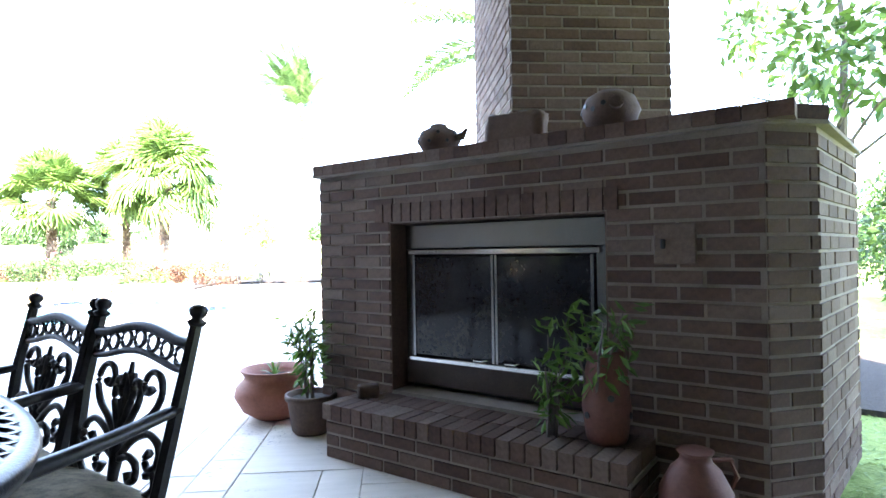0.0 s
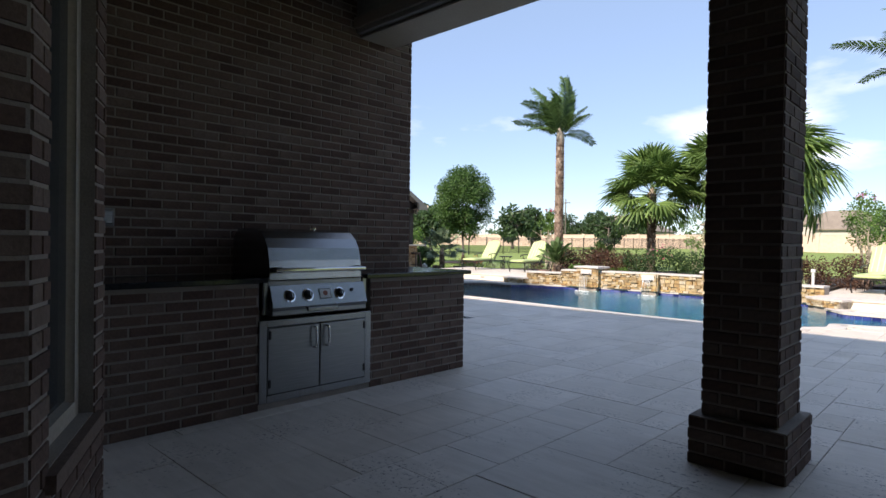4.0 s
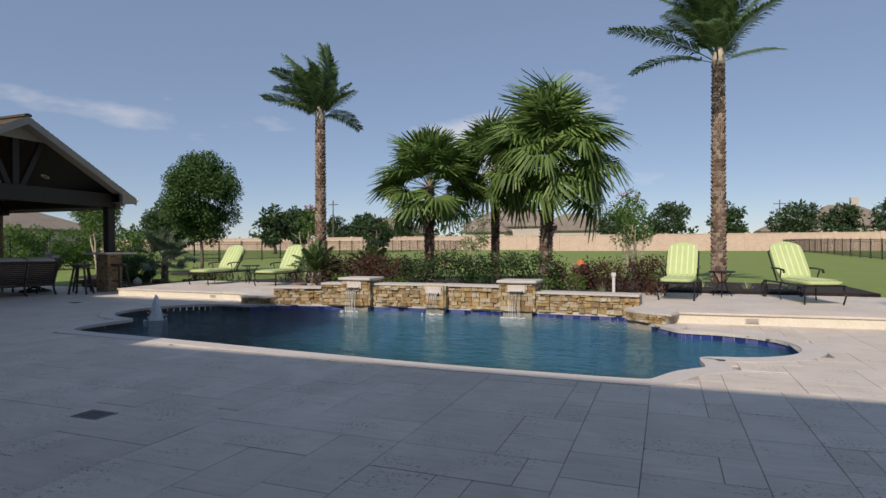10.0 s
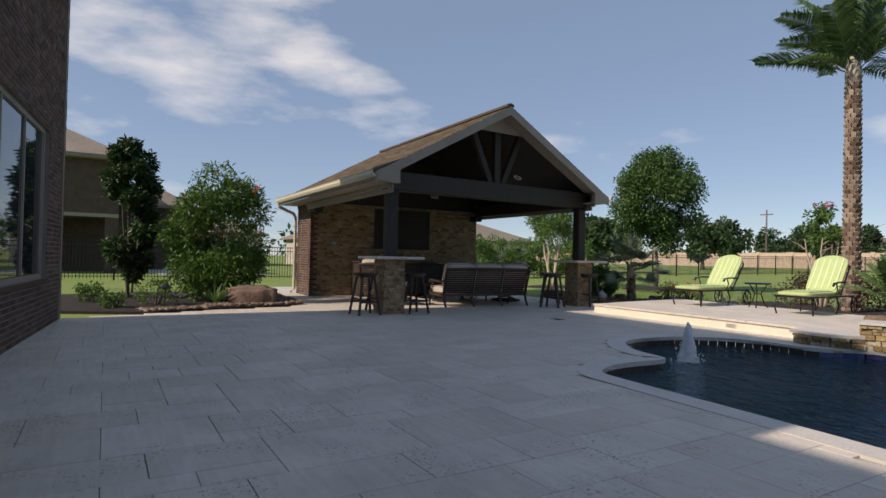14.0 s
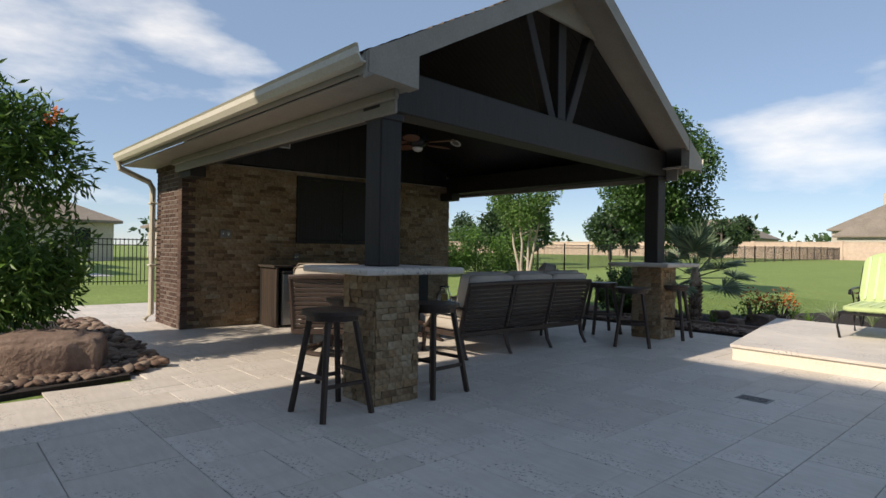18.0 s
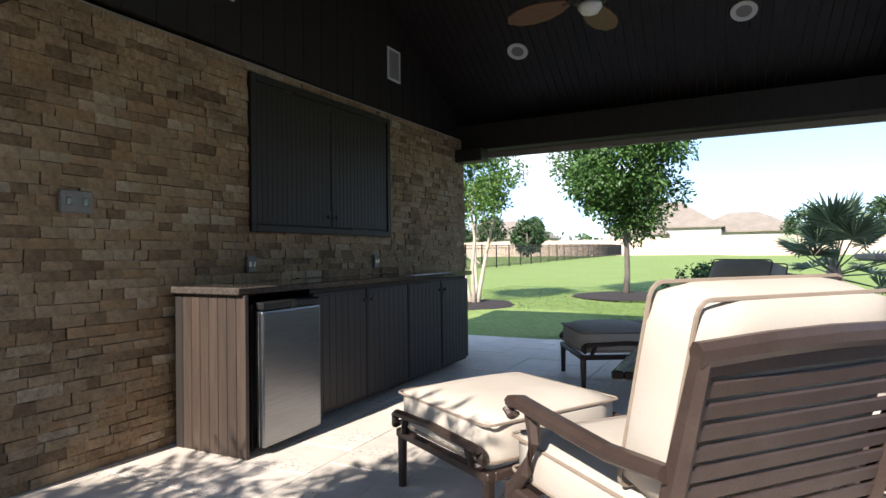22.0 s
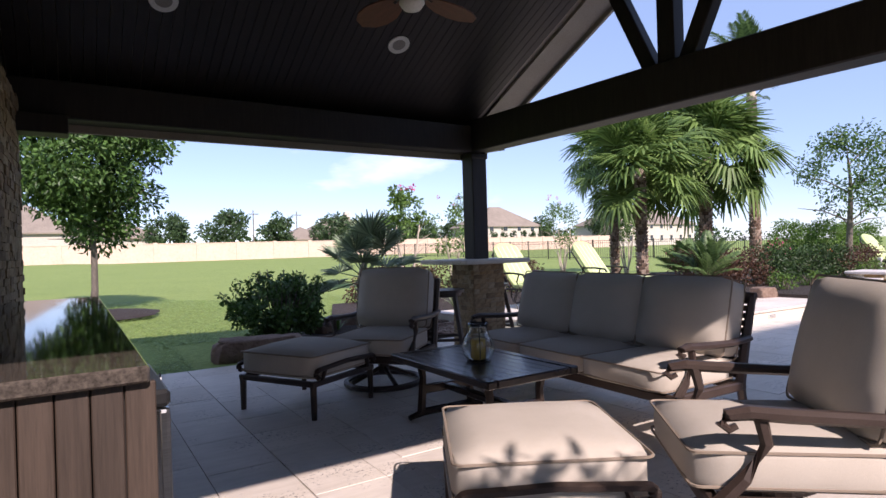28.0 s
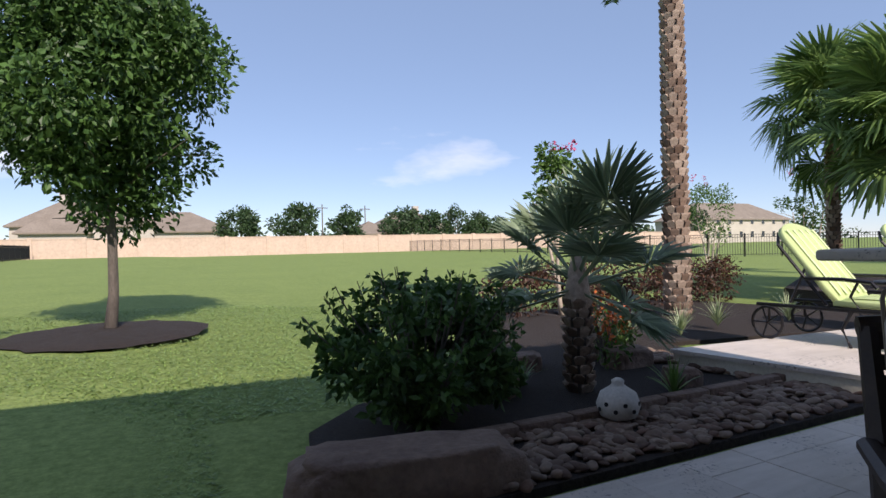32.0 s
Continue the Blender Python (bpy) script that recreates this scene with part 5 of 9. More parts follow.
roof_prism("roof_slope", -20.75, -12.5, 5.45, 6.22, 0.4, 10.46, roof2)

# grill island
isl = thing("grill_island", Matrix(), "brown brick outdoor kitchen island with black granite top", "outdoor kitchen", kind="structure")
IX = -6.50
wall_run("island", (IX, -0.6), (IX, 3.87), 0, 0.885, [(2.35, 3.33, 0.04, 0.885)], isl, depth=0.59, near=180)
wall_run("island_end", (IX - 0.004, 3.873), (-7.1, 3.873), 0, 0.885, [], isl, depth=0.10)
box("cabinet_back", -7.06, 1.76, 0.04, -7.0, 2.73, 0.884, M_MORTAR_D, isl, bev=0)
ctop = thing("granite_counter", Matrix(), "polished black granite countertop on the brick island", "countertop")
box("slab", -7.095, -0.59, 0.888, IX + 0.045, 1.80, 0.925, M_GRANITE, ctop, bev=0.006)
box("slab", -7.095, 2.66, 0.888, IX + 0.045, 3.93, 0.925, M_GRANITE, ctop, bev=0.006)
box("slab_return", -7.75, 3.722, 0.888, -7.1, 3.93, 0.925, M_GRANITE, ctop, bev=0.006)

acc = thing("access_doors", pose(IX, 2.24, 0), "stainless steel double access doors under the grill", "cabinet doors")
part("frame", B((-0.02, -0.49, 0.045, 0.016, -0.43, 0.625), (-0.02, 0.43, 0.045, 0.016, 0.49, 0.625), (-0.02, -0.43, 0.045, 0.016, 0.43, 0.10), (-0.02, -0.43, 0.575, 0.016, 0.43, 0.625), bev=0.003), M_STEEL, acc)
for s in (-1, 1):
    d = box("door", -0.01, 0.004 if s > 0 else -0.428, 0.105, 0.022, 0.428 if s > 0 else -0.004, 0.57, M_STEEL_D, acc, bev=0.004)
    part("handle", sweep([(0.022, s * 0.055, 0.40), (0.055, s * 0.055, 0.405), (0.06, s * 0.055, 0.43), (0.06, s * 0.055, 0.52), (0.055, s * 0.055, 0.545), (0.022, s * 0.055, 0.55)], 0.009, 8), M_CHROME, d, "curved chrome pull handle")
    for z in (0.18, 0.52):
        box("hinge", 0.018, s * 0.415 - 0.012, z - 0.03, 0.03, s * 0.415 + 0.012, z + 0.03, M_BLACKM, d)

gr = thing("gas_grill", pose(IX, 2.23, 0), "built-in stainless steel gas grill with closed hood", "grill")
W = 0.41
part("firebox", B((-0.56, -W, 0.68, 0.0, W, 0.90), bev=0.006), M_STEEL_D, gr)
bm = bmesh.new()
prof = [(0.055, 0.69), (0.075, 0.715), (0.02, 0.865), (-0.03, 0.87), (-0.03, 0.69)]
a, b = [bm.verts.new((x, -W, z)) for x, z in prof], [bm.verts.new((x, W, z)) for x, z in prof]
for i in range(5):
    bm.faces.new((a[i], b[i], b[(i + 1) % 5], a[(i + 1) % 5]))
bm.faces.new(a[::-1]), bm.faces.new(b)
panel = part("control_panel", bm, M_STEEL, gr, "sloping brushed steel control panel")
sl = Matrix.Translation((0.048, 0, 0.79)) @ Matrix.Rotation(radians(70), 4, "Y")
for y in (-0.27, -0.12, 0.16):
    bm = bmesh.new()
    add_bm(bm, revolve([(0.036, 0.0), (0.036, 0.006), (0.027, 0.010), (0.024, 0.032), (0.020, 0.036)], 18), sl @ pose(0, y, 0.0))
    bz = bmesh.new()
    add_bm(bz, revolve([(0.047, 0.0), (0.047, 0.004), (0.038, 0.006), (0.037, 0.002)], 20), sl @ pose(0, y, 0.0))
    part("knob_bezel", bz, M_CHROME, panel, "chrome ring")
    kn = part("knob", bm, M_BLACKM, panel, smooth=False)
    bm = bmesh.new()
    add_bm(bm, B((-0.022, -0.006, 0.034, 0.022, 0.006, 0.042), bev=0.002), sl @ pose(0, y, 0.0))
    part("knob_grip", bm, M_STEEL, kn)
bm = bmesh.new()
add_bm(bm, revolve([(0.014, 0), (0.014, 0.008), (0.010, 0.012)], 12), sl @ pose(-0.02, 0.28, 0))
part("igniter_button", bm, M_BLACKM, panel)
bm = bmesh.new()
add_bm(bm, B((-0.041, -0.051, 0.0005, 0.036, 0.051, 0.003)), sl @ pose(0, 0.03, 0))
part("badge_border", bm, M_BLACKM, panel)
bm = bmesh.new()
add_bm(bm, B((-0.035, -0.045, 0.0035, 0.03, 0.045, 0.0055)), sl @ pose(0, 0.03, 0))
bd = part("badge", bm, M_WHITE, panel, "white badge with a red and blue mark")
bm = bmesh.new()
add_bm(bm, revolve([(0.02, 0.0057), (0.02, 0.0075)], 8), sl @ pose(-0.005, 0.03, 0))
part("badge_mark", bm, M_TERRA, bd)
part("drip_tray", B((0.0, -W, 0.655, 0.06, W, 0.69), bev=0.005), M_STEEL_D, gr)
part("tray_pull", B((0.058, -0.13, 0.672, 0.076, 0.13, 0.700), bev=0.004), M_STEEL, gr)
prof = [(0.005, 0.905), (0.002, 0.95), (-0.006, 1.04), (-0.03, 1.13), (-0.075, 1.20), (-0.14, 1.25), (-0.22, 1.27), (-0.46, 1.27), (-0.54, 1.20), (-0.555, 0.905)]
bm = bmesh.new()
a, b = [bm.verts.new((x, -W + 0.01, z)) for x, z in prof], [bm.verts.new((x, W - 0.01, z)) for x, z in prof]
for i in range(len(prof)):
    j = (i + 1) % len(prof)
    bm.faces.new((a[i], b[i], b[j], a[j]))
bm.faces.new(a[::-1]), bm.faces.new(b)
hood = part("hood", bm, M_STEEL, gr, "rounded brushed steel hood")
part("hood_handle", sweep([(0.065, -W + 0.02, 0.975), (0.065, W - 0.02, 0.975)], 0.015, 10), M_CHROME, hood, "steel tube handle")
for s in (-1, 1):
    part("handle_bracket", B((-0.01, s * (W - 0.055) - 0.02, 0.955, 0.07, s * (W - 0.055) + 0.02, 0.995), bev=0.004), M_BLACKM, hood)
    box("side_trim", -0.03, s * (W + 0.022) - 0.02, 0.66, 0.012, s * (W + 0.022) + 0.02, 0.91, M_STEEL, gr)
part("thermometer", revolve([(0.03, 1.268), (0.03, 1.282), (0.02, 1.289)], 16), M_CHROME, gr).location = (-0.27, 0.12, 0)

ol = thing("outlet_box", pose(-7.10, 0.95, 1.32), "grey weatherproof outlet cover on the brick wall", "outlet")
box("cover", 0, -0.06, -0.06, 0.05, 0.06, 0.06, M_GREYGRILL, ol)
box("lid", 0.05, -0.05, -0.045, 0.062, 0.05, 0.045, M_STEEL_D, ol)

# ==== fireplace ====
fp = thing("fireplace", Matrix(), "freestanding dark brown brick outdoor fireplace with raised hearth and chimney", "fireplace", kind="structure")
A, Bc = (-0.77, 3.15), (1.10, 1.56)
C = (1.34, 1.60)
FL = (Vector(Bc) - Vector(A)).length
OP = (0.572, 1.835, 0.30, 1.25)
HM = 1.55
wall_run("front", A, Bc, 0, HM, [OP], fp, depth=0.30, near=260)
wall_run("side", Bc, C, 0, HM, [], fp, depth=0.3, near=40)
D_ = (2.05, 2.25)
E_ = along(A, Bc, 0, -1.15)
wall_run("side_far", C, D_, 0, HM, [], fp, depth=0.3)
wall_run("side_west", along(A, Bc, 0.0, -1.15), A, 0, HM, [], fp, depth=0.3)
slab_poly("back_mass", [along(A, Bc, 0.3, -0.62), along(A, Bc, FL - 0.1, -0.62), along(A, Bc, FL - 0.1, -1.15), along(A, Bc, 0.3, -1.15)], 0, HM, M_MORTAR_D, fp)
# mantel: a course of bricks on edge, overhanging
cap_pts = [along(A, Bc, -0.03, 0.035), along(A, Bc, FL + 0.01, 0.035), (C[0] + 0.03, C[1] - 0.03), (D_[0] + 0.03, D_[1]), along(A, Bc, FL + 0.1, -1.15), along(A, Bc, -0.03, -1.15)]
slab_poly("mantel_bed", cap_pts, HM + 0.001, HM + 0.018, M_MORTAR_D, fp)
s = -0.02
mant = []
while s < FL + 0.02:
    c = []
    for ss, dd in ((s, -0.16), (s + 0.085, -0.16), (s + 0.085, 0.04), (s, 0.04)):
        x, y = along(A, Bc, ss, dd)
        c += [(x, y, HM + 0.012), (x, y, HM + 0.075)]
    mant.append(c)
    s += 0.089
brick_pieces(mant, fp, 40)
slab_poly("mantel_top", [along(A, Bc, 0, -0.165), along(A, Bc, FL, -0.165), (C[0] + 0.02, C[1] + 0.1), (D_[0], D_[1]), along(A, Bc, FL, -1.15), along(A, Bc, 0, -1.15)], HM + 0.019, HM + 0.07, M_BRICK, fp)
slab_poly("mantel_top", [along(A, Bc, FL + 0.005, 0.035), (C[0] + 0.03, C[1] - 0.03), (C[0] + 0.02, C[1] + 0.09), along(A, Bc, FL + 0.005, -0.16)], HM + 0.019, HM + 0.075, M_BRICK, fp)
# soldier course over the opening
s = OP[0] - 0.10
sol = []
while s < OP[1] + 0.06:
    c = []
    for ss, dd in ((s, 0.0), (s + 0.058, 0.0), (s + 0.058, 0.016), (s, 0.016)):
        x, y = along(A, Bc, ss, dd)
        c += [(x, y, OP[3] + 0.004), (x, y, OP[3] + 0.105)]
    sol.append(c)
    s += 0.068
brick_pieces(sol, fp, 30)
# chimney
ch = [(0.37, 2.72), (1.31, 2.72), (1.31, 4.15), (0.37, 4.15)]
slab_poly("chimney_core", ch, HM + 0.071, 4.6, M_MORTAR_D, fp)
chb = []
for i in range(4):
    chb += brick_boxes(ch[i], ch[(i + 1) % 4], HM + 0.075, 4.6, (), rb)
brick_pieces(chb, fp, 0)
# hearth
HW0, HW1, HD = 0.42, 2.04, 0.36
hp = [along(A, Bc, HW0, 0.0), along(A, Bc, HW1, 0.0), along(A, Bc, HW1, HD), along(A, Bc, HW0, HD)]
slab_poly("hearth_core", [along(A, Bc, HW0, 0.008), along(A, Bc, HW1, 0.008), along(A, Bc, HW1, HD), along(A, Bc, HW0, HD)], 0, 0.21, M_MORTAR_D, fp)
hb = brick_boxes(hp[3], hp[2], 0, 0.20, (), rb) + brick_boxes(hp[0], hp[3], 0, 0.20, (), rb) + brick_boxes(hp[2], hp[1], 0, 0.20, (), rb)
brick_pieces(hb, fp, 60)
s = HW0 - 0.01
top = []
while s < HW1:
    for d0, d1 in ((0.01, 0.19), (0.20, HD + 0.02)):
        c = []
        for ss, dd in ((s, d0), (s + 0.062, d0), (s + 0.062, d1), (s, d1)):
            x, y = along(A, Bc, ss, dd)
            c += [(x, y, 0.205), (x, y, 0.285 + rb.uniform(-0.002, 0.002))]
        top.append(c)
    s += 0.071
brick_pieces(top, fp, 80)
# dark brick reveals of the opening
for q in (OP[0], OP[1] - 0.006):
    slab_poly("reveal", [along(A, Bc, q, 0.0), along(A, Bc, q + 0.006, 0.0), along(A, Bc, q + 0.006, -0.28), along(A, Bc, q, -0.28)], OP[2], OP[3], M_BRICK, fp)
slab_poly("reveal", [along(A, Bc, OP[0] + 0.007, 0.0), along(A, Bc, OP[1] - 0.007, 0.0), along(A, Bc, OP[1] - 0.007, -0.28), along(A, Bc, OP[0] + 0.007, -0.28)], OP[3] - 0.006, OP[3], M_BRICK, fp)
# insert
ang = math.degrees(math.atan2(Bc[1] - A[1], Bc[0] - A[0]))
ox, oy = along(A, Bc, (OP[0] + OP[1]) / 2, -0.13)
ins = thing("fireplace_insert", pose(ox, oy, 0.30, 0, 0, ang), "stainless steel fireplace insert with dark folding glass doors", "fireplace insert")
w2 = (OP[1] - OP[0]) / 2 - 0.03
part("lower_panel", B((-w2, -0.03, 0.03, w2, 0.0, 0.17), bev=0.004), M_BRONZE, ins, "dark bronze lower panel")
part("surround", B((-w2, -0.03, 0.80, w2, 0.0, 0.935), (-w2, -0.028, 0.17, -w2 + 0.06, 0.0, 0.80), (w2 - 0.06, -0.028, 0.17, w2, 0.0, 0.80), bev=0.004), M_STEEL, ins)
part("top_rail", B((-w2 + 0.03, -0.05, 0.765, w2 - 0.03, -0.031, 0.795), bev=0.004), M_CHROME, ins)
part("bottom_rail", B((-w2 + 0.03, -0.05, 0.165, w2 - 0.03, -0.031, 0.19), bev=0.004), M_CHROME, ins)
for s in (-1, 1):
    d = part("glass_door", B((min(s * 0.006, s * (w2 - 0.075)), -0.040, 0.205, max(s * 0.006, s * (w2 - 0.075)), -0.033, 0.75)), M_DARKGLASS, ins)
    for q in (0.004, w2 - 0.08):
        part("door_stile", B((min(s * q, s * (q + 0.014)), -0.046, 0.195, max(s * q, s * (q + 0.014)), -0.032, 0.76)), M_STEEL, d)
    part("pull", sweep([(s * 0.05, -0.046, 0.21), (s * 0.07, -0.065, 0.205), (s * 0.12, -0.065, 0.205), (s * 0.14, -0.046, 0.21)], 0.006, 6), M_CHROME, d)
box("firebox", -w2, 0.03, 0.0, w2, 0.35, 0.94, M_BLACKM, ins)
x, y = along(A, Bc, 2.125, 0.006)
sw = thing("switch_plate", pose(x, y, 1.10, 0, 0, ang), "brown metal cover plate on the fireplace brick", "switch plate")
box("plate", -0.085, -0.012, -0.085, 0.085, 0.0, 0.085, M_BRICK, sw)
box("toggle", -0.055, -0.02, -0.02, -0.035, -0.012, 0.02, M_BLACKM, sw)

# ==== the pavilion ====
WX, PY0, PY1, RY = -24.22, 10.18, 15.38, 12.78
FX = -19.0            # front face of the gable truss
# stone back wall, in front of the store
sw_ = thing("wall_stone", Matrix(), "back wall of mottled split travertine blocks", "wall", kind="structure")
WS, WN = -24.31, -24.13     # the wall runs slightly askew
slab_poly("core", [(WS - 0.14, PY0), (WS - 0.03, PY0), (WN - 0.03, PY1), (WN - 0.14, PY1)], 0, 2.52, M_MORTAR, sw_)
r2 = random.Random(3)
st = stone_rows((WS - 0.03, PY0 + 0.01), (WN - 0.03, PY1), 0.0, 2.50, r2, 0.022, 0.048, 0.066, 0.07, 0.22, 0.006, 0.0012)
st.sort(key=lambda c: 0.6 * abs(c[0][1] - 11.2) + abs(c[0][2] - 1.3))
for c in st[:300]:
    o = [sum(v[k] for v in c) / 8 for k in range(3)]
    ob = raw("stone_block", [tuple(v[k] - o[k] for k in range(3)) for v in c], BOXF, M_STONE, sw_)
    ob.location = o
stones_mesh("stone_blocks", st[300:], M_STONE_J, sw_)
store = thing("wall_store", Matrix(), "sunlit brown brick end wall of the pavilion store room", "wall", kind="structure")
wall_run("south", (-25.5, PY0), (WS - 0.03, PY0), 0, 2.56, [], store, depth=0.2, near=180)
wall_run("west", (-25.5, PY1), (-25.5, PY0), 0, 2.56, [], store, depth=0.2)
wall_run("north", (WX - 0.03, PY1), (-25.5, PY1), 0, 2.56, [], store, depth=0.2)
fz = brick_boxes((-25.5, PY0 - 0.004), (WX - 0.03, PY0 - 0.004), 2.40, 2.56, (), r2, 0.022, 0.058, 0.150)
brick_pieces(fz, store)
for i in range(37):
    box("brick", WS - 0.14, PY0 - 0.010, 0.068 * i + 0.004, WS + 0.014, PY0 + (0.09 if i % 2 else 0.19), 0.068 * i + 0.063, M_BRICK, store, bev=0.003)

# posts, beams, truss; the front is a little skew to the stone wall
PX = -19.50


def skew(x, y):
    return x - (x + 24.15) * 0.0139 * (y - 12.75)


def skew_thing(ob):
    for q in [ob] + list(ob.children_recursive):
        if q.type == "MESH":
            for v in q.data.vertices:
                if v.co.x > WX:
                    v.co.x = skew(v.co.x, v.co.y)


for py in (10.20, 15.42):
    po = thing("pavilion_post", pose(skew(PX, py), py, 1.094), "square dark-stained timber post standing on the stone bar", "post", "pavilion posts", kind="structure")
    box("shaft", -0.108, -0.108, 0, 0.108, 0.108, 1.27, M_DARKWOOD, po, bev=0.01)
    box("capital", -0.122, -0.122, 1.20, 0.122, 0.122, 1.268, M_DARKWOOD, po, bev=0.012)
bmz0, bmz1 = 2.37, 2.74
beams = thing("pavilion_beams", Matrix(), "heavy dark-stained beams round the pavilion roof", "beam", kind="structure")
box("front_beam", PX - 0.12, 10.06, bmz0, PX + 0.12, 15.56, bmz1, M_DARKWOOD, beams, bev=0.012)
box("side_beam", WX - 0.1, 15.30, bmz0 - 0.0, PX - 0.124, 15.54, bmz1 - 0.06, M_DARKWOOD, beams, bev=0.01)
box("side_beam", WX - 0.1, 10.10, bmz0 - 0.0, PX - 0.124, 10.34, bmz1 - 0.06, M_DARKWOOD, beams, bev=0.01)
box("corbel", WX, 10.12, 2.22, WX + 0.42, 10.34, bmz0 - 0.002, M_DARKWOOD, beams)
box("corbel", WX, 15.14, 2.22, WX + 0.42, 15.36, bmz0 - 0.002, M_DARKWOOD, beams)
SL = math.tan(radians(28.4))
RZ = 4.34             # ridge top
EY0, EY1 = 9.68, 15.88


def roof_z(y):
    return RZ - SL * abs(y - RY)


box("king_post", PX - 0.07, RY - 0.08, bmz1, PX + 0.07, RY + 0.08, roof_z(RY) - 0.25, M_DARKWOOD, beams)
for s in (-1, 1):
    bm = bmesh.new()
    a = Vector((PX, RY + s * 0.17, bmz1))
    b = Vector((PX, RY + s * 0.66, roof_z(RY + 0.66) - 0.16))
    d = b - a
    rot_box(bm, (0.13, 0.12, d.length + 0.1), Matrix.Translation((a + b) / 2) @ d.to_track_quat("Z", "X").to_matrix().to_4x4(), 0.008)
    part("strut", bm, M_DARKWOOD, beams)

# roof with ceiling below
RX0, RX1 = -25.58, -19.02
rf = thing("pavilion_roof", Matrix(), "brown shingled gable roof with taupe fascia boards", "roof", kind="structure")


def slope(name, x0, x1, y0, y1, dz0, dz1, material, parent, label=""):
    """A slab under the roof plane between heights dz0 and dz1 below it."""
    bm = bmesh.new()
    lo, hi = [], []
    for x, y in ((x0, y0), (x1, y0), (x1, y1), (x0, y1)):
        lo.append(bm.verts.new((x, y, roof_z(y) - dz1)))
        hi.append(bm.verts.new((x, y, roof_z(y) - dz0)))
    bm.faces.new(hi), bm.faces.new(lo[::-1])
    for i in range(4):
        j = (i + 1) % 4
        bm.faces.new((lo[i], lo[j], hi[j], hi[i]))
    return part(name, bm, material, parent, label)


for y0, y1 in ((EY0, RY), (RY, EY1)):
    slope("sheathing", RX0, RX1, y0, y1, 0.03, 0.11, M_TRIM, rf)
# shingle courses
rr = random.Random(8)
for side, ye in ((-1, EY0 - 0.04), (1, EY1 + 0.04)):
    vs, fs = [], []
    k = 0
    L = abs(ye - RY)
    rows_ = int(L / 0.125)
    for r in range(rows_ + 1):
        s0, s1 = r * 0.125, min(L, r * 0.125 + 0.16)
        x = RX0 - 0.03 - (0.1 if r % 2 else 0)
        while x < RX1 + 0.03:
            w = rr.uniform(0.22, 0.34)
            xa, xb = max(RX0 - 0.03, x + 0.004), min(RX1 + 0.03, x + w)
            if xb > xa:
                o = len(vs)
                h = 0.012 + rr.uniform(0, 0.004)
                for xx in (xa, xb):
                    for ss, up in ((s0, h + 0.012), (s1, 0.006), (s0, 0.0)):
                        y = ye + (-side) * ss
                        vs.append((xx, y, roof_z(y) + up - 0.028))
                fs += [(o, o + 3, o + 4, o + 1), (o, o + 2, o + 5, o + 3), (o, o + 1, o + 2), (o + 3, o + 5, o + 4)]
            x += w + 0.004
    ob = raw("shingles", vs, fs, M_SHINGLE, rf)
    ob["kind"] = "stuff"
part("ridge_cap", sweep([(RX0 - 0.03, RY, RZ + 0.0), (RX1 + 0.03, RY, RZ + 0.0)], 0.05, 6, 2.0), M_SHINGLE, rf)
# bargeboards, fascia, gutters
for y0, y1 in ((EY0 - 0.06, RY), (RY, EY1 + 0.06)):
    slope("bargeboard", RX1, RX1 + 0.035, y0, y1, 0.015, 0.20, M_TRIM, rf, "wide taupe bargeboard")
    slope("rake_soffit", PX + 0.13, RX1 - 0.002, y0 + (0.5 if y0 < RY - 0.5 else 0), y1 - (0.5 if y1 > RY + 0.5 else 0), 0.112, 0.15, M_TRIM, rf, "taupe boarded underside of the gable overhang")
slab = bmesh.new()
tri = [(RY - 0.66, roof_z(RY - 0.66) - 0.152), (RY + 0.66, roof_z(RY + 0.66) - 0.152), (RY, RZ - 0.152)]
a, b = [slab.verts.new((PX + 0.10, y, z)) for y, z in tri], [slab.verts.new((PX + 0.13, y, z)) for y, z in tri]
slab.faces.new(a[::-1]), slab.faces.new(b)
for i in range(3):
    slab.faces.new((a[i], a[(i + 1) % 3], b[(i + 1) % 3], b[i]))
part("gable_board", slab, M_TRIM, rf, "taupe peak board")
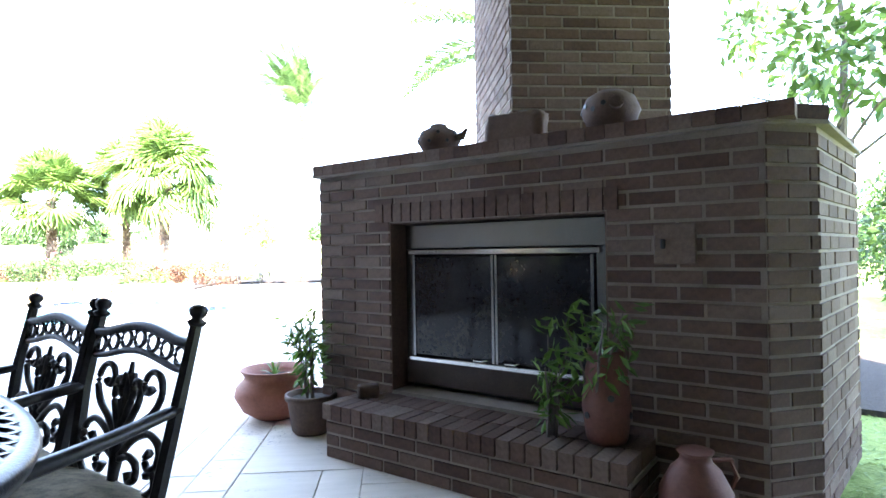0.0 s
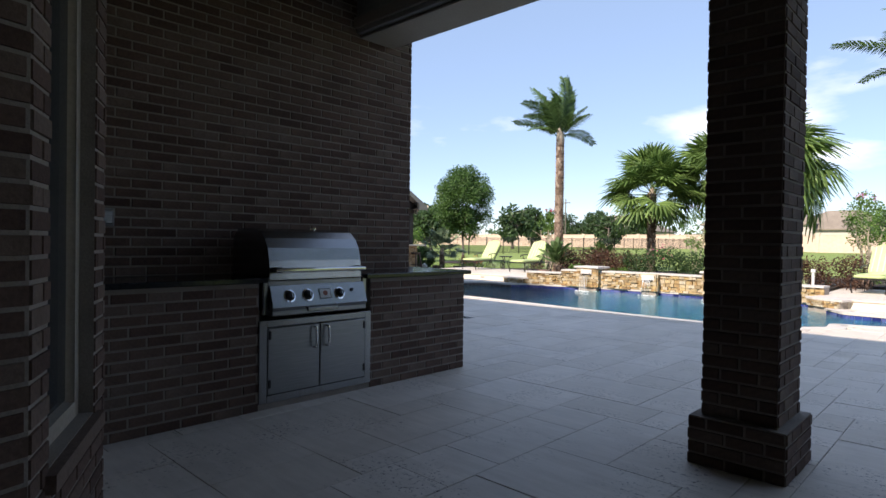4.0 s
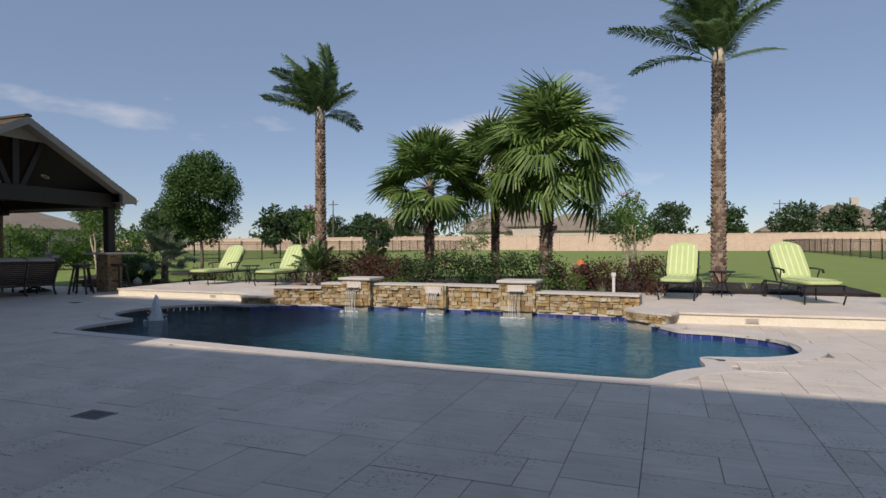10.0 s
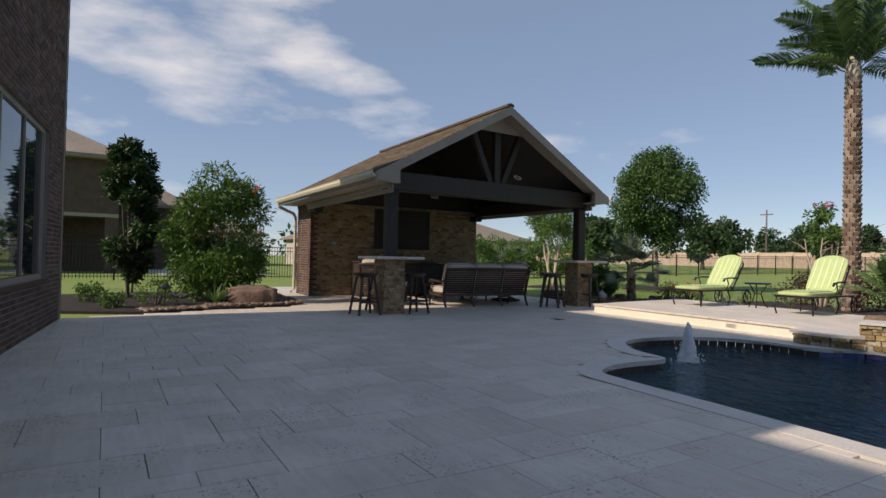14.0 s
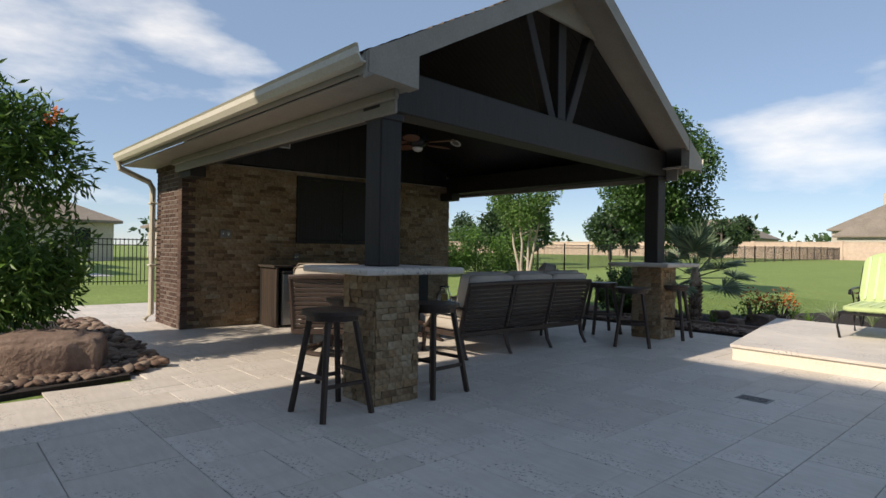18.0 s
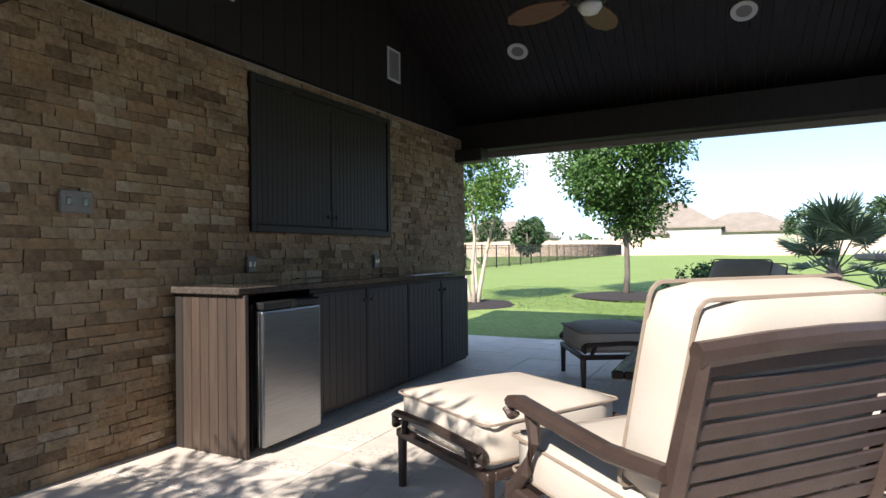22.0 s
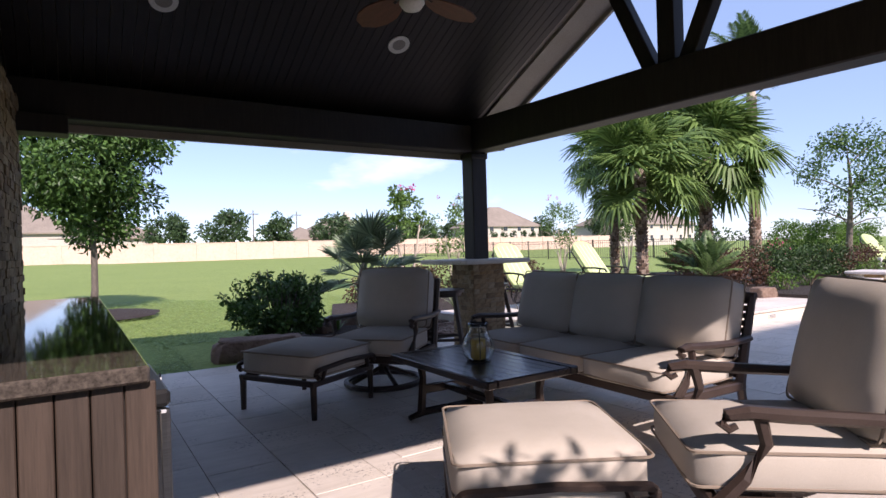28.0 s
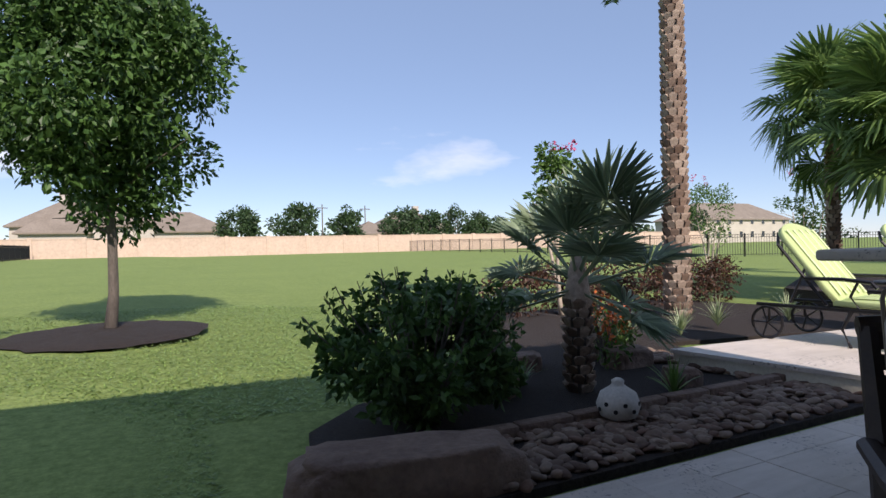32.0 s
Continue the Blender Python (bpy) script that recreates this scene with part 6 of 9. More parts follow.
for ye, s in ((EY0, -1), (EY1, 1)):
    z = roof_z(ye)
    box("fascia", RX0, min(ye, ye + s * 0.03), z - 0.17, RX1, max(ye, ye + s * 0.03), z - 0.02, M_TRIM, rf)
    box("soffit", RX0, min(ye, ye - s * 0.48), z - 0.19, RX1, max(ye, ye - s * 0.48), z - 0.172, M_TRIM, rf)
    # boxed return that closes the eave at the gable, and the stepped frieze along the outer beam
    bm = bmesh.new()
    yi = ye - s * 0.44
    pts = [(ye + s * 0.04, z - 0.19), (ye + s * 0.04, z - 0.03), (yi, roof_z(yi) - 0.03), (yi, z - 0.215)]
    fa, fb = [bm.verts.new((PX + 0.40, y, q)) for y, q in pts], [bm.verts.new((RX1 + 0.042, y, q)) for y, q in pts]
    bm.faces.new(fa[::-1]), bm.faces.new(fb)
    for i in range(4):
        bm.faces.new((fa[i], fa[(i + 1) % 4], fb[(i + 1) % 4], fb[i]))
    part("eave_return", bm, M_TRIM, rf, "boxed taupe eave return")
    yo = 10.098 if s < 0 else 15.542
    box("frieze_board", WX - 0.06, min(yo, yo + s * 0.035), z - 0.36, PX + 0.30, max(yo, yo + s * 0.035), z - 0.192, M_TRIM, rf, "taupe frieze board on the outer beam")
    box("frieze_mould", WX - 0.06, min(yo + s * 0.037, yo + s * 0.085), z - 0.262, PX + 0.36, max(yo + s * 0.037, yo + s * 0.085), z - 0.192, M_TRIM, rf)
    g = thing("gutter", Matrix(), "cream painted roof gutter along the eave", "gutter", "pavilion gutters", kind="structure")
    ya, yb = min(ye + s * 0.034, ye + s * 0.14), max(ye + s * 0.034, ye + s * 0.14)
    bm = bmesh.new()
    prof = [(0.0, -0.13), (0.07, -0.13), (0.10, -0.08), (0.10, -0.03), (0.115, -0.01), (0.095, -0.012), (0.085, -0.07), (0.06, -0.115), (0.012, -0.115), (0.0, -0.02)]
    pa = [bm.verts.new((RX0, ye + s * (0.034 + d), z + q)) for d, q in prof]
    pb = [bm.verts.new((RX1 + 0.03, ye + s * (0.034 + d), z + q)) for d, q in prof]
    for i in range(len(prof)):
        j = (i + 1) % len(prof)
        bm.faces.new((pa[i], pb[i], pb[j], pa[j]))
    bm.faces.new(pa), bm.faces.new(pb[::-1])
    part("trough", bm, M_TRIM_W, g)
    skew_thing(g)
skew_thing(rf)
skew_thing(beams)
dz = roof_z(EY0) - 0.13
ds = thing("downspout", Matrix(), "cream metal downspout on the brick corner", "downspout", kind="structure")
part("pipe", sweep([(-25.50, EY0 - 0.07, dz), (-25.50, EY0 - 0.06, dz - 0.10), (-25.53, PY0 - 0.12, dz - 0.28), (-25.55, PY0 - 0.06, dz - 0.38), (-25.55, PY0 - 0.06, 0.12), (-25.55, PY0 - 0.16, 0.03)], 0.045, 8), M_TRIM_W, ds)
for z in (0.9, 1.9):
    box("strap", -25.62, PY0 - 0.115, z, -25.48, PY0 - 0.01, z + 0.03, M_TRIM_W, ds)

# vaulted ceiling of narrow dark boards, one mesh
bm = bmesh.new()
for y0, y1 in ((EY0 + 0.42, RY), (RY, EY1 - 0.34)):
    k = int((RX1 - 0.4 - WX) / 0.09)
    for i in range(k + 1):
        x0 = WX - 0.09 + 0.09 * i
        vs4 = []
        for dz_ in (0.115, 0.135):
            for x, y in ((x0 + 0.003, y0), (x0 + 0.087, y0), (x0 + 0.087, y1), (x0 + 0.003, y1)):
                vs4.append(bm.verts.new((x, y, roof_z(y) - dz_)))
        bm.faces.new(vs4[4:]), bm.faces.new(vs4[:4][::-1])
        for a in range(4):
            b = (a + 1) % 4
            bm.faces.new((vs4[a], vs4[b], vs4[4 + b], vs4[4 + a]))
cl = part("ceiling_pavilion", bm, M_CEIL)
skew_thing(cl)
tagged(cl, "vaulted ceiling of narrow dark brown boards", "ceiling", kind="structure")
# dark gable over the stone wall
gab = thing("wall_gable", Matrix(), "dark brown boarded gable above the stone wall", "wall", kind="structure")
for i in range(24):
    y0, y1 = PY0 + 0.218 * i + 0.003, min(PY1, PY0 + 0.218 * (i + 1) - 0.003)
    bm = bmesh.new()
    za, zb = roof_z(y0) - 0.14, roof_z(y1) - 0.14
    if min(za, zb) > 2.56:
        v = [bm.verts.new(p) for p in ((WX - 0.02, y0, 2.53), (WX - 0.02, y1, 2.53), (WX - 0.02, y1, zb), (WX - 0.02, y0, za), (WX - 0.06, y0, 2.53), (WX - 0.06, y1, 2.53), (WX - 0.06, y1, zb), (WX - 0.06, y0, za))]
        for f in ((0, 1, 2, 3), (7, 6, 5, 4), (0, 4, 5, 1), (1, 5, 6, 2), (2, 6, 7, 3), (3, 7, 4, 0)):
            bm.faces.new([v[q] for q in f])
        part("board", bm, M_CEIL, gab)
    else:
        bm.free()
box("store_ceiling", -25.5, PY0, 2.565, WX - 0.07, PY1, 2.6, M_CEIL, gab)

# speakers, lamps, fan
for y in (11.74, 13.92):
    sp = thing("wall_speaker", pose(WX - 0.018, y, 3.03), "flush square wall speaker with a pale frame and grey grille", "speaker", "wall speakers")
    part("frame", B((0, -0.115, -0.16, 0.02, -0.097, 0.16), (0, 0.097, -0.16, 0.02, 0.115, 0.16), (0, -0.097, -0.16, 0.02, 0.097, -0.142), (0, -0.097, 0.142, 0.02, 0.097, 0.16), bev=0.003), M_WHITE, sp)
    box("grille", 0, -0.096, -0.141, 0.014, 0.096, 0.141, M_GREYGRILL, sp)
for x in (-23.17, -21.11):
    for y in (10.94, 14.62):
        s = 1 if y > RY else -1
        lp = thing("recessed_light", Matrix.Translation((x, y, roof_z(y) - 0.137)) @ Matrix.Rotation(radians(-28.4 * s), 4, "X"), "round recessed ceiling light with a pale ring, switched off", "ceiling light", "recessed ceiling lights")
        part("ring", revolve([(0.065, -0.004), (0.105, -0.010), (0.108, 0.0), (0.065, 0.0)], 28), M_WHITE, lp)
        part("lens", revolve([(0.064, -0.006), (0.064, -0.002)], 24), M_GREYGRILL, lp)
fan = thing("ceiling_fan", pose(-22.03, RY, 2.78), "ceiling fan with five leaf-shaped reddish wooden blades at rest", "ceiling fan")
part("rod", sweep([(0, 0, 0.1), (0, 0, roof_z(RY) - 0.13 - 2.78)], 0.014, 8), M_BLACKM, fan)
part("motor", revolve([(0.05, 0.16), (0.11, 0.13), (0.13, 0.06), (0.12, 0.0), (0.06, -0.03)], 20), M_BLACKM, fan, smooth=True)
part("light_bowl", revolve([(0.075, -0.03), (0.08, -0.05), (0.055, -0.085), (0.005, -0.10)], 18), M_WHITE, fan, smooth=True)
for i in range(5):
    bl = bmesh.new()
    pr = [(0.16, 0.035), (0.26, 0.085), (0.38, 0.115), (0.50, 0.11), (0.60, 0.075), (0.66, 0.0)]
    pts = [(x, y) for x, y in pr] + [(x, -y) for x, y in reversed(pr[:-1])]
    lo, hi = [bl.verts.new((x, y, -0.004 + 0.22 * y * 0.6)) for x, y in pts], [bl.verts.new((x, y, 0.004 + 0.22 * y * 0.6)) for x, y in pts]
    bl.faces.new(hi), bl.faces.new(lo[::-1])
    for j in range(len(pts)):
        q = (j + 1) % len(pts)
        bl.faces.new((lo[j], lo[q], hi[q], hi[j]))
    b_ = part("blade", bl, M_FANWOOD, fan)
    b_.matrix_basis = pose(0, 0, 0.03, 0, 0, 72 * i + 20)
    a_ = part("blade_arm", sweep([(0.10, 0, 0.02), (0.2, 0, 0.005)], 0.018, 6), M_BLACKM, b_)

# television cabinet on the wall
tv = thing("wall_cabinet", pose(WX - 0.05, 12.87, 1.875, 0, 0, -2), "dark slatted double-door cabinet hung on the stone wall", "cabinet")
part("carcase", B((0.002, -0.87, -0.565, 0.05, 0.87, 0.565), bev=0.004), M_CABDARK, tv)
part("frame", B((0.05, -0.87, -0.565, 0.075, -0.82, 0.565), (0.05, 0.82, -0.565, 0.075, 0.87, 0.565), (0.05, -0.82, -0.565, 0.075, 0.82, -0.515), (0.05, -0.82, 0.515, 0.075, 0.82, 0.565), bev=0.003), M_CABDARK, tv)
for s in (-1, 1):
    d = thing_ = box("door", 0.05, min(s * 0.003, s * 0.815), -0.51, 0.06, max(s * 0.003, s * 0.815), 0.51, M_CABDARK, tv)
    for i in range(16):
        y = s * (0.012 + 0.05 * i)
        box("slat", 0.06, min(y, y + s * 0.048), -0.50, 0.064, max(y, y + s * 0.048), 0.50, M_CABDARK, d, bev=0.0015)
    part("door_knob", revolve([(0.012, 0), (0.018, 0.01), (0.012, 0.02)], 10), M_BLACKM, d).matrix_basis = pose(0.07, s * 0.05, -0.42, 0, 90, 0)

# bar cabinet, worktop and fridge
CX1, CY0, CY1 = -23.69, 11.36, 14.47
cab = thing("bar_cabinet", Matrix(), "dark grooved bar cabinet along the stone wall", "cabinet")
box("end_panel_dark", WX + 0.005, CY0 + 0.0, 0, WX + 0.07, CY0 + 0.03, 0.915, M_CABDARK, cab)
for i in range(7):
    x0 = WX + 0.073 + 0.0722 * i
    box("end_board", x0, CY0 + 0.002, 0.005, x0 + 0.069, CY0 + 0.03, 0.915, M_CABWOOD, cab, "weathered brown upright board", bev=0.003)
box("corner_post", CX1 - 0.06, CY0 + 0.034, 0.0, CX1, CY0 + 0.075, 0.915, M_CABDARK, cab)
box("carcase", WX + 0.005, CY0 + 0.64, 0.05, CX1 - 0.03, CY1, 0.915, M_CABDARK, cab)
box("back_panel", WX + 0.005, CY0 + 0.034, 0.05, WX + 0.03, CY0 + 0.638, 0.915, M_CABDARK, cab)
ys = np.linspace(CY0 + 0.64, CY1, 5)
for i in range(4):
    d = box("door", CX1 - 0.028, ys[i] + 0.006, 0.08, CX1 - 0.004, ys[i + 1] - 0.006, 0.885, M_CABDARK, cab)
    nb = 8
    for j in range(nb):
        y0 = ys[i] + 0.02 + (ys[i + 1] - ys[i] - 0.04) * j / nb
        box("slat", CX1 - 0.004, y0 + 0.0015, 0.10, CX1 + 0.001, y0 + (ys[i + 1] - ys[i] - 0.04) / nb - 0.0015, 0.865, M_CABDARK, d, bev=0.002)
    ky = ys[i + 1] - 0.05 if i % 2 == 0 else ys[i] + 0.05
    part("door_knob", revolve([(0.010, 0), (0.016, 0.01), (0.010, 0.02)], 10), M_BLACKM, d).matrix_basis = pose(CX1 + 0.004, ky, 0.80, 0, 90, 0)
wt = thing("granite_worktop", Matrix(), "polished dark brown speckled granite worktop on the bar cabinet", "countertop")
box("slab", WX + 0.004, CY0 - 0.03, 0.918, CX1 + 0.03, CY1 + 0.03, 0.96, M_GRANITE_B, wt, bev=0.006)
fr = thing("mini_fridge", pose(CX1 - 0.235, CY0 + 0.345, 0), "compact fridge with brushed steel door and black body", "fridge")
box("body", -0.22, -0.255, 0.03, 0.24, 0.255, 0.86, M_BLACKM, fr)
box("door", 0.245, -0.255, 0.045, 0.325, 0.255, 0.82, M_STEEL_D, fr, bev=0.012, seg=2)
box("door_edge", 0.245, -0.262, 0.045, 0.30, -0.256, 0.82, M_STEEL, fr)
box("top_trim", 0.242, -0.255, 0.824, 0.325, 0.255, 0.87, M_BLACKM, fr, bev=0.01)
part("badge", revolve([(0.025, 0), (0.025, 0.004)], 14), M_CHROME, fr).matrix_basis = pose(0.326, 0.0, 0.845, 0, 90, 0)
for s in (-1, 1):
    box("foot", 0.15, s * 0.2 - 0.02, 0, 0.19, s * 0.2 + 0.02, 0.03, M_BLACKM, fr)
for y, z in ((10.82, 1.43), (12.0, 1.08), (13.5, 1.08)):
    o_ = thing("wall_outlet", pose(WX - 0.085 + 0.035 * (y - 10.5), y, z), "grey metal outlet cover on the stone wall", "outlet", "wall outlets")
    w = 0.085 if z > 1.2 else 0.04
    box("cover", 0, -w, -0.06, 0.025, w, 0.06, M_GREYGRILL, o_)
    for q in (-0.5 * w, 0.5 * w):
        box("socket", 0.025, q - 0.013, -0.02, 0.029, q + 0.013, 0.02, M_STEEL, o_)

# bars at the posts
for by, gname in ((10.20, "south"), (15.42, "north")):
    bx = skew(PX, by)
    br = thing("stone_bar", Matrix(), "square split-stone pier with a pale travertine bar top", "bar counter", "stone bars", kind="structure")
    x0, x1, y0, y1 = bx - 0.215, bx + 0.225, by - 0.22, by + 0.21
    box("core", x0 + 0.01, y0 + 0.01, 0, x1 - 0.01, y1 - 0.01, 1.035, M_MORTAR, br, bev=0)
    st = []
    for p, q in (((x0, y0), (x1, y0)), ((x1, y0), (x1, y1)), ((x1, y1), (x0, y1)), ((x0, y1), (x0, y0))):
        st += stone_rows(p, q, 0.0, 1.03, r2, 0.010, 0.045, 0.062, 0.05, 0.15, 0.006, 0.0012)
    for c in st[:230]:
        o = [sum(v[k] for v in c) / 8 for k in range(3)]
        ob = raw("stone_block", [tuple(v[k] - o[k] for k in range(3)) for v in c], BOXF, M_STONE, br)
        ob.location = o
    if st[230:]:
        stones_mesh("stone_blocks", st[230:], M_STONE_J, br)
    box("bar_top", bx - 0.49, by - 0.47, 1.038, bx + 0.45, by + 0.53, 1.092, M_TRAV, br, "pale travertine slab with rounded edge", bev=0.022, seg=3)

# furniture
GR = "patio lounge set"
ch_a = club_chair(width=0.81, label="bronze swivel armchair with taupe cushions, back to the bar, sunlit", group="patio armchairs")
ch_a.matrix_basis = pose(-21.41, 11.0, 0, 0, 0, -131) @ Matrix.Diagonal((1, 1.06, 1.03, 1))
ch_b = copy_thing(ch_a, pose(-21.42, 14.53, 0, 0, 0, -50))
ch_b["label"] = "bronze swivel armchair with taupe cushions in the shade by the lawn"
ot_a = ottoman("bronze ottoman with a thick taupe cushion before the sunlit armchair", "ottomans")
ot_a.matrix_basis = pose(-22.2, 11.585, 0, 0, 0, 150)
ot_b = copy_thing(ot_a, pose(-22.22, 14.30, 0, 0, 0, 28))
ot_b["label"] = "bronze ottoman with a taupe cushion before the shaded armchair"
so = club_chair("sofa", 2.25, 3, False, "three-seat bronze patio sofa with taupe cushions and slatted back", GR)
so.matrix_basis = pose(-20.42, 13.0, 0, 0, 0, -92) @ Matrix.Diagonal((1, 1, 0.96, 1))
ct = coffee_table()
ct.matrix_basis = pose(-21.49, 12.96, 0, 0, 0, 90)
st0 = bar_stool("dark brown bar stool with round slatted seat by the south bar", "bar stools")
st0.matrix_basis = pose(-19.20, 9.65, 0, 0, 0, 3)
for i, (x, y, rz) in enumerate(((-19.21, 10.67, 5), (-19.97, 10.32, 24), (-19.43, 14.40, 30), (-19.42, 15.50, 10), (-20.36, 15.12, 55))):
    c = copy_thing(st0, pose(x, y, 0, 0, 0, rz))
    if y > 12:
        c["label"] = "dark brown bar stool with round slatted seat by the north bar"
hl = thing("candle_lantern", pose(-21.52, 12.90, 0.456), "glass hurricane vase with a yellow candle in a black wire holder", "candle holder")
gl = part("glass_vase", revolve([(0.07, 0.012), (0.10, 0.05), (0.112, 0.10), (0.10, 0.15), (0.07, 0.20), (0.058, 0.235), (0.072, 0.26), (0.066, 0.262), (0.054, 0.235), (0.066, 0.20), (0.096, 0.15), (0.108, 0.10), (0.096, 0.052), (0.066, 0.017)], 24), M_GLASS, hl, smooth=True)
gl.visible_shadow = False
part("candle", revolve([(0.048, 0.02), (0.05, 0.03), (0.05, 0.15), (0.04, 0.155)], 18), M_YCANDLE, hl, smooth=False)
part("base", revolve([(0.075, 0.0), (0.078, 0.008), (0.05, 0.012)], 18), M_BLACKM, hl)
for i in range(3):
    a = 2 * math.pi * i / 3
    part("wire", sweep([((r) * math.cos(a), r * math.sin(a), z) for r, z in ((0.075, 0.004), (0.105, 0.05), (0.119, 0.10), (0.106, 0.155), (0.076, 0.21), (0.08, 0.27))], 0.004, 5), M_BLACKM, hl)

# ==== plants ====
def leaf_part(name, count, place, size, material, parent, aspect=0.45, seed=1, droop=0.3):
    ob = raw(name, *grow(count, place, size, aspect, droop, seed), material, parent)
    ob["kind"] = "stuff" if parent is None else ""
    if parent is not None:
        del ob["kind"]
    return ob


def tree(name, x, y, z, h, crown_r, crown_z, label, leaves=5000, size=0.12, material=M_LEAF, trunk=0.1, seed=1, stems=1, bark=M_BARK, tall=1.2, group="", clumps=46, category="tree"):
    """Tapered trunk with limbs and a crown of leaf clumps."""
    rnd = random.Random(seed)
    ob = thing(name, pose(x, y, z), label, category, group)
    tips = []
    limbs = bmesh.new()
    for s in range(stems):
        a = 2 * math.pi * s / max(1, stems) + rnd.uniform(0, 0.5)
        lean = 0.0 if stems == 1 else 0.22
        base = Vector((math.cos(a) * trunk * (stems > 1) * 1.2, math.sin(a) * trunk * (stems > 1) * 1.2, -0.05))
        top = Vector((math.cos(a) * lean * h * 0.6, math.sin(a) * lean * h * 0.6, h * (0.75 if stems == 1 else 0.62)))
        pts = [base + (top - base) * f + Vector((rnd.uniform(-1, 1), rnd.uniform(-1, 1), 0)) * 0.035 * h * 0.3 * (0 < f < 1) for f in (0, 0.15, 0.35, 0.6, 0.8, 1)]
        part("trunk", sweep(pts, [trunk * q for q in (1.35, 1.0, 0.9, 0.7, 0.5, 0.25)], 8), bark, ob, smooth=True)
        for k in range(10 if stems == 1 else 4):
            f = rnd.uniform(0.35, 0.95)
            p = base + (top - base) * f
            a2 = rnd.uniform(0, 6.28)
            L = crown_r * rnd.uniform(0.55, 0.95)
            q = p + Vector((math.cos(a2) * L, math.sin(a2) * L, L * rnd.uniform(0.15, 0.7)))
            m = (p + q) / 2 + Vector((0, 0, 0.08 * L))
            sweep([p, m, q], [trunk * 0.32, trunk * 0.2, trunk * 0.06], 5, bm=limbs)
            tips.append(q)
    part("branching", limbs, bark, ob)
    blobs = []
    for i in range(clumps):
        v = Vector((rnd.gauss(0, 1), rnd.gauss(0, 1), rnd.gauss(0, 1))).normalized() * rnd.uniform(0.35, 1.0) ** 0.6
        taper = 1.0 - 0.28 * max(0, v.z)
        c = Vector((v.x * crown_r * 0.85 * taper, v.y * crown_r * 0.85 * taper, crown_z + v.z * crown_r * tall * 0.88))
        blobs.append((*c, crown_r * rnd.uniform(0.18, 0.33)))
    leaf_part("crown", leaves, clump_place(blobs), size, material, ob, 0.5, seed + 100)
    return ob


def shrub(name, x, y, z, rx, ry, h, label, leaves=1800, size=0.07, material=M_SHRUB, seed=1, group="", aspect=0.45, boxy=False, category="shrub", stems=True):
    rnd = random.Random(seed)
    ob = thing(name, pose(x, y, z), label, category, group)
    blobs = []
    n = 26 if not boxy else 40
    for i in range(n):
        if boxy:
            c = (rnd.uniform(-1, 1) * rx * 0.9, rnd.uniform(-1, 1) * ry * 0.85, rnd.uniform(0.12, 0.92) * h)
            r = min(rx, ry, h) * 0.36
        else:
            v = Vector((rnd.gauss(0, 1), rnd.gauss(0, 1), rnd.gauss(0, 1))).normalized()
            c = (v.x * rx * 0.72, v.y * ry * 0.72, h * 0.52 + v.z * h * 0.38)
            r = min(rx, ry, h / 2) * rnd.uniform(0.28, 0.46)
        blobs.append((*c, r))
    if stems:
        st = bmesh.new()
        for i in range(7):
            a = rnd.uniform(0, 6.28)
            sweep([(0.04 * math.cos(a), 0.04 * math.sin(a), -0.03), (rx * 0.3 * math.cos(a), ry * 0.3 * math.sin(a), h * 0.4), (rx * 0.5 * math.cos(a), ry * 0.5 * math.sin(a), h * 0.75)], [0.022, 0.014, 0.006], 5, bm=st)
        part("stem_clump", st, M_BARK, ob)
    leaf_part("foliage", leaves, clump_place(blobs), size, material, ob, aspect, seed + 7)
    return ob


def blades(name, x, y, z, n, L, w, label, material=M_BLADE, seed=1, group="", spread=0.9, category="plant", droop=1.0):
    """A rosette of strap leaves."""
    rnd = random.Random(seed)
    ob = thing(name, pose(x, y, z), label, category, group)
    vs, fs = [], []
    for i in range(n):
        a, t = rnd.uniform(0, 6.28), rnd.uniform(0.15, 1.0) * spread
        l = L * rnd.uniform(0.7, 1.1)
        d = Vector((math.cos(a), math.sin(a), 0))
        s = Vector((-math.sin(a), math.cos(a), 0))
        o = len(vs)
        for k in range(5):
            f = k / 4
            p = d * (l * f * math.sin(t * (0.6 + 0.5 * f))) + Vector((0, 0, l * (f * math.cos(t * 0.7) - droop * 0.45 * t * f * f)))
            ww = w * (1 - f * 0.9) * (0.6 + f if f < 0.4 else 1)
            vs += [p + s * ww / 2, p - s * ww / 2 + Vector((0, 0, 0.15 * ww))]
            if k:
                fs.append((o + 2 * k - 2, o + 2 * k, o + 2 * k + 1, o + 2 * k - 1))
    raw("leaf_rosette", vs, fs, material, ob)
    return ob


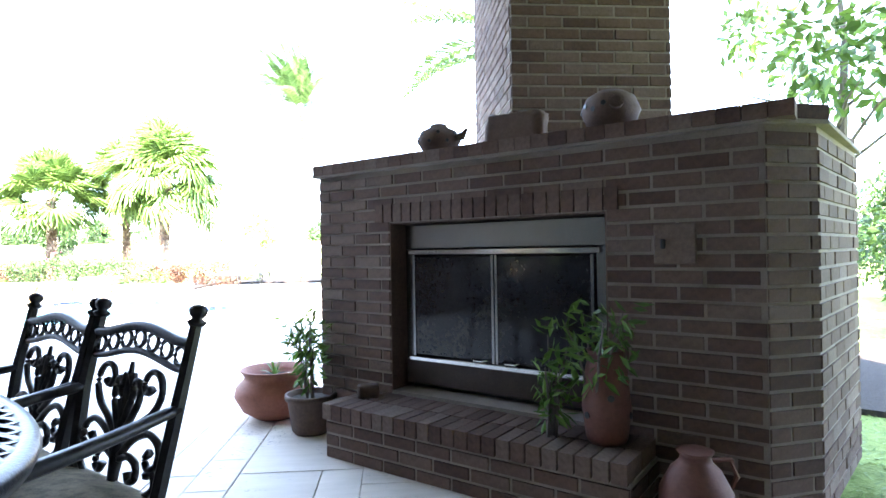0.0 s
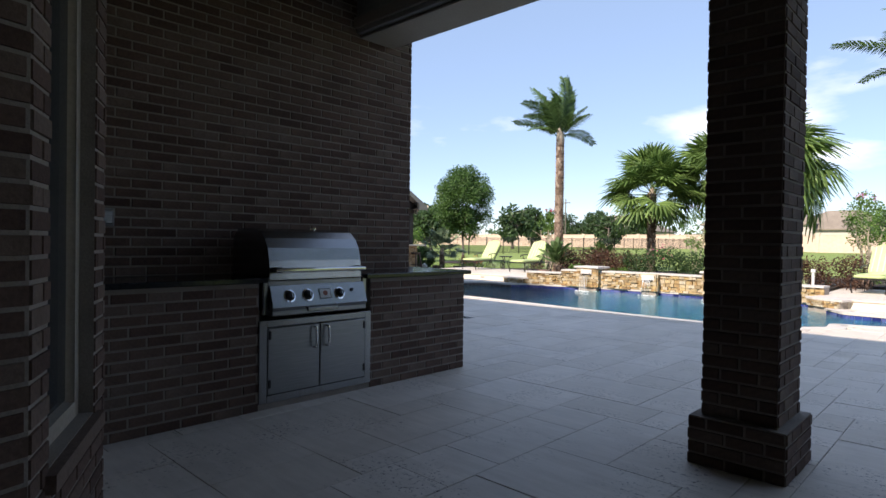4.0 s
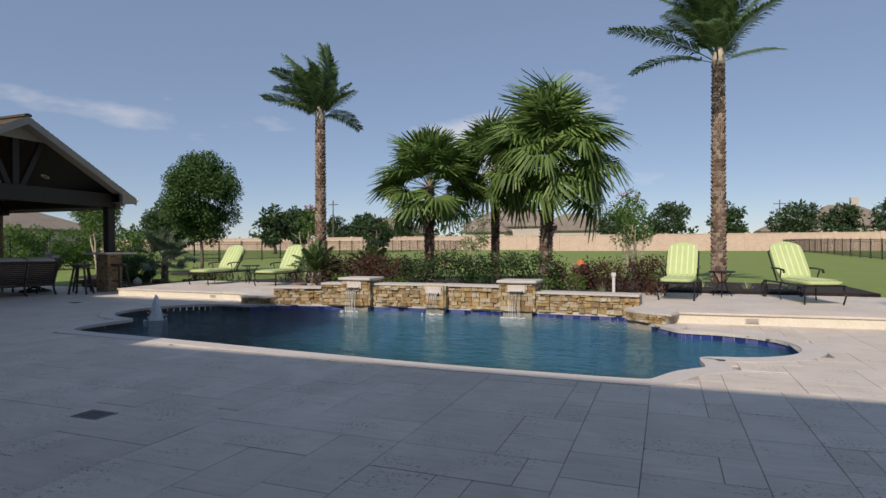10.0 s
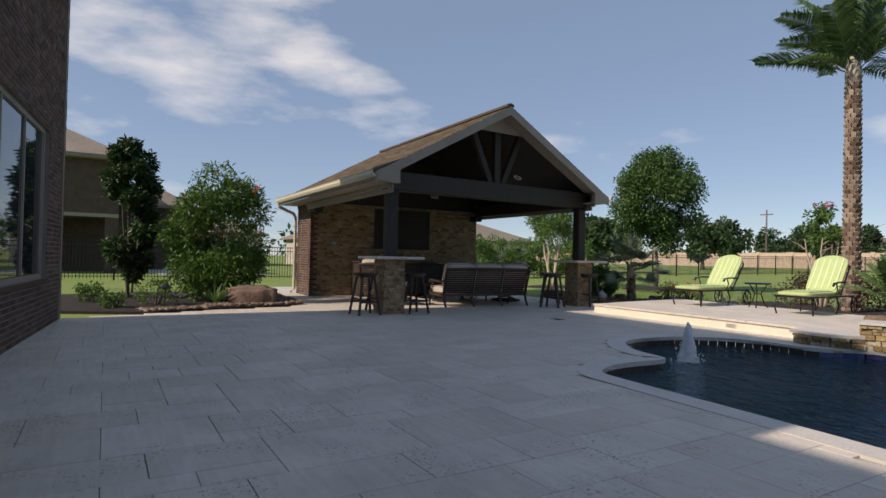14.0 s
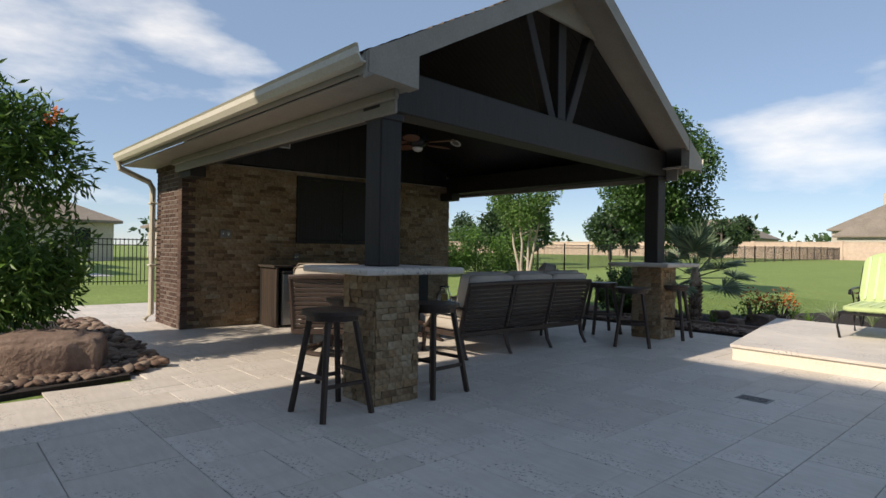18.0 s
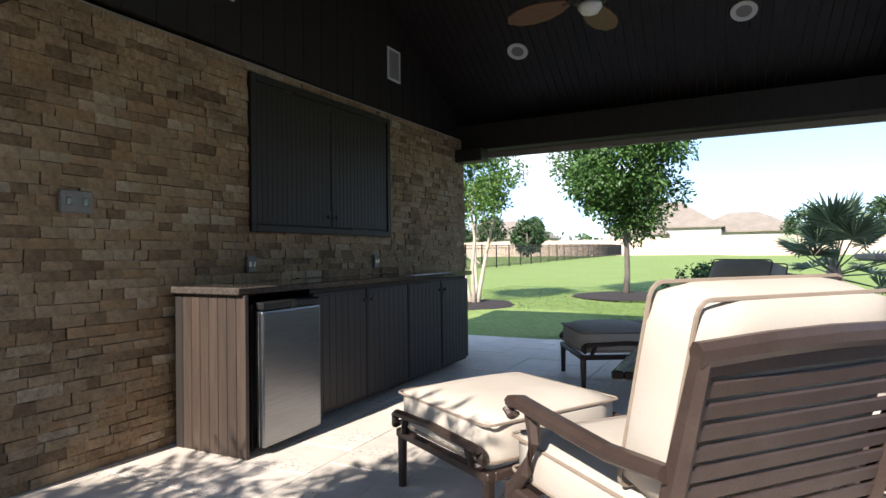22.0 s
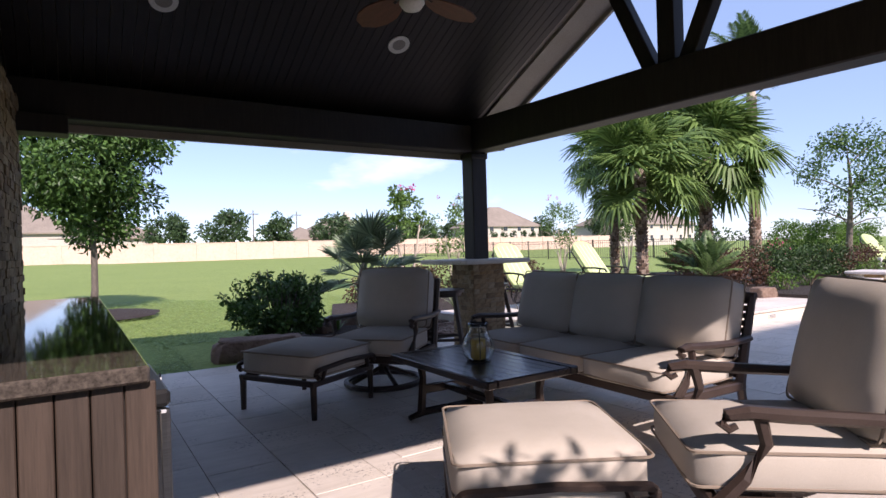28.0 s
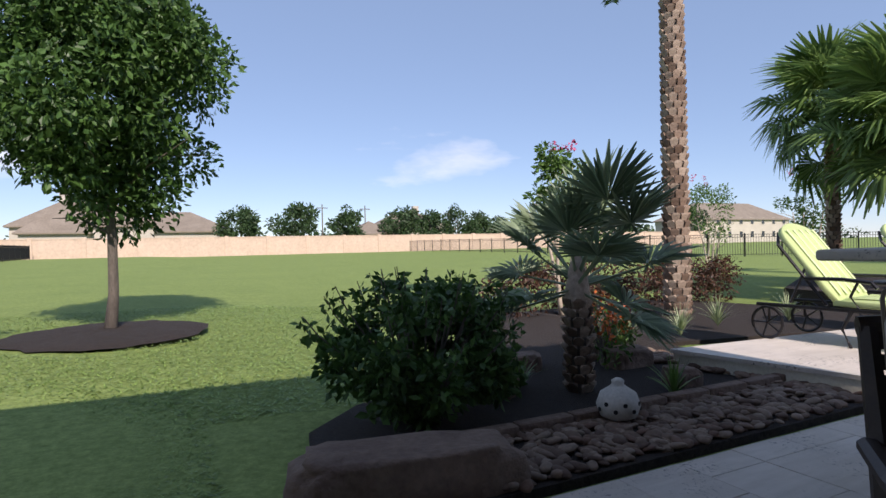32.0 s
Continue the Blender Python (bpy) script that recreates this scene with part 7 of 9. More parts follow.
def frond_mesh(L, leaflets, ll, sag, seed, width=0.02, vee=0.5, blade=0.012, hang=0.8):
    """One feather frond along +x, arching by sag; returns vertices and faces."""
    rnd = random.Random(seed)
    vs, fs = [], []

    def at(f):
        return Vector((L * (f - 0.12 * sag * f * f), 0, L * (0.45 * f - sag * 0.62 * f * f)))
    for k in range(8):
        f0, f1 = k / 8, (k + 1) / 8
        w0, w1 = width * (1 - 0.85 * f0), width * (1 - 0.85 * f1)
        a, b = at(f0), at(f1)
        o = len(vs)
        vs += [a + Vector((0, w0, 0)), a - Vector((0, w0, 0)), b - Vector((0, w1, 0)), b + Vector((0, w1, 0)), a + Vector((0, 0, -w0)), b + Vector((0, 0, -w1))]
        fs += [(o, o + 1, o + 2, o + 3), (o + 1, o + 4, o + 5, o + 2), (o + 4, o, o + 3, o + 5)]
    for k in range(leaflets):
        f = 0.14 + 0.86 * k / leaflets
        p = at(f)
        t = (at(min(1, f + 0.02)) - at(f - 0.02)).normalized()
        for s in (-1, 1):
            l = ll * (0.45 + 1.1 * math.sin(math.pi * min(0.97, 0.12 + f * 0.85))) * rnd.uniform(0.85, 1.1) * 0.72
            d = (t * 0.62 + Vector((0, s * 1.0, vee * rnd.uniform(0.4, 1.3)))).normalized()
            e = (d + Vector((0, 0, -hang * rnd.uniform(0.5, 1.3)))).normalized()
            wv = t.cross(d).cross(d).normalized() * (0.011 + blade * ll)
            o = len(vs)
            m = p + d * l * 0.55
            vs += [p + wv * 0.5, p - wv * 0.5, m - wv, m + wv, m + e * l * 0.45]
            fs += [(o, o + 1, o + 2, o + 3), (o + 3, o + 2, o + 4)]
    return vs, fs


def fan_mesh(petiole, R, segs, seed, sag=0.35):
    """One fan leaf on a stalk along +x."""
    rnd = random.Random(seed)
    vs, fs = [], []
    o = 0
    vs += [Vector((0, 0.016, 0)), Vector((0, -0.016, 0)), Vector((petiole, -0.008, 0)), Vector((petiole, 0.008, 0)), Vector((0, 0, -0.02)), Vector((petiole, 0, -0.012))]
    fs += [(0, 1, 2, 3), (1, 4, 5, 2), (4, 0, 3, 5)]
    c = Vector((petiole, 0, 0))
    for k in range(segs):
        a = radians(-118 + 236 * k / (segs - 1))
        l = R * (0.72 + 0.28 * math.cos(a * 0.75)) * rnd.uniform(0.9, 1.06)
        d = Vector((math.cos(a), math.sin(a), 0.10 * (1 if k % 2 else -1) + 0.25 * abs(math.sin(a))))
        s = Vector((-math.sin(a), math.cos(a), 0))
        w = l * 0.046
        o = len(vs)
        droop = sag * rnd.uniform(0.7, 1.4)
        m, e = c + d * l * 0.55, c + d * l * 0.92 + Vector((0, 0, -1.25 * droop * l))
        vs += [c, m + s * w, m - s * w, e + s * w * 0.25, e - s * w * 0.25, m + Vector((0, 0, 0.02))]
        fs += [(o, o + 2, o + 5), (o, o + 5, o + 1), (o + 5, o + 2, o + 4, o + 3), (o + 1, o + 5, o + 3)]
    return vs, fs


def place_fronds(parent, name, meshes, n, zc, material, lo, hi, seed, r0=0.12, wind=0.0, blown=180.0):
    """Shares a few frond meshes among many fronds round a crown; wind: how far they lean towards the bearing blown."""
    rnd = random.Random(seed)
    data = []
    for vs, fs in meshes:
        me = bpy.data.meshes.new(name)
        me.from_pydata(vs, [], fs)
        me.materials.append(material)
        data.append(me)
    for i in range(n):
        ob = new(name, data[i % len(data)])
        ob.parent = parent
        f = i / max(1, n - 1)
        a = i * 137.508 + rnd.uniform(-12, 12)
        a += wind * 38 * math.sin(radians(blown - a))
        el = lo + (hi - lo) * f + rnd.uniform(-13, 13)
        s = rnd.uniform(0.78, 1.1) * (1 + 0.22 * wind * math.cos(radians(a - blown)))
        ob.matrix_basis = Matrix.Translation((0, 0, zc + 0.10 * f)) @ Matrix.Rotation(radians(a), 4, "Z") @ Matrix.Rotation(radians(-el), 4, "Y") @ Matrix.Rotation(radians(rnd.uniform(-25, 25)), 4, "X") @ Matrix.Translation((r0, 0, 0)) @ Matrix.Scale(s, 4)


def palm_trunk(parent, h, r0, r1, seed, boots=0.10, lean=0.0, per=9, material=M_PALMBARK, jut=0.03):
    """A trunk covered with cut leaf bases in spirals."""
    rnd = random.Random(seed)
    pts = [(lean * h * (f ** 1.6), 0, h * f - 0.1 * (f == 0)) for f in (0, 0.1, 0.3, 0.6, 0.85, 1)]
    part("trunk", sweep(pts, [r0 * 1.25, r0, r0 * 0.96, (r0 + r1) / 2, r1, r1 * 0.9], 12), M_BARK, parent, smooth=True)
    vs, fs = [], []
    k, z = 0, 0.05
    while z < h:
        f = z / h
        cx = lean * h * f ** 1.6
        rad = r0 * 1.1 + (r1 - r0) * f
        for j in range(per):
            a = 2 * math.pi * (j + 0.5 * (k % 2)) / per + rnd.uniform(-0.06, 0.06)
            c, s = math.cos(a), math.sin(a)
            w = rad * math.pi / per * 1.05
            d = jut * rnd.uniform(0.6, 1.3)
            o = len(vs)
            hgt = boots * rnd.uniform(0.85, 1.15)
            for u, zz, rr in ((-0.7, z - hgt * 0.3, rad * 0.95), (0.7, z - hgt * 0.3, rad * 0.95), (1.0, z + hgt * 0.45, rad + d * 0.8), (0.35, z + hgt * 0.75, rad + d), (-0.35, z + hgt * 0.75, rad + d), (-1.0, z + hgt * 0.45, rad + d * 0.8), (0.6, z + hgt * 0.7, rad * 0.9), (-0.6, z + hgt * 0.7, rad * 0.9)):
                vs.append((cx + c * rr - s * u * w, s * rr + c * u * w, zz))
            fs += [(o, o + 1, o + 2, o + 5), (o + 5, o + 2, o + 3, o + 4), (o + 4, o + 3, o + 6, o + 7), (o + 2, o + 6, o + 3), (o + 5, o + 4, o + 7), (o + 1, o + 6, o + 2), (o, o + 5, o + 7)]
        k += 1
        z += boots
    ob = raw("leaf_base_bark", vs, fs, material, parent)
    ob["kind"] = "stuff"


def date_palm(x, y, h, label, seed, L=2.05, n=24, r=0.165, material=M_FROND, lo=8, hi=88, ll=0.46, wind=0.7):
    ob = thing("date_palm", pose(x, y, 0), label, "palm tree", "date palms")
    palm_trunk(ob, h, r, r * 0.78, seed, 0.11)
    part("crown_shaft", revolve([(r * 0.8, h - 0.25), (r * 1.05, h), (r * 0.9, h + 0.25), (r * 0.4, h + 0.5)], 14), M_PALEBARK, ob, smooth=True)
    place_fronds(ob, "frond", [frond_mesh(L, 62, ll, 0.42 + 0.2 * i, seed + i, 0.022, 0.35, 0.017, 0.9) for i in range(4)], n, h + 0.05, material, lo, hi, seed, 0.06, wind)
    return ob


def fan_palm(x, y, z, h, label, seed, R=0.85, n=40, r=0.14, petiole=0.75, lean=0.0, rz=0, lo=-65, hi=80, material=M_FROND2, sag=0.45, boots=0.09, skirt=True):
    ob = thing("fan_palm", pose(x, y, z, 0, 0, rz), label, "palm tree", "fan palms")
    palm_trunk(ob, h, r, r * 0.95, seed, boots, lean, 7, M_PALMBARK, 0.035)
    top = thing_top = new("crown")
    top.parent = ob
    top.location = (lean * h, 0, h)
    part("heart", revolve([(r * 0.9, -0.15), (r * 1.2, 0.0), (r * 0.8, 0.2), (r * 0.2, 0.35)], 10), M_PALMBARK, top, smooth=True)
    place_fronds(top, "fan_leaf", [fan_mesh(petiole * (0.8 + 0.12 * i), R, 40, seed + i, sag) for i in range(4)], n, 0.05, material, lo, hi, seed, 0.06)
    return ob


date_palm(-15.98, 20.45, 5.55, "tall date palm with a patterned trunk behind the loungers", 21)
date_palm(-3.7, 20.8, 6.1, "tall date palm behind the east sun deck", 22, 2.5, 24)
date_palm(2.0, 8.8, 4.3, "date palm beside the fireplace", 23, 2.3, 26, 0.24, M_FROND, -20)
fan_palm(-11.55, 19.4, 0.15, 2.75, "green fan palm with shaggy crown behind the pool wall", 31, 0.98, 50, 0.12, 0.95, lo=-40, hi=88, sag=0.20)
fan_palm(-10.13, 21.5, 0.0, 3.6, "green fan palm with a dark trunk behind the pool wall", 32, 0.95, 40, 0.11, 0.85, lo=-48, hi=86, sag=0.30)
fan_palm(-8.2, 19.8, 0.15, 3.35, "large leaning fan palm with drooping fronds behind the pool wall", 33, 1.12, 62, 0.15, 1.15, 0.05, 0, -44, 88, M_FROND2, 0.36)
fan_palm(-20.1, 17.75, 0, 0.74, "low fan palm with stiff silver-green fans in the rock bed", 34, 0.42, 19, 0.085, 0.52, 0, 0, -18, 76, M_FROND3, 0.05, 0.07)
pin = thing("pindo_palm", pose(1.0, 14.9, 0), "broad silvery pindo palm with a stout trunk", "palm tree")
palm_trunk(pin, 1.3, 0.36, 0.34, 41, 0.13, 0, 9, M_PALMBARK, 0.06)
place_fronds(pin, "frond", [frond_mesh(2.6, 40, 0.5, 1.15 + 0.1 * i, 50 + i, 0.02, 0.8) for i in range(3)], 34, 1.45, M_FROND3, -10, 78, 42, 0.2)


def sago(x, y, z, L, label, seed, group="sago palms"):
    ob = thing("sago_palm", pose(x, y, z), label, "sago palm", group)
    palm_trunk(ob, 0.28, 0.14, 0.12, seed, 0.06, 0, 8, M_PALMBARK, 0.03)
    place_fronds(ob, "frond", [frond_mesh(L, 36, 0.16, 0.5, seed + i, 0.012, 0.25) for i in range(2)], 26, 0.3, M_FROND, 5, 75, seed, 0.05)
    return ob


sago(-13.45, 16.4, 0.2, 0.85, "dark green sago palm at the end of the pool wall", 61)
sago(1.4, 11.8, 0, 1.0, "bright green sago palm on the lawn edge", 62)
sago(-12.5, 17.6, 0.2, 0.7, "dark green sago palm before the hedge", 63)

# trees
tree("oak_tree", -23.5, 22.85, 0.12, 4.95, 1.72, 3.28, "young live oak with dense green crown in a mulch ring", 36000, 0.11, M_LEAF, 0.066, 71, 1, M_BARK, 1.1, "", 75)
tree("crape_myrtle", -26.15, 20.2, 0.02, 3.9, 1.1, 2.85, "multi-stemmed crape myrtle with pale trunks and light green leaves", 9000, 0.09, M_LEAF2, 0.045, 72, 4, M_PALEBARK, 1.0, "crape myrtles", 34)
for i, (x, y, h, r) in enumerate(((-17.2, 21.6, 2.9, 0.55), (-6.4, 27.5, 3.0, 0.95), (-12.6, 26.5, 2.7, 0.9), (-6.0, 24.5, 3.1, 0.8))):
    t = tree("crape_myrtle", x, y, 0, h, r, h * 0.72, "slender crape myrtle with pink blossoms at the tips", 1500, 0.10, M_LEAF2, 0.035, 80 + i, 4, M_PALEBARK, 1.35, "crape myrtles", 22)
    rnd = random.Random(i)
    bl = [(rnd.uniform(-0.5, 0.5) * r, rnd.uniform(-0.5, 0.5) * r, h * 0.72 + r * rnd.uniform(0.9, 1.35), 0.07) for _ in range(4)]
    leaf_part("blossom", 70, clump_place(bl), 0.05, M_FLOWER, t, 0.8, 90 + i)
tree("crape_myrtle", 3.3, 3.9, 0, 4.6, 1.3, 3.3, "thin crape myrtle on the lawn beside the fireplace", 3000, 0.12, M_LEAF2, 0.055, 88, 1, M_BARK, 1.2, "crape myrtles", 26)
tree("oak_tree", 6.5, 22.0, 0, 6.5, 2.4, 4.2, "dark green oak beyond the pindo palm", 4000, 0.18, M_LEAF, 0.14, 89, 1, M_BARK, 1.2)
shrub("tall_shrub", -24.2, 5.95, 0, 0.55, 0.55, 3.95, "tall narrow dark green evergreen shrub", 10000, 0.14, M_DKSHRUB, 101, aspect=0.35)
shrub("bottlebrush_shrub", -23.2, 7.68, 0, 1.24, 1.2, 2.95, "large rounded bottlebrush shrub with a few red flowers", 20000, 0.13, M_SHRUB, 102, aspect=0.26)
rnd = random.Random(4)
fl = [(-23.2 + rnd.uniform(-1.0, 1.0), 7.68 + rnd.uniform(-1.0, 1.0), rnd.uniform(1.2, 2.9), 0.05) for _ in range(10)]
leaf_part("red_flowers", 220, clump_place([(c[0] + 23.2, c[1] - 7.68, c[2], 0.05) for c in fl]), 0.045, M_ORANGE, bpy.data.objects["bottlebrush_shrub"], 0.5, 5)
for i, (x, y, rx, h) in enumerate(((-22.2, 6.35, 0.55, 0.55), (-22.9, 7.2, 0.5, 0.45), (-21.6, 5.6, 0.3, 0.3), (-23.2, 5.2, 0.4, 0.4))):
    shrub("low_shrub", x, y, 0, rx, rx * 0.9, h, "low bright green shrub in the mulch bed", 900, 0.06, M_SHRUB, 110 + i, "low shrubs")
for i, (x, y) in enumerate(((-21.9, 7.45), (-22.3, 7.9), (-22.7, 8.2))):
    blades("agapanthus", x, y, 0, 46, 0.52, 0.045, "clump of bright green strap leaves beside the boulder", M_BLADE, 120 + i, "strap-leaf clumps")
# rock bed north of the pavilion
rb = shrub("round_bush", -21.40, 17.75, 0, 0.74, 0.64, 0.88, "dense dark green bush with ragged outline beside the pavilion", 6500, 0.07, M_LEAF, 130, aspect=0.55)
rq = random.Random(131)
for i in range(34):      # shoots that stand out of the outline
    a, e = rq.uniform(0, 6.28), rq.uniform(0.15, 1.35)
    d = Vector((0.74 * math.cos(a) * math.cos(e), 0.64 * math.sin(a) * math.cos(e), 0.46 + 0.42 * math.sin(e)))
    tip = d * 1.13 + Vector((0, 0, 0.04))
    sh = part("shoot", sweep([tuple(d * 0.6), tuple(d), tuple(tip)], [0.006, 0.005, 0.003], 5), M_BARK, rb)
    leaf_part("shoot_leaves", 26, clump_place([(*(d * (0.97 + 0.045 * k_)), 0.05) for k_ in range(4)]), 0.065, M_LEAF, sh, 0.5, 400 + i)
for i, (x, y) in enumerate(((-19.3, 18.3), (-19.0, 18.7))):
    s = shrub("flowering_plant", x, y, 0.05, 0.32, 0.3, 0.5, "low plant with orange-red flowers", 320, 0.06, M_SHRUB, 140 + i, "flowering plants")
    leaf_part("blossom", 160, clump_place([(0, 0, 0.42, 0.2), (0.15, 0.05, 0.35, 0.15)]), 0.05, M_ORANGE, s, 0.6, 150 + i)
for i, (x, y) in enumerate(((-18.9, 19.0), (-18.3, 19.1), (-17.7, 18.9), (-16.7, 19.2), (-15.6, 19.0), (-4.7, 18.3), (-4.2, 18.6), (-3.3, 18.4), (-2.6, 18.2), (-6.3, 16.6), (-5.9, 17.2))):
    blades("variegated_grass", x, y, 0.08, 60, 0.42, 0.022, "clump of pale variegated grass", M_PALEBLADE, 160 + i, "variegated grass clumps")
for i, (x, y) in enumerate(((-20.4, 18.1), (-19.6, 17.3), (-18.6, 18.9))):
    blades("bed_plant", x, y, 0, 36, 0.32, 0.03, "small dark green strap-leaf plant", M_BLADE, 180 + i, "bed plants")
# hedges behind the pool wall
for i in range(11):
    x = -13.0 + 0.74 * i
    red = i < 3 or i > 7
    shrub("hedge_shrub", x, 16.75 + 0.12 * math.sin(i * 1.7) + 0.25 * (i > 7), 0.22, 0.50, 0.46, 0.80 + 0.06 * math.sin(i * 2.1) - 0.12 * (i > 7), "burgundy hedge shrub behind the pool wall" if red else "dark green rose hedge shrub behind the pool wall", 1700, 0.07, M_RED if red else M_DKSHRUB, 200 + i, "pool hedge", boxy=True, stems=False)
for i, (x, y) in enumerate(((-9.4, 16.3), (-8.3, 16.4), (-10.2, 16.45))):
    leaf_part("rose_flowers", 14, clump_place([(0, 0, 0.75, 0.3)]), 0.05, M_FLOWER, bpy.data.objects["hedge_shrub.004"], 0.8, 240 + i)
for i in range(6):
    shrub("hedge_shrub", -18.0 + 0.95 * i, 21.9, 0, 0.55, 0.5, 0.85, "burgundy hedge shrub behind the loungers", 1300, 0.08, M_RED, 230 + i, "west hedge", boxy=True, stems=False)
for i, (x, y, h) in enumerate(((-6.9, 16.1, 0.4), (-7.5, 16.0, 0.35), (-10.9, 15.7, 0.3), (-12.2, 15.6, 0.35), (-5.2, 18.9, 0.4))):
    shrub("low_shrub", x, y, 0.22, 0.35, 0.3, h, "small green shrub behind the pool wall", 420, 0.06, M_SHRUB, 250 + i, "low shrubs")
# clipped hedges by the fences
for i in range(4):
    shrub("clipped_hedge", -33.6, 22.0 + 2.1 * i, 0, 0.8, 1.1, 2.3, "tall clipped green hedge by the iron fence", 4000, 0.13, M_SHRUB, 260 + i, "clipped hedge", boxy=True, stems=False)
for i in range(5):
    shrub("clipped_hedge", 5.2 + 2.0 * i, 24.0, 0, 1.05, 0.8, 2.1, "tall clipped green hedge east of the pool", 2600, 0.13, M_SHRUB, 270 + i, "east hedge", boxy=True, stems=False)
for i in range(5):
    shrub("garden_shrub", 6.0 + 1.3 * i, 5.0 + 1.8 * i, 0, 1.1, 1.1, 2.4, "leafy green shrub on the side lawn", 3200, 0.13, M_DKSHRUB, 280 + i, "side shrubs")

# mulch, rocks, boulders
def mound(name, pts, z, label, material=M_MULCH):
    """A low bed over a polygon."""
    ob = slab_poly(name, pts, -0.1, z, material)
    return tagged(ob, label, "planting bed", kind="structure")


def ring(x, y, r, n=26, j=0.06, seed=1):
    rnd = random.Random(seed)
    return [(x + r * (1 + rnd.uniform(-j, j)) * math.cos(2 * math.pi * i / n), y + r * (1 + rnd.uniform(-j, j)) * math.sin(2 * math.pi * i / n)) for i in range(n)]


def mulch_ring(x, y, r, label, seed):
    """A round bed of bark mulch that follows the lawn, thin at its ragged edge."""
    rnd = random.Random(seed)
    vs, fs, n, m = [], [], 40, 9
    edge = [r * (1 + rnd.uniform(-0.05, 0.05)) for _ in range(n)]
    for j in range(m + 1):
        f = j / m
        for i in range(n):
            a, q = 2 * math.pi * i / n, edge[i] * f
            px, py = x + q * math.cos(a), y + q * math.sin(a)
            vs.append((px, py, rise(px, py) + 0.05 * (1 - f ** 3) - 0.012 * (j == m) + rnd.uniform(0.0, 0.014)))
    for j in range(m):
        for i in range(n):
            k2 = (i + 1) % n
            fs.append((j * n + i, (j + 1) * n + i, (j + 1) * n + k2, j * n + k2))
    return tagged(raw("mulch_ring", vs, fs, M_MULCH), label, "planting bed", kind="structure")


mulch_ring(-23.5, 22.8, 1.2, "round dark mulch bed under the oak", 3)
mulch_ring(-26.2, 20.1, 0.95, "round dark mulch bed under the crape myrtle", 4)
mound("mulch_ring", ring(3.3, 4.1, 1.3), 0.02, "dark mulch bed beside the fireplace")
mound("bed_south", [(-21.35, 8.80), (-21.0, 7.2), (-20.55, 6.15), (-21.2, 4.6), (-25.6, 4.3), (-26.4, 6.5), (-26.2, 8.95)], 0.03, "dark mulch bed with shrubs beside the deck")
mound("bed_north", [(-22.2, 16.62), (-22.0, 16.46), (-18.06, 16.46), (-18.0, 18.9), (-14.2, 18.1), (-13.5, 19.0), (-14.0, 22.4), (-18.8, 22.3), (-19.9, 19.6), (-20.8, 18.6), (-21.7, 18.25), (-22.15, 17.8), (-22.28, 17.2)], 0.03, "dark mulch and rock bed beside the pavilion")
mound("bed_pool", [(-13.1, 14.4), (-11, 14.75), (-9.3, 14.88), (-7.6, 14.75), (-5.55, 14.62), (-5.65, 17.5), (-1.0, 17.6), (-1.0, 20.2), (-6.5, 21.6), (-9.5, 22.6), (-12.6, 21.0), (-13.4, 18.6)], 0.24, "raised mulch bed behind the pool wall")


def rocks(name, n, where, label, s0=0.04, s1=0.11, seed=1, z=0.03):
    """River cobbles strewn over a region."""
    rnd = random.Random(seed)
    base = revolve([(0.3, -0.5), (0.8, -0.3), (1.0, 0.05), (0.75, 0.42), (0.25, 0.6)], 8)
    bv = [v.co.copy() for v in base.verts]
    bf = [[v.index for v in f.verts] for f in base.faces]
    base.verts.index_update()
    bf = [[v.index for v in f.verts] for f in base.faces]
    base.free()
    vs, fs = [], []
    for i in range(n):
        x, y = where(rnd)
        s = rnd.uniform(s0, s1)
        m = Matrix.Translation((x, y, z + s * 0.3)) @ Euler((rnd.uniform(-0.4, 0.4), rnd.uniform(-0.4, 0.4), rnd.uniform(0, 6.28))).to_matrix().to_4x4() @ Matrix.Diagonal((s * rnd.uniform(0.8, 1.3), s * rnd.uniform(0.6, 1.0), s * rnd.uniform(0.5, 0.8), 1))
        o = len(vs)
        vs += [m @ v for v in bv]
        fs += [tuple(o + k for k in f) for f in bf]
    ob = raw(name, vs, fs, M_ROCK, smooth=True)
    return tagged(ob, label, "rocks", kind="stuff")


def strip(a, b, w):
    return lambda rnd: tuple(Vector(a) + (Vector(b) - Vector(a)) * (q := rnd.random()) + Vector(((b[1] - a[1]), -(b[0] - a[0]))).normalized() * rnd.uniform(0, w))


rocks("river_rocks", 850, strip((-18.6, 16.50), (-21.6, 16.50), 0.62), "rounded brown river rocks edging the bed", 0.028, 0.06, 1)
rocks("river_rocks", 320, strip((-18.98, 18.8), (-18.62, 16.6), -0.45), "rounded brown river rocks edging the bed", 0.03, 0.08, 2)
rocks("river_rocks", 330, strip((-21.15, 7.3), (-21.42, 8.78), -0.55), "rounded brown river rocks beside the boulder", 0.03, 0.075, 3)
rocks("river_rocks", 300, strip((-21.5, 8.72), (-26.0, 8.9), 0.5), "rounded brown river rocks along the path", 0.04, 0.09, 4)
rocks("river_rocks", 220, strip((-20.62, 6.1), (-21.0, 7.3), -0.4), "rounded brown river rocks along the deck", 0.03, 0.07, 5)


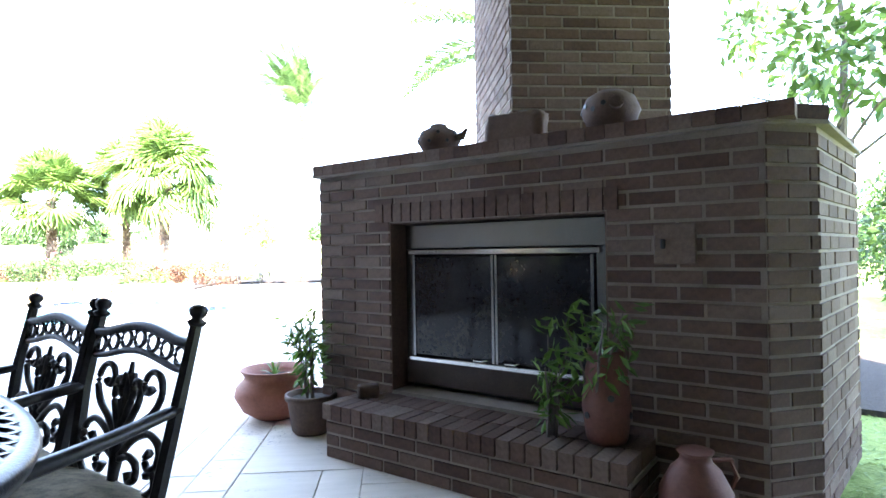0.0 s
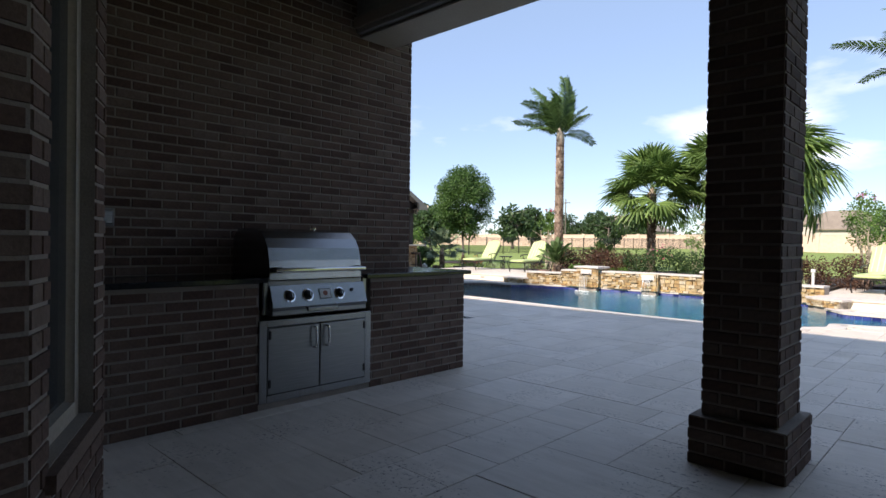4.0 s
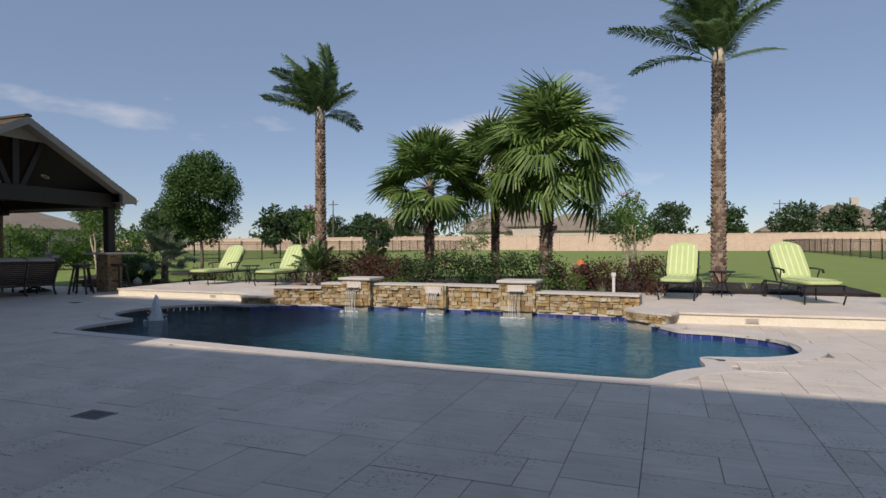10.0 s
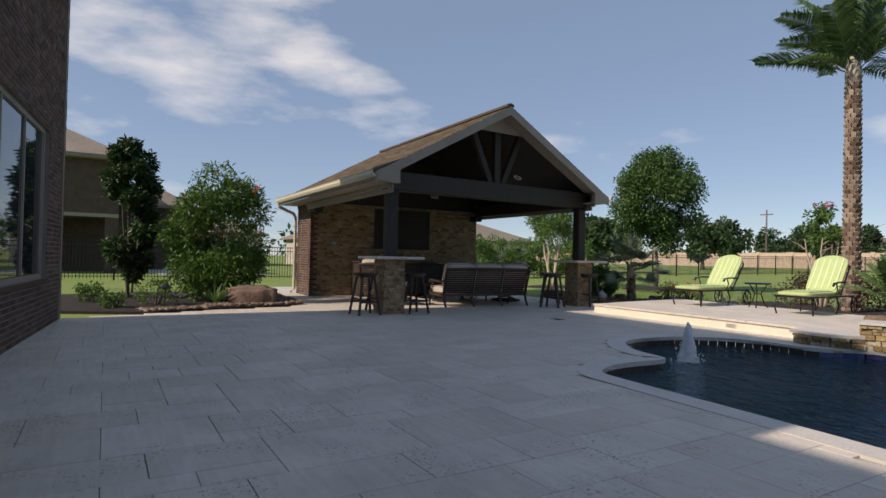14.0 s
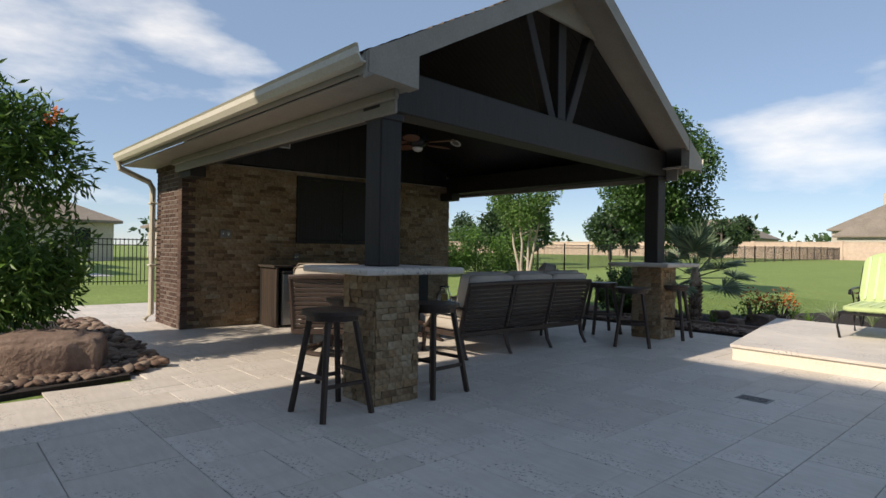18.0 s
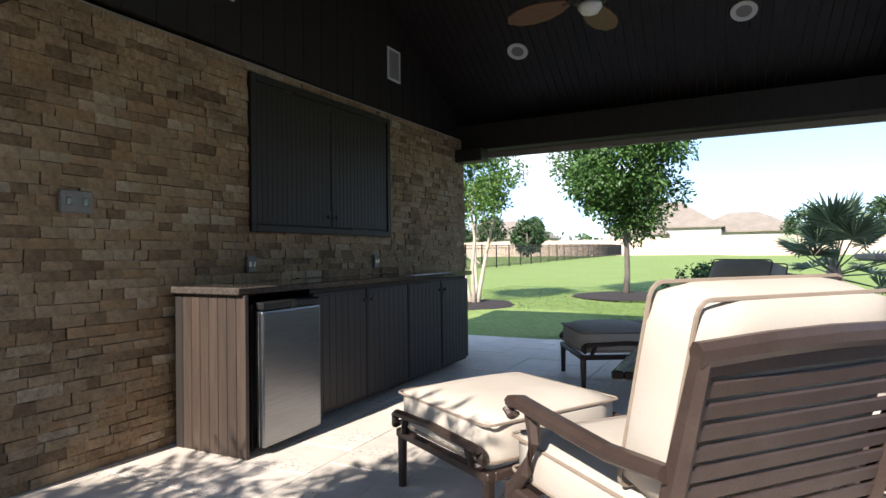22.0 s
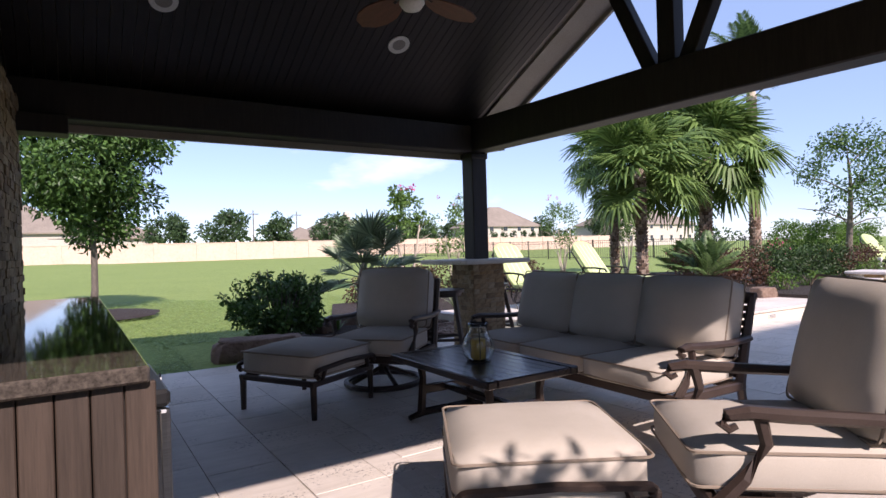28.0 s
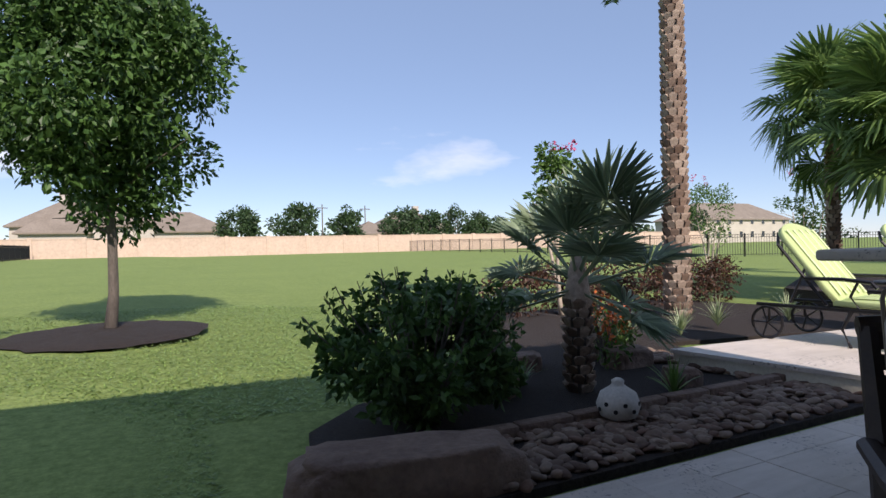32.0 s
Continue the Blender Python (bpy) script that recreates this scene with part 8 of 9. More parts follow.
def boulder(x, y, z, sx, sy, sz, label, seed, rz=0, material=M_BOULDER, group="boulders"):
    bm = bmesh.new()
    bmesh.ops.create_icosphere(bm, subdivisions=4, radius=1)
    for v in bm.verts:
        q = v.co.copy()
        for k in range(3):
            q[k] = math.copysign(abs(q[k]) ** 0.40, q[k])
        d = 1 + 0.16 * noise.noise(v.co * 1.6 + Vector((seed, 0, 0))) + 0.06 * noise.noise(v.co * 5 + Vector((0, seed, 0)))
        v.co = Vector((q.x * sx, q.y * sy, q.z * sz)) * d * 0.85
    ob = part("boulder", bm, material, smooth=True)
    ob.matrix_basis = pose(x, y, z, 0, 0, rz)
    return tagged(ob, label, "boulder", group)


boulder(-21.95, 8.2, 0.17, 0.58, 0.36, 0.26, "large brown sandstone boulder among river rocks", 1, 70)
boulder(-21.95, 16.74, 0.09, 0.60, 0.22, 0.19, "long reddish-brown flat boulder beside the bush", 2, -12)
for i, (x, y, s) in enumerate(((-19.15, 18.25, 0.24), (-19.2, 18.75, 0.2), (-19.3, 17.5, 0.16), (-20.7, 18.0, 0.2), (-13.3, 15.4, 0.22), (-5.3, 17.6, 0.3), (-20.0, 18.6, 0.18), (-22.9, 8.5, 0.2))):
    boulder(x, y, 0.08 if y < 15 or x < -14 else 0.25, s, s * 0.8, s * 0.6, "rough pale garden rock in the bed", 10 + i, i * 40)
# low stone kerb of the rock bed
for i in range(8):
    x0 = -21.3 + 0.40 * i
    kb = box("kerb_stone", -0.195, -0.05, -0.02, 0.195, 0.05, 0.075, M_BOULDER, bev=0.02, seg=2)
    kb.matrix_basis = pose(x0, 17.12, 0.03, 0, 0, (i * 37 % 7) - 3)
    tagged(kb, "weathered edging stone round the mulch bed", "edging stone", "edging stones")
# lawn blades near the deck
rg = random.Random(77)
vs, fs = [], []
for i in range(100000):
    if i < 84000:
        x, y = rg.uniform(-27.5, -17.5), 16.5 + 9.5 * rg.random() ** 1.6
        if -22.7 < x and y < 18.4 or (x + 23.52) ** 2 + (y - 22.65) ** 2 < 1.6 or (x + 26.2) ** 2 + (y - 20.1) ** 2 < 1.0:
            continue
    elif i < 92000:
        x, y = rg.uniform(1.62, 4.5), rg.uniform(0.5, 7.0)
    else:
        x, y = rg.uniform(-29.5, -26.3), rg.uniform(5.0, 16.0)
        if y > 9.1 and x > -29:
            continue
    h, a = rg.uniform(0.018, 0.036), rg.uniform(0, 6.28)
    c, s = math.cos(a) * 0.009, math.sin(a) * 0.009
    z = rise(x, y)
    o = len(vs)
    vs += [(x - c, y - s, z), (x + c, y + s, z), (x + s * 4.5, y - c * 4.5, z + h * 0.45)]
    fs.append((o, o + 1, o + 2))
tagged(raw("grass", vs, fs, M_GRASSBLADE), "mown grass blades at the lawn edge", "grass", kind="stuff")

# ==== fences, far wall, neighbours, far trees ====
def fence(name, pts, label, h=1.45, gap=0.115, post=2.4):
    """Black iron fence: posts and rails as parts, pickets joined."""
    ob = thing(name, Matrix(), label, "fence", kind="structure")
    pv, pf = [], []
    for (xa, ya), (xb, yb) in zip(pts, pts[1:]):
        L = math.hypot(xb - xa, yb - ya)
        n = max(1, round(L / post))
        t = Vector((xb - xa, yb - ya)) / L
        ang = math.degrees(math.atan2(t.y, t.x))
        for i in range(n + 1):
            x, y = xa + (xb - xa) * i / n, ya + (yb - ya) * i / n
            z = rise(x, y)
            box("post", x - 0.032, y - 0.032, z - 0.05, x + 0.032, y + 0.032, z + h + 0.06, M_BLACKM, ob, bev=0)
            if i < n:
                x2, y2 = xa + (xb - xa) * (i + 1) / n, ya + (yb - ya) * (i + 1) / n
                for q in (0.15, h - 0.2, h - 0.03):
                    part("rail", sweep([(x, y, z + q), (x2, y2, rise(x2, y2) + q)], 0.02, 4), M_BLACKM, ob)
        k = int(L / gap)
        for i in range(k):
            x, y = xa + t.x * gap * (i + 0.5), ya + t.y * gap * (i + 0.5)
            z = rise(x, y)
            o = len(pv)
            r = 0.011
            pv += [(x - r, y - r, z + 0.06), (x + r, y - r, z + 0.06), (x, y + r, z + 0.06), (x - r, y - r, z + h), (x + r, y - r, z + h), (x, y + r, z + h)]
            pf += [(o, o + 1, o + 4, o + 3), (o + 1, o + 2, o + 5, o + 4), (o + 2, o, o + 3, o + 5)]
    p = raw("pickets", pv, pf, M_BLACKM, ob)
    p["kind"] = "stuff"
    return ob


fence("fence_west", [(-34.8, -6.0), (-34.8, 34.0), (-34.8, 62.0), (-34.8, 88.5)], "black iron picket fence along the west side of the lawn")
fence("fence_east", [(9.0, 88.5), (9.0, 40.0), (24.0, 30.0)], "black iron picket fence along the east side of the lawn", gap=0.16)

fwl = thing("far_wall", Matrix(), "long beige masonry subdivision wall with pilasters behind the lawn", "wall", kind="structure")
zb = rise(0, 90)
for i in range(40):
    x0 = -130 + 5.0 * i
    box("panel", x0 + 0.22, 89.9, zb - 0.4, x0 + 4.78, 90.1, zb + 2.25, M_WALLFAR, fwl, bev=0)
    box("cap", x0 + 0.22, 89.85, zb + 2.25, x0 + 4.78, 90.15, zb + 2.36, M_WALLFAR, fwl, bev=0)
    box("pilaster", x0 - 0.22, 89.78, zb - 0.4, x0 + 0.22, 90.22, zb + 2.45, M_WALLFAR, fwl, bev=0.02)

M_STUCCO = two_tone("pale_house_wall", (0.46, 0.42, 0.36), (0.56, 0.51, 0.44), 0.4, 0.9, grain=6, bump=0.1)
M_TANBRICK = two_tone("tan_house_brick", (0.065, 0.044, 0.034), (0.12, 0.083, 0.065), 3.0, 0.9, grain=14, bump=0.3)
M_ROOFFAR = two_tone("weathered_roof", (0.20, 0.165, 0.13), (0.28, 0.235, 0.19), 0.6, 0.95, grain=5, bump=0.2)


def hip(bm, x0, y0, x1, y1, z, h, over=0.5):
    x0, y0, x1, y1 = x0 - over, y0 - over, x1 + over, y1 + over
    w = min(x1 - x0, y1 - y0) / 2
    if x1 - x0 >= y1 - y0:
        r = [(x0 + w, (y0 + y1) / 2), (x1 - w, (y0 + y1) / 2)]
    else:
        r = [((x0 + x1) / 2, y0 + w), ((x0 + x1) / 2, y1 - w)]
    b = [bm.verts.new((x, y, z)) for x, y in ((x0, y0), (x1, y0), (x1, y1), (x0, y1))]
    u = [bm.verts.new((x, y, z - 0.2)) for x, y in ((x0, y0), (x1, y0), (x1, y1), (x0, y1))]
    t = [bm.verts.new((*p, z + h)) for p in r]
    if x1 - x0 >= y1 - y0:
        for f in ((b[0], b[1], t[1], t[0]), (b[1], b[2], t[1]), (b[2], b[3], t[0], t[1]), (b[3], b[0], t[0])):
            bm.faces.new(f)
    else:
        for f in ((b[0], b[1], t[0]), (b[1], b[2], t[1], t[0]), (b[2], b[3], t[1]), (b[3], b[0], t[0], t[1])):
            bm.faces.new(f)
    for i in range(4):
        j = (i + 1) % 4
        bm.faces.new((u[i], u[j], b[j], b[i]))
    bm.faces.new(u[::-1])


def house(x, y, w, d, h, rh, label, wallm=M_STUCCO, wings=(), chimney=None, face=-1, z=0.0, rows=1, porch=0.0):
    """A far house: walls, hipped roof, windows facing south (face -1) or east (face 1)."""
    ob = thing("house", pose(x, y, z), label, "house", "neighbouring houses")
    if porch:        # the upper storey stands on piers over a deep porch on the east
        box("wall", -w / 2, -d / 2, porch, w / 2, d / 2, h, wallm, ob, bev=0)
        box("wall", -w / 2, -d / 2, -0.5, w / 2 - 3.0, d / 2, porch - 0.004, wallm, ob, bev=0)
        for u in (-d / 2, -0.3, d / 2 - 0.6):
            box("pier", w / 2 - 0.6, u, -0.5, w / 2, u + 0.6, porch - 0.004, wallm, ob, bev=0)
        box("porch_lintel", w / 2 - 0.02, -d / 2, porch, w / 2 + 0.04, d / 2, porch + 0.18, M_TRIM, ob, bev=0)
    else:
        box("wall", -w / 2, -d / 2, -0.5, w / 2, d / 2, h, wallm, ob, bev=0)
    bm = bmesh.new()
    hip(bm, -w / 2, -d / 2, w / 2, d / 2, h, rh)
    part("roof", bm, M_ROOFFAR, ob)
    for wx, wy, ww, wd, wh, wr in wings:
        box("wall", wx - ww / 2, wy - wd / 2, -0.5, wx + ww / 2, wy + wd / 2, wh, wallm, ob, bev=0)
        bm = bmesh.new()
        hip(bm, wx - ww / 2, wy - wd / 2, wx + ww / 2, wy + wd / 2, wh, wr)
        part("roof", bm, M_ROOFFAR, ob)
    if chimney:
        box("chimney", chimney[0] - 0.6, chimney[1] - 0.5, h, chimney[0] + 0.6, chimney[1] + 0.5, h + rh + 1.2, M_STUCCO, ob, bev=0)
    span = w if face < 0 else d
    n = max(2, int(span / 3.5))
    for r in range(rows):
        for i in range(n):
            u = -span / 2 + span * (i + 0.5) / n
            z0 = 0.9 + 2.9 * r
            if face < 0:
                wn_ = box("window", u - 0.6, -d / 2 - 0.05, z0, u + 0.6, -d / 2 + 0.02, z0 + 1.5, M_TRIM_W, ob, bev=0)
                box("pane", u - 0.5, -d / 2 - 0.07, z0 + 0.1, u + 0.5, -d / 2 - 0.052, z0 + 1.4, M_WINGLASS, wn_, bev=0)
            else:
                wn_ = box("window", w / 2 - 0.02, u - 0.6, z0, w / 2 + 0.05, u + 0.6, z0 + 1.5, M_TRIM_W, ob, bev=0)
                box("pane", w / 2 + 0.052, u - 0.5, z0 + 0.1, w / 2 + 0.07, u + 0.5, z0 + 1.4, M_WINGLASS, wn_, bev=0)
    return ob


zf = 0.7
house(-31, 108, 16, 12, 4.2, 4.2, "large tan house with grey-brown hipped roof and chimney behind the wall", M_STUCCO, ((11, 0, 14, 10, 3.4, 3.0), (-3, -7, 7, 5, 3.2, 2.4)), (-3.0, 2.0), -1, zf)
house(-62, 118, 18, 12, 3.4, 3.6, "low tan house with brown hipped roof behind the wall", M_STUCCO, (), None, -1, zf)
house(24, 125, 16, 12, 4.0, 3.8, "pale house with grey roof and chimney behind the wall", M_STUCCO, ((-9, -2, 8, 8, 3.2, 2.6),), (2, 0), -1, zf)
house(56, 112, 15, 12, 5.0, 4.5, "white gabled house with grey roof beyond the trees", M_STUCCO, (), None, -1, zf, 2)
house(95, 105, 30, 12, 5.0, 4.0, "pale house with brown hipped roof beyond the fence", M_STUCCO, (), None, -1, zf, 2)
house(-49, 1.0, 12, 10, 5.9, 3.0, "two-storey brown brick neighbour house with hipped roof and deep porch", M_TANBRICK, ((-4, 6.5, 6, 5, 4.1, 1.8),), None, 1, 0, 0, 2.8)
house(-66, 34, 16, 22, 3.0, 3.6, "low tan neighbour house with broad hipped roof beyond the fence", M_STUCCO, (), None, 1, 0)
house(-70, 12, 12, 12, 3.0, 3.0, "cream neighbour house with columns beyond the fence", M_STUCCO, (), None, 1, 0)
dv = slab_poly("driveway", [(-60, 4), (-41, 8), (-41, 13), (-60, 12)], -0.3, 0.0, M_CONCRETE)
tagged(dv, "pale concrete driveway beyond the fence", "driveway", kind="structure")

# far trees
rt = random.Random(99)
spots = [(-75, 100, 7), (-66, 104, 6), (-58, 100, 6.5), (-52, 104, 6.0), (-12, 100, 6.0), (-5, 97, 7.0), (4, 101, 6.0), (12, 99, 6.5), (19, 103, 6.0), (27, 108, 6.5), (34, 112, 6), (42, 118, 6), (50, 120, 6), (66, 108, 6.5), (78, 100, 7), (-48, 60, 5.0), (-52, 70, 5.5), (-45, 80, 4.5), (-43, 40, 4.0), (-56, 52, 5.0), (-95, 96, 8), (-110, 100, 8)]
for i, (x, y, h) in enumerate(spots):
    h *= 1.2
    r = h * rt.uniform(0.38, 0.52)
    tree("far_tree", x, y, rise(x, y), h, r, h * 0.56, "dark green broadleaf tree beyond the wall", 2400, 0.55, M_LEAF_FAR, 0.18, 300 + i, 1, M_BARK, 0.9, "far trees", 26)
for i in range(9):
    tree("far_cypress", 40 + 3.2 * i, 92 + i, 0.6, 4.5, 0.7, 2.4, "slim dark cypress beyond the fence", 300, 0.4, M_LEAF_FAR, 0.1, 340 + i, 1, M_BARK, 2.6, "far cypresses", 16)
ob = raw("far_woods", *grow(9000, clump_place([(rt.uniform(-320, 320), rt.uniform(190, 240), rt.uniform(1.5, 5.0), rt.uniform(4, 7)) for _ in range(150)]), 2.2, 0.6, 0.2, 5), M_LEAF_FAR)
tagged(ob, "distant belt of dark trees on the horizon", "woods", kind="stuff")
ob = raw("far_woods", *grow(5000, clump_place([(rt.uniform(-260, -180), rt.uniform(-120, 200), rt.uniform(1.5, 5.0), rt.uniform(4, 7)) for _ in range(90)]), 2.2, 0.6, 0.2, 6), M_LEAF_FAR)
tagged(ob, "distant belt of dark trees on the horizon", "woods", kind="stuff")
for i, (x, y) in enumerate(((-60, 92), (5, 120), (14, 122))):
    up = thing("utility_pole", pose(x, y, 0.5), "thin grey utility pole behind the wall", "utility pole", "utility poles")
    part("pole", sweep([(0, 0, 0), (0, 0, 9)], [0.14, 0.09], 6), M_BARK, up)
    box("crossarm", -1.0, -0.06, 8.2, 1.0, 0.06, 8.35, M_BARK, up)

# ==== porch furniture and pots ====
TX, TY, TRZ = -1.79, 0.785, 138.5
dt = thing("dining_table", pose(TX, TY, 0, 0, 0, TRZ), "oval dark cast-aluminium dining table with lattice top", "dining table")
TA, TB, TH = 1.0, 0.52, 0.735


def oval(f, n=56, sq=2.6):
    out = []
    for i in range(n):
        a = 2 * math.pi * i / n
        c, s = math.cos(a), math.sin(a)
        out.append((TA * f * math.copysign(abs(c) ** (2 / sq), c), TB * f * math.copysign(abs(s) ** (2 / sq), s)))
    return out


bm = bmesh.new()
n_ = 56
rings = []
for f, z in ((0.93, TH - 0.004), (0.955, TH), (0.99, TH - 0.002), (1.0, TH - 0.016), (0.985, TH - 0.04), (0.93, TH - 0.03)):
    rings.append([bm.verts.new((x, y, z)) for x, y in oval(f)])
for a, b in zip(rings, rings[1:] + rings[:1]):
    for i in range(n_):
        bm.faces.new((a[i], a[(i + 1) % n_], b[(i + 1) % n_], b[i]))
part("rim", bm, M_IRON, dt, smooth=True)


def lattice():
    """The pierced leaf lattice: wavy ribs that touch and part again, scroll rings and radial leaves inside the rim."""
    bm = bmesh.new()
    zt = TH - 0.007
    for f in (0.60, 0.64, 0.80, 0.84):
        sweep([(x, y, zt) for x, y in oval(f, 44)], 0.006, 4, 1.3, bm, True)
    for k in range(56):
        a = 2 * math.pi * k / 56
        for r0, r1 in ((0.64, 0.80), (0.84, 0.945)):
            for s in (-1, 1):
                pts = []
                for j in range(5):
                    r = r0 + (r1 - r0) * j / 4
                    aa = a + s * 0.05 * math.sin(j / 4 * math.pi)
                    c, sn = math.cos(aa), math.sin(aa)
                    pts.append((TA * r * math.copysign(abs(c) ** (2 / 2.6), c), TB * r * math.copysign(abs(sn) ** (2 / 2.6), sn), zt))
                sweep(pts, 0.0078, 4, 1.4, bm)
    step = 0.036
    rows = int(TB * 0.6 / step)
    for row in range(-rows, rows + 1):
        y = row * step
        lim = TA * 0.60 * (max(0.0, 1 - abs(y / (TB * 0.62)) ** 2.6)) ** (1 / 2.6)
        n = max(6, int(lim * 2 / 0.0145))
        sweep([(-lim + 2 * lim * j / n, y + 0.0145 * math.sin((-lim + 2 * lim * j / n) * 58 + (row % 2) * math.pi), zt) for j in range(n + 1)], 0.0075, 4, 1.4, bm)
    return bm


part("lattice_top", lattice(), M_IRON, dt, "pierced leaf-pattern lattice")
for sx in (-1, 1):
    for sy in (-1, 1):
        part("leg", sweep([(sx * 0.62, sy * 0.30, TH - 0.03), (sx * 0.58, sy * 0.26, 0.5), (sx * 0.45, sy * 0.20, 0.25), (sx * 0.62, sy * 0.30, 0.0)], [0.035, 0.028, 0.025, 0.032], 8), M_IRON, dt, smooth=True)
    part("apron_scroll", sweep(arc(sx * 0.52, 0.55, 0.12, 90 + 90 * (sx < 0), -180 + 90 * (sx < 0), 12, 0, 0.4), 0.012, 5), M_IRON, dt)
part("stretcher", sweep([(-0.48, 0, 0.27), (0, 0, 0.30), (0.48, 0, 0.27)], 0.018, 6), M_IRON, dt)

c0 = dining_chair("dark cast-metal scroll-back dining chair with patterned cushion", "dining chairs")


def seat(x, y, rz):
    """A chair whose back's top is at x, y; its back looks along rz + 90 degrees."""
    a = radians(rz + 90)
    return pose(x - 0.335 * math.cos(a), y - 0.335 * math.sin(a), 0, 0, 0, rz)


c0.matrix_basis = seat(-1.433, 1.535, -41.5)
for x, y, rz in ((-1.02, 1.19, -39.5), (-2.63, 1.684, 46.0), (-2.537, 0.375, 155.5), (-2.075, -0.13, 138.5), (-0.93, -0.11, -129.0)):
    copy_thing(c0, seat(x, y, rz))

ln = thing("table_lantern", pose(-1.79, 0.785, TH), "black metal lantern with glass sides and an ivory candle", "lantern")
box("base", -0.085, -0.085, 0, 0.085, 0.085, 0.035, M_BLACKM, ln)
for sx in (-1, 1):
    for sy in (-1, 1):
        box("corner_post", sx * 0.072 - 0.007, sy * 0.072 - 0.007, 0.035, sx * 0.072 + 0.007, sy * 0.072 + 0.007, 0.27, M_BLACKM, ln, bev=0.001)
bm = bmesh.new()
rg4 = []
for q, z in ((0.10, 0.27), (0.105, 0.285), (0.06, 0.335), (0.038, 0.36), (0.038, 0.375), (0.015, 0.385)):
    rg4.append([bm.verts.new((sx * q, sy * q, z)) for sx, sy in ((-1, -1), (1, -1), (1, 1), (-1, 1))])
for a, b in zip(rg4, rg4[1:]):
    for i in range(4):
        bm.faces.new((a[i], a[(i + 1) % 4], b[(i + 1) % 4], b[i]))
bm.faces.new(rg4[0][::-1]), bm.faces.new(rg4[-1])
part("roof", bm, M_BLACKM, ln)
part("ring", sweep([(0.022 * math.cos(a), 0, 0.405 + 0.022 * math.sin(a)) for a in (2 * math.pi * i / 12 for i in range(12))], 0.004, 5, closed=True), M_BLACKM, ln)
part("candle", revolve([(0.038, 0.036), (0.038, 0.15), (0.03, 0.153)], 18), M_CANDLE, ln)
for sx, sy, ax in ((0, -1, 0), (0, 1, 0), (-1, 0, 1), (1, 0, 1)):
    x, y = sx * 0.072, sy * 0.072
    g = box("pane", x - (0.063 if ax == 0 else 0.001), y - (0.063 if ax else 0.001), 0.037, x + (0.063 if ax == 0 else 0.001), y + (0.063 if ax else 0.001), 0.268, M_GLASS, ln, bev=0)
    g.visible_shadow = False

# pots by the fireplace
def pot(name, x, y, z, prof, material, label, cat="flower pot"):
    ob = thing(name, pose(x, y, z), label, cat)
    part("pot", revolve(prof, 26), material, ob, smooth=True)
    return ob


bowl = pot("clay_bowl", -1.12, 3.42, 0, [(0.12, 0), (0.21, 0.06), (0.26, 0.15), (0.25, 0.21), (0.20, 0.26), (0.195, 0.28), (0.225, 0.32), (0.215, 0.325), (0.18, 0.28), (0.17, 0.26)], M_TERRA, "wide terracotta bowl planter with a sparse yellowing plant")
part("soil", revolve([(0.0001, 0.255), (0.178, 0.262)], 20), M_SOIL, bowl)
bp = blades("bowl_plant", -1.12, 3.42, 0.26, 22, 0.16, 0.018, "small yellow-green sprouts in the clay bowl", M_BLADE, 401)
dk = pot("dark_pot", -0.83, 3.05, 0, [(0.10, 0), (0.115, 0.02), (0.14, 0.20), (0.155, 0.205), (0.155, 0.235), (0.14, 0.235), (0.13, 0.2)], M_TERRA_D, "dark brown plastic pot with a leafy bamboo-like plant")
part("soil", revolve([(0.0001, 0.2), (0.135, 0.205)], 20), M_SOIL, dk)


def leafy_plant(x, y, z, h, r, n, seed, label):
    rnd = random.Random(seed)
    ob = thing("pot_plant", pose(x, y, z), label, "plant")
    st = bmesh.new()
    tips = []
    for i in range(7):
        a = rnd.uniform(0, 6.28)
        q = (r * 0.6 * rnd.random() * math.cos(a), r * 0.6 * rnd.random() * math.sin(a), h * rnd.uniform(0.6, 1.0))
        sweep([(0.02 * math.cos(a), 0.02 * math.sin(a), -0.02), (q[0] * 0.5, q[1] * 0.5, q[2] * 0.55), q], [0.007, 0.005, 0.003], 5, bm=st)
        for f in (0.35, 0.5, 0.65, 0.8, 0.95):
            tips.append((q[0] * f, q[1] * f, q[2] * f, r * 0.32))
    part("stem_clump", st, M_BARK, ob)
    leaf_part("foliage", n, clump_place(tips), 0.075, M_SHRUB, ob, 0.3, seed)
    return ob


leafy_plant(-0.83, 3.05, 0.21, 0.55, 0.24, 260, 402, "leafy bamboo-like plant in the dark pot")


def on_hearth(s, d):
    return along(A, Bc, s, d)


x, y = on_hearth(1.88, 0.16)
tp = pot("clay_planter", x, y, 0.287, [(0.075, 0), (0.085, 0.02), (0.10, 0.15), (0.085, 0.30), (0.07, 0.36), (0.078, 0.38), (0.07, 0.38), (0.06, 0.34)], M_JUG, "tall red clay planter with cut-outs on the hearth")
part("soil", revolve([(0.0001, 0.33), (0.068, 0.34)], 16), M_SOIL, tp)
for i in range(6):
    a = radians(60 * i + 200)
    part("cutout", revolve([(0.014, 0.0), (0.014, 0.004)], 10), M_BLACKM, tp).matrix_basis = Matrix.Translation((0.099 * math.cos(a), 0.099 * math.sin(a), 0.12 + 0.08 * (i % 2))) @ Matrix.Rotation(a, 4, "Z") @ Matrix.Rotation(radians(90), 4, "Y")
leafy_plant(x - 0.06, y - 0.03, 0.48, 0.34, 0.28, 170, 403, "trailing leafy plant in the red clay planter")
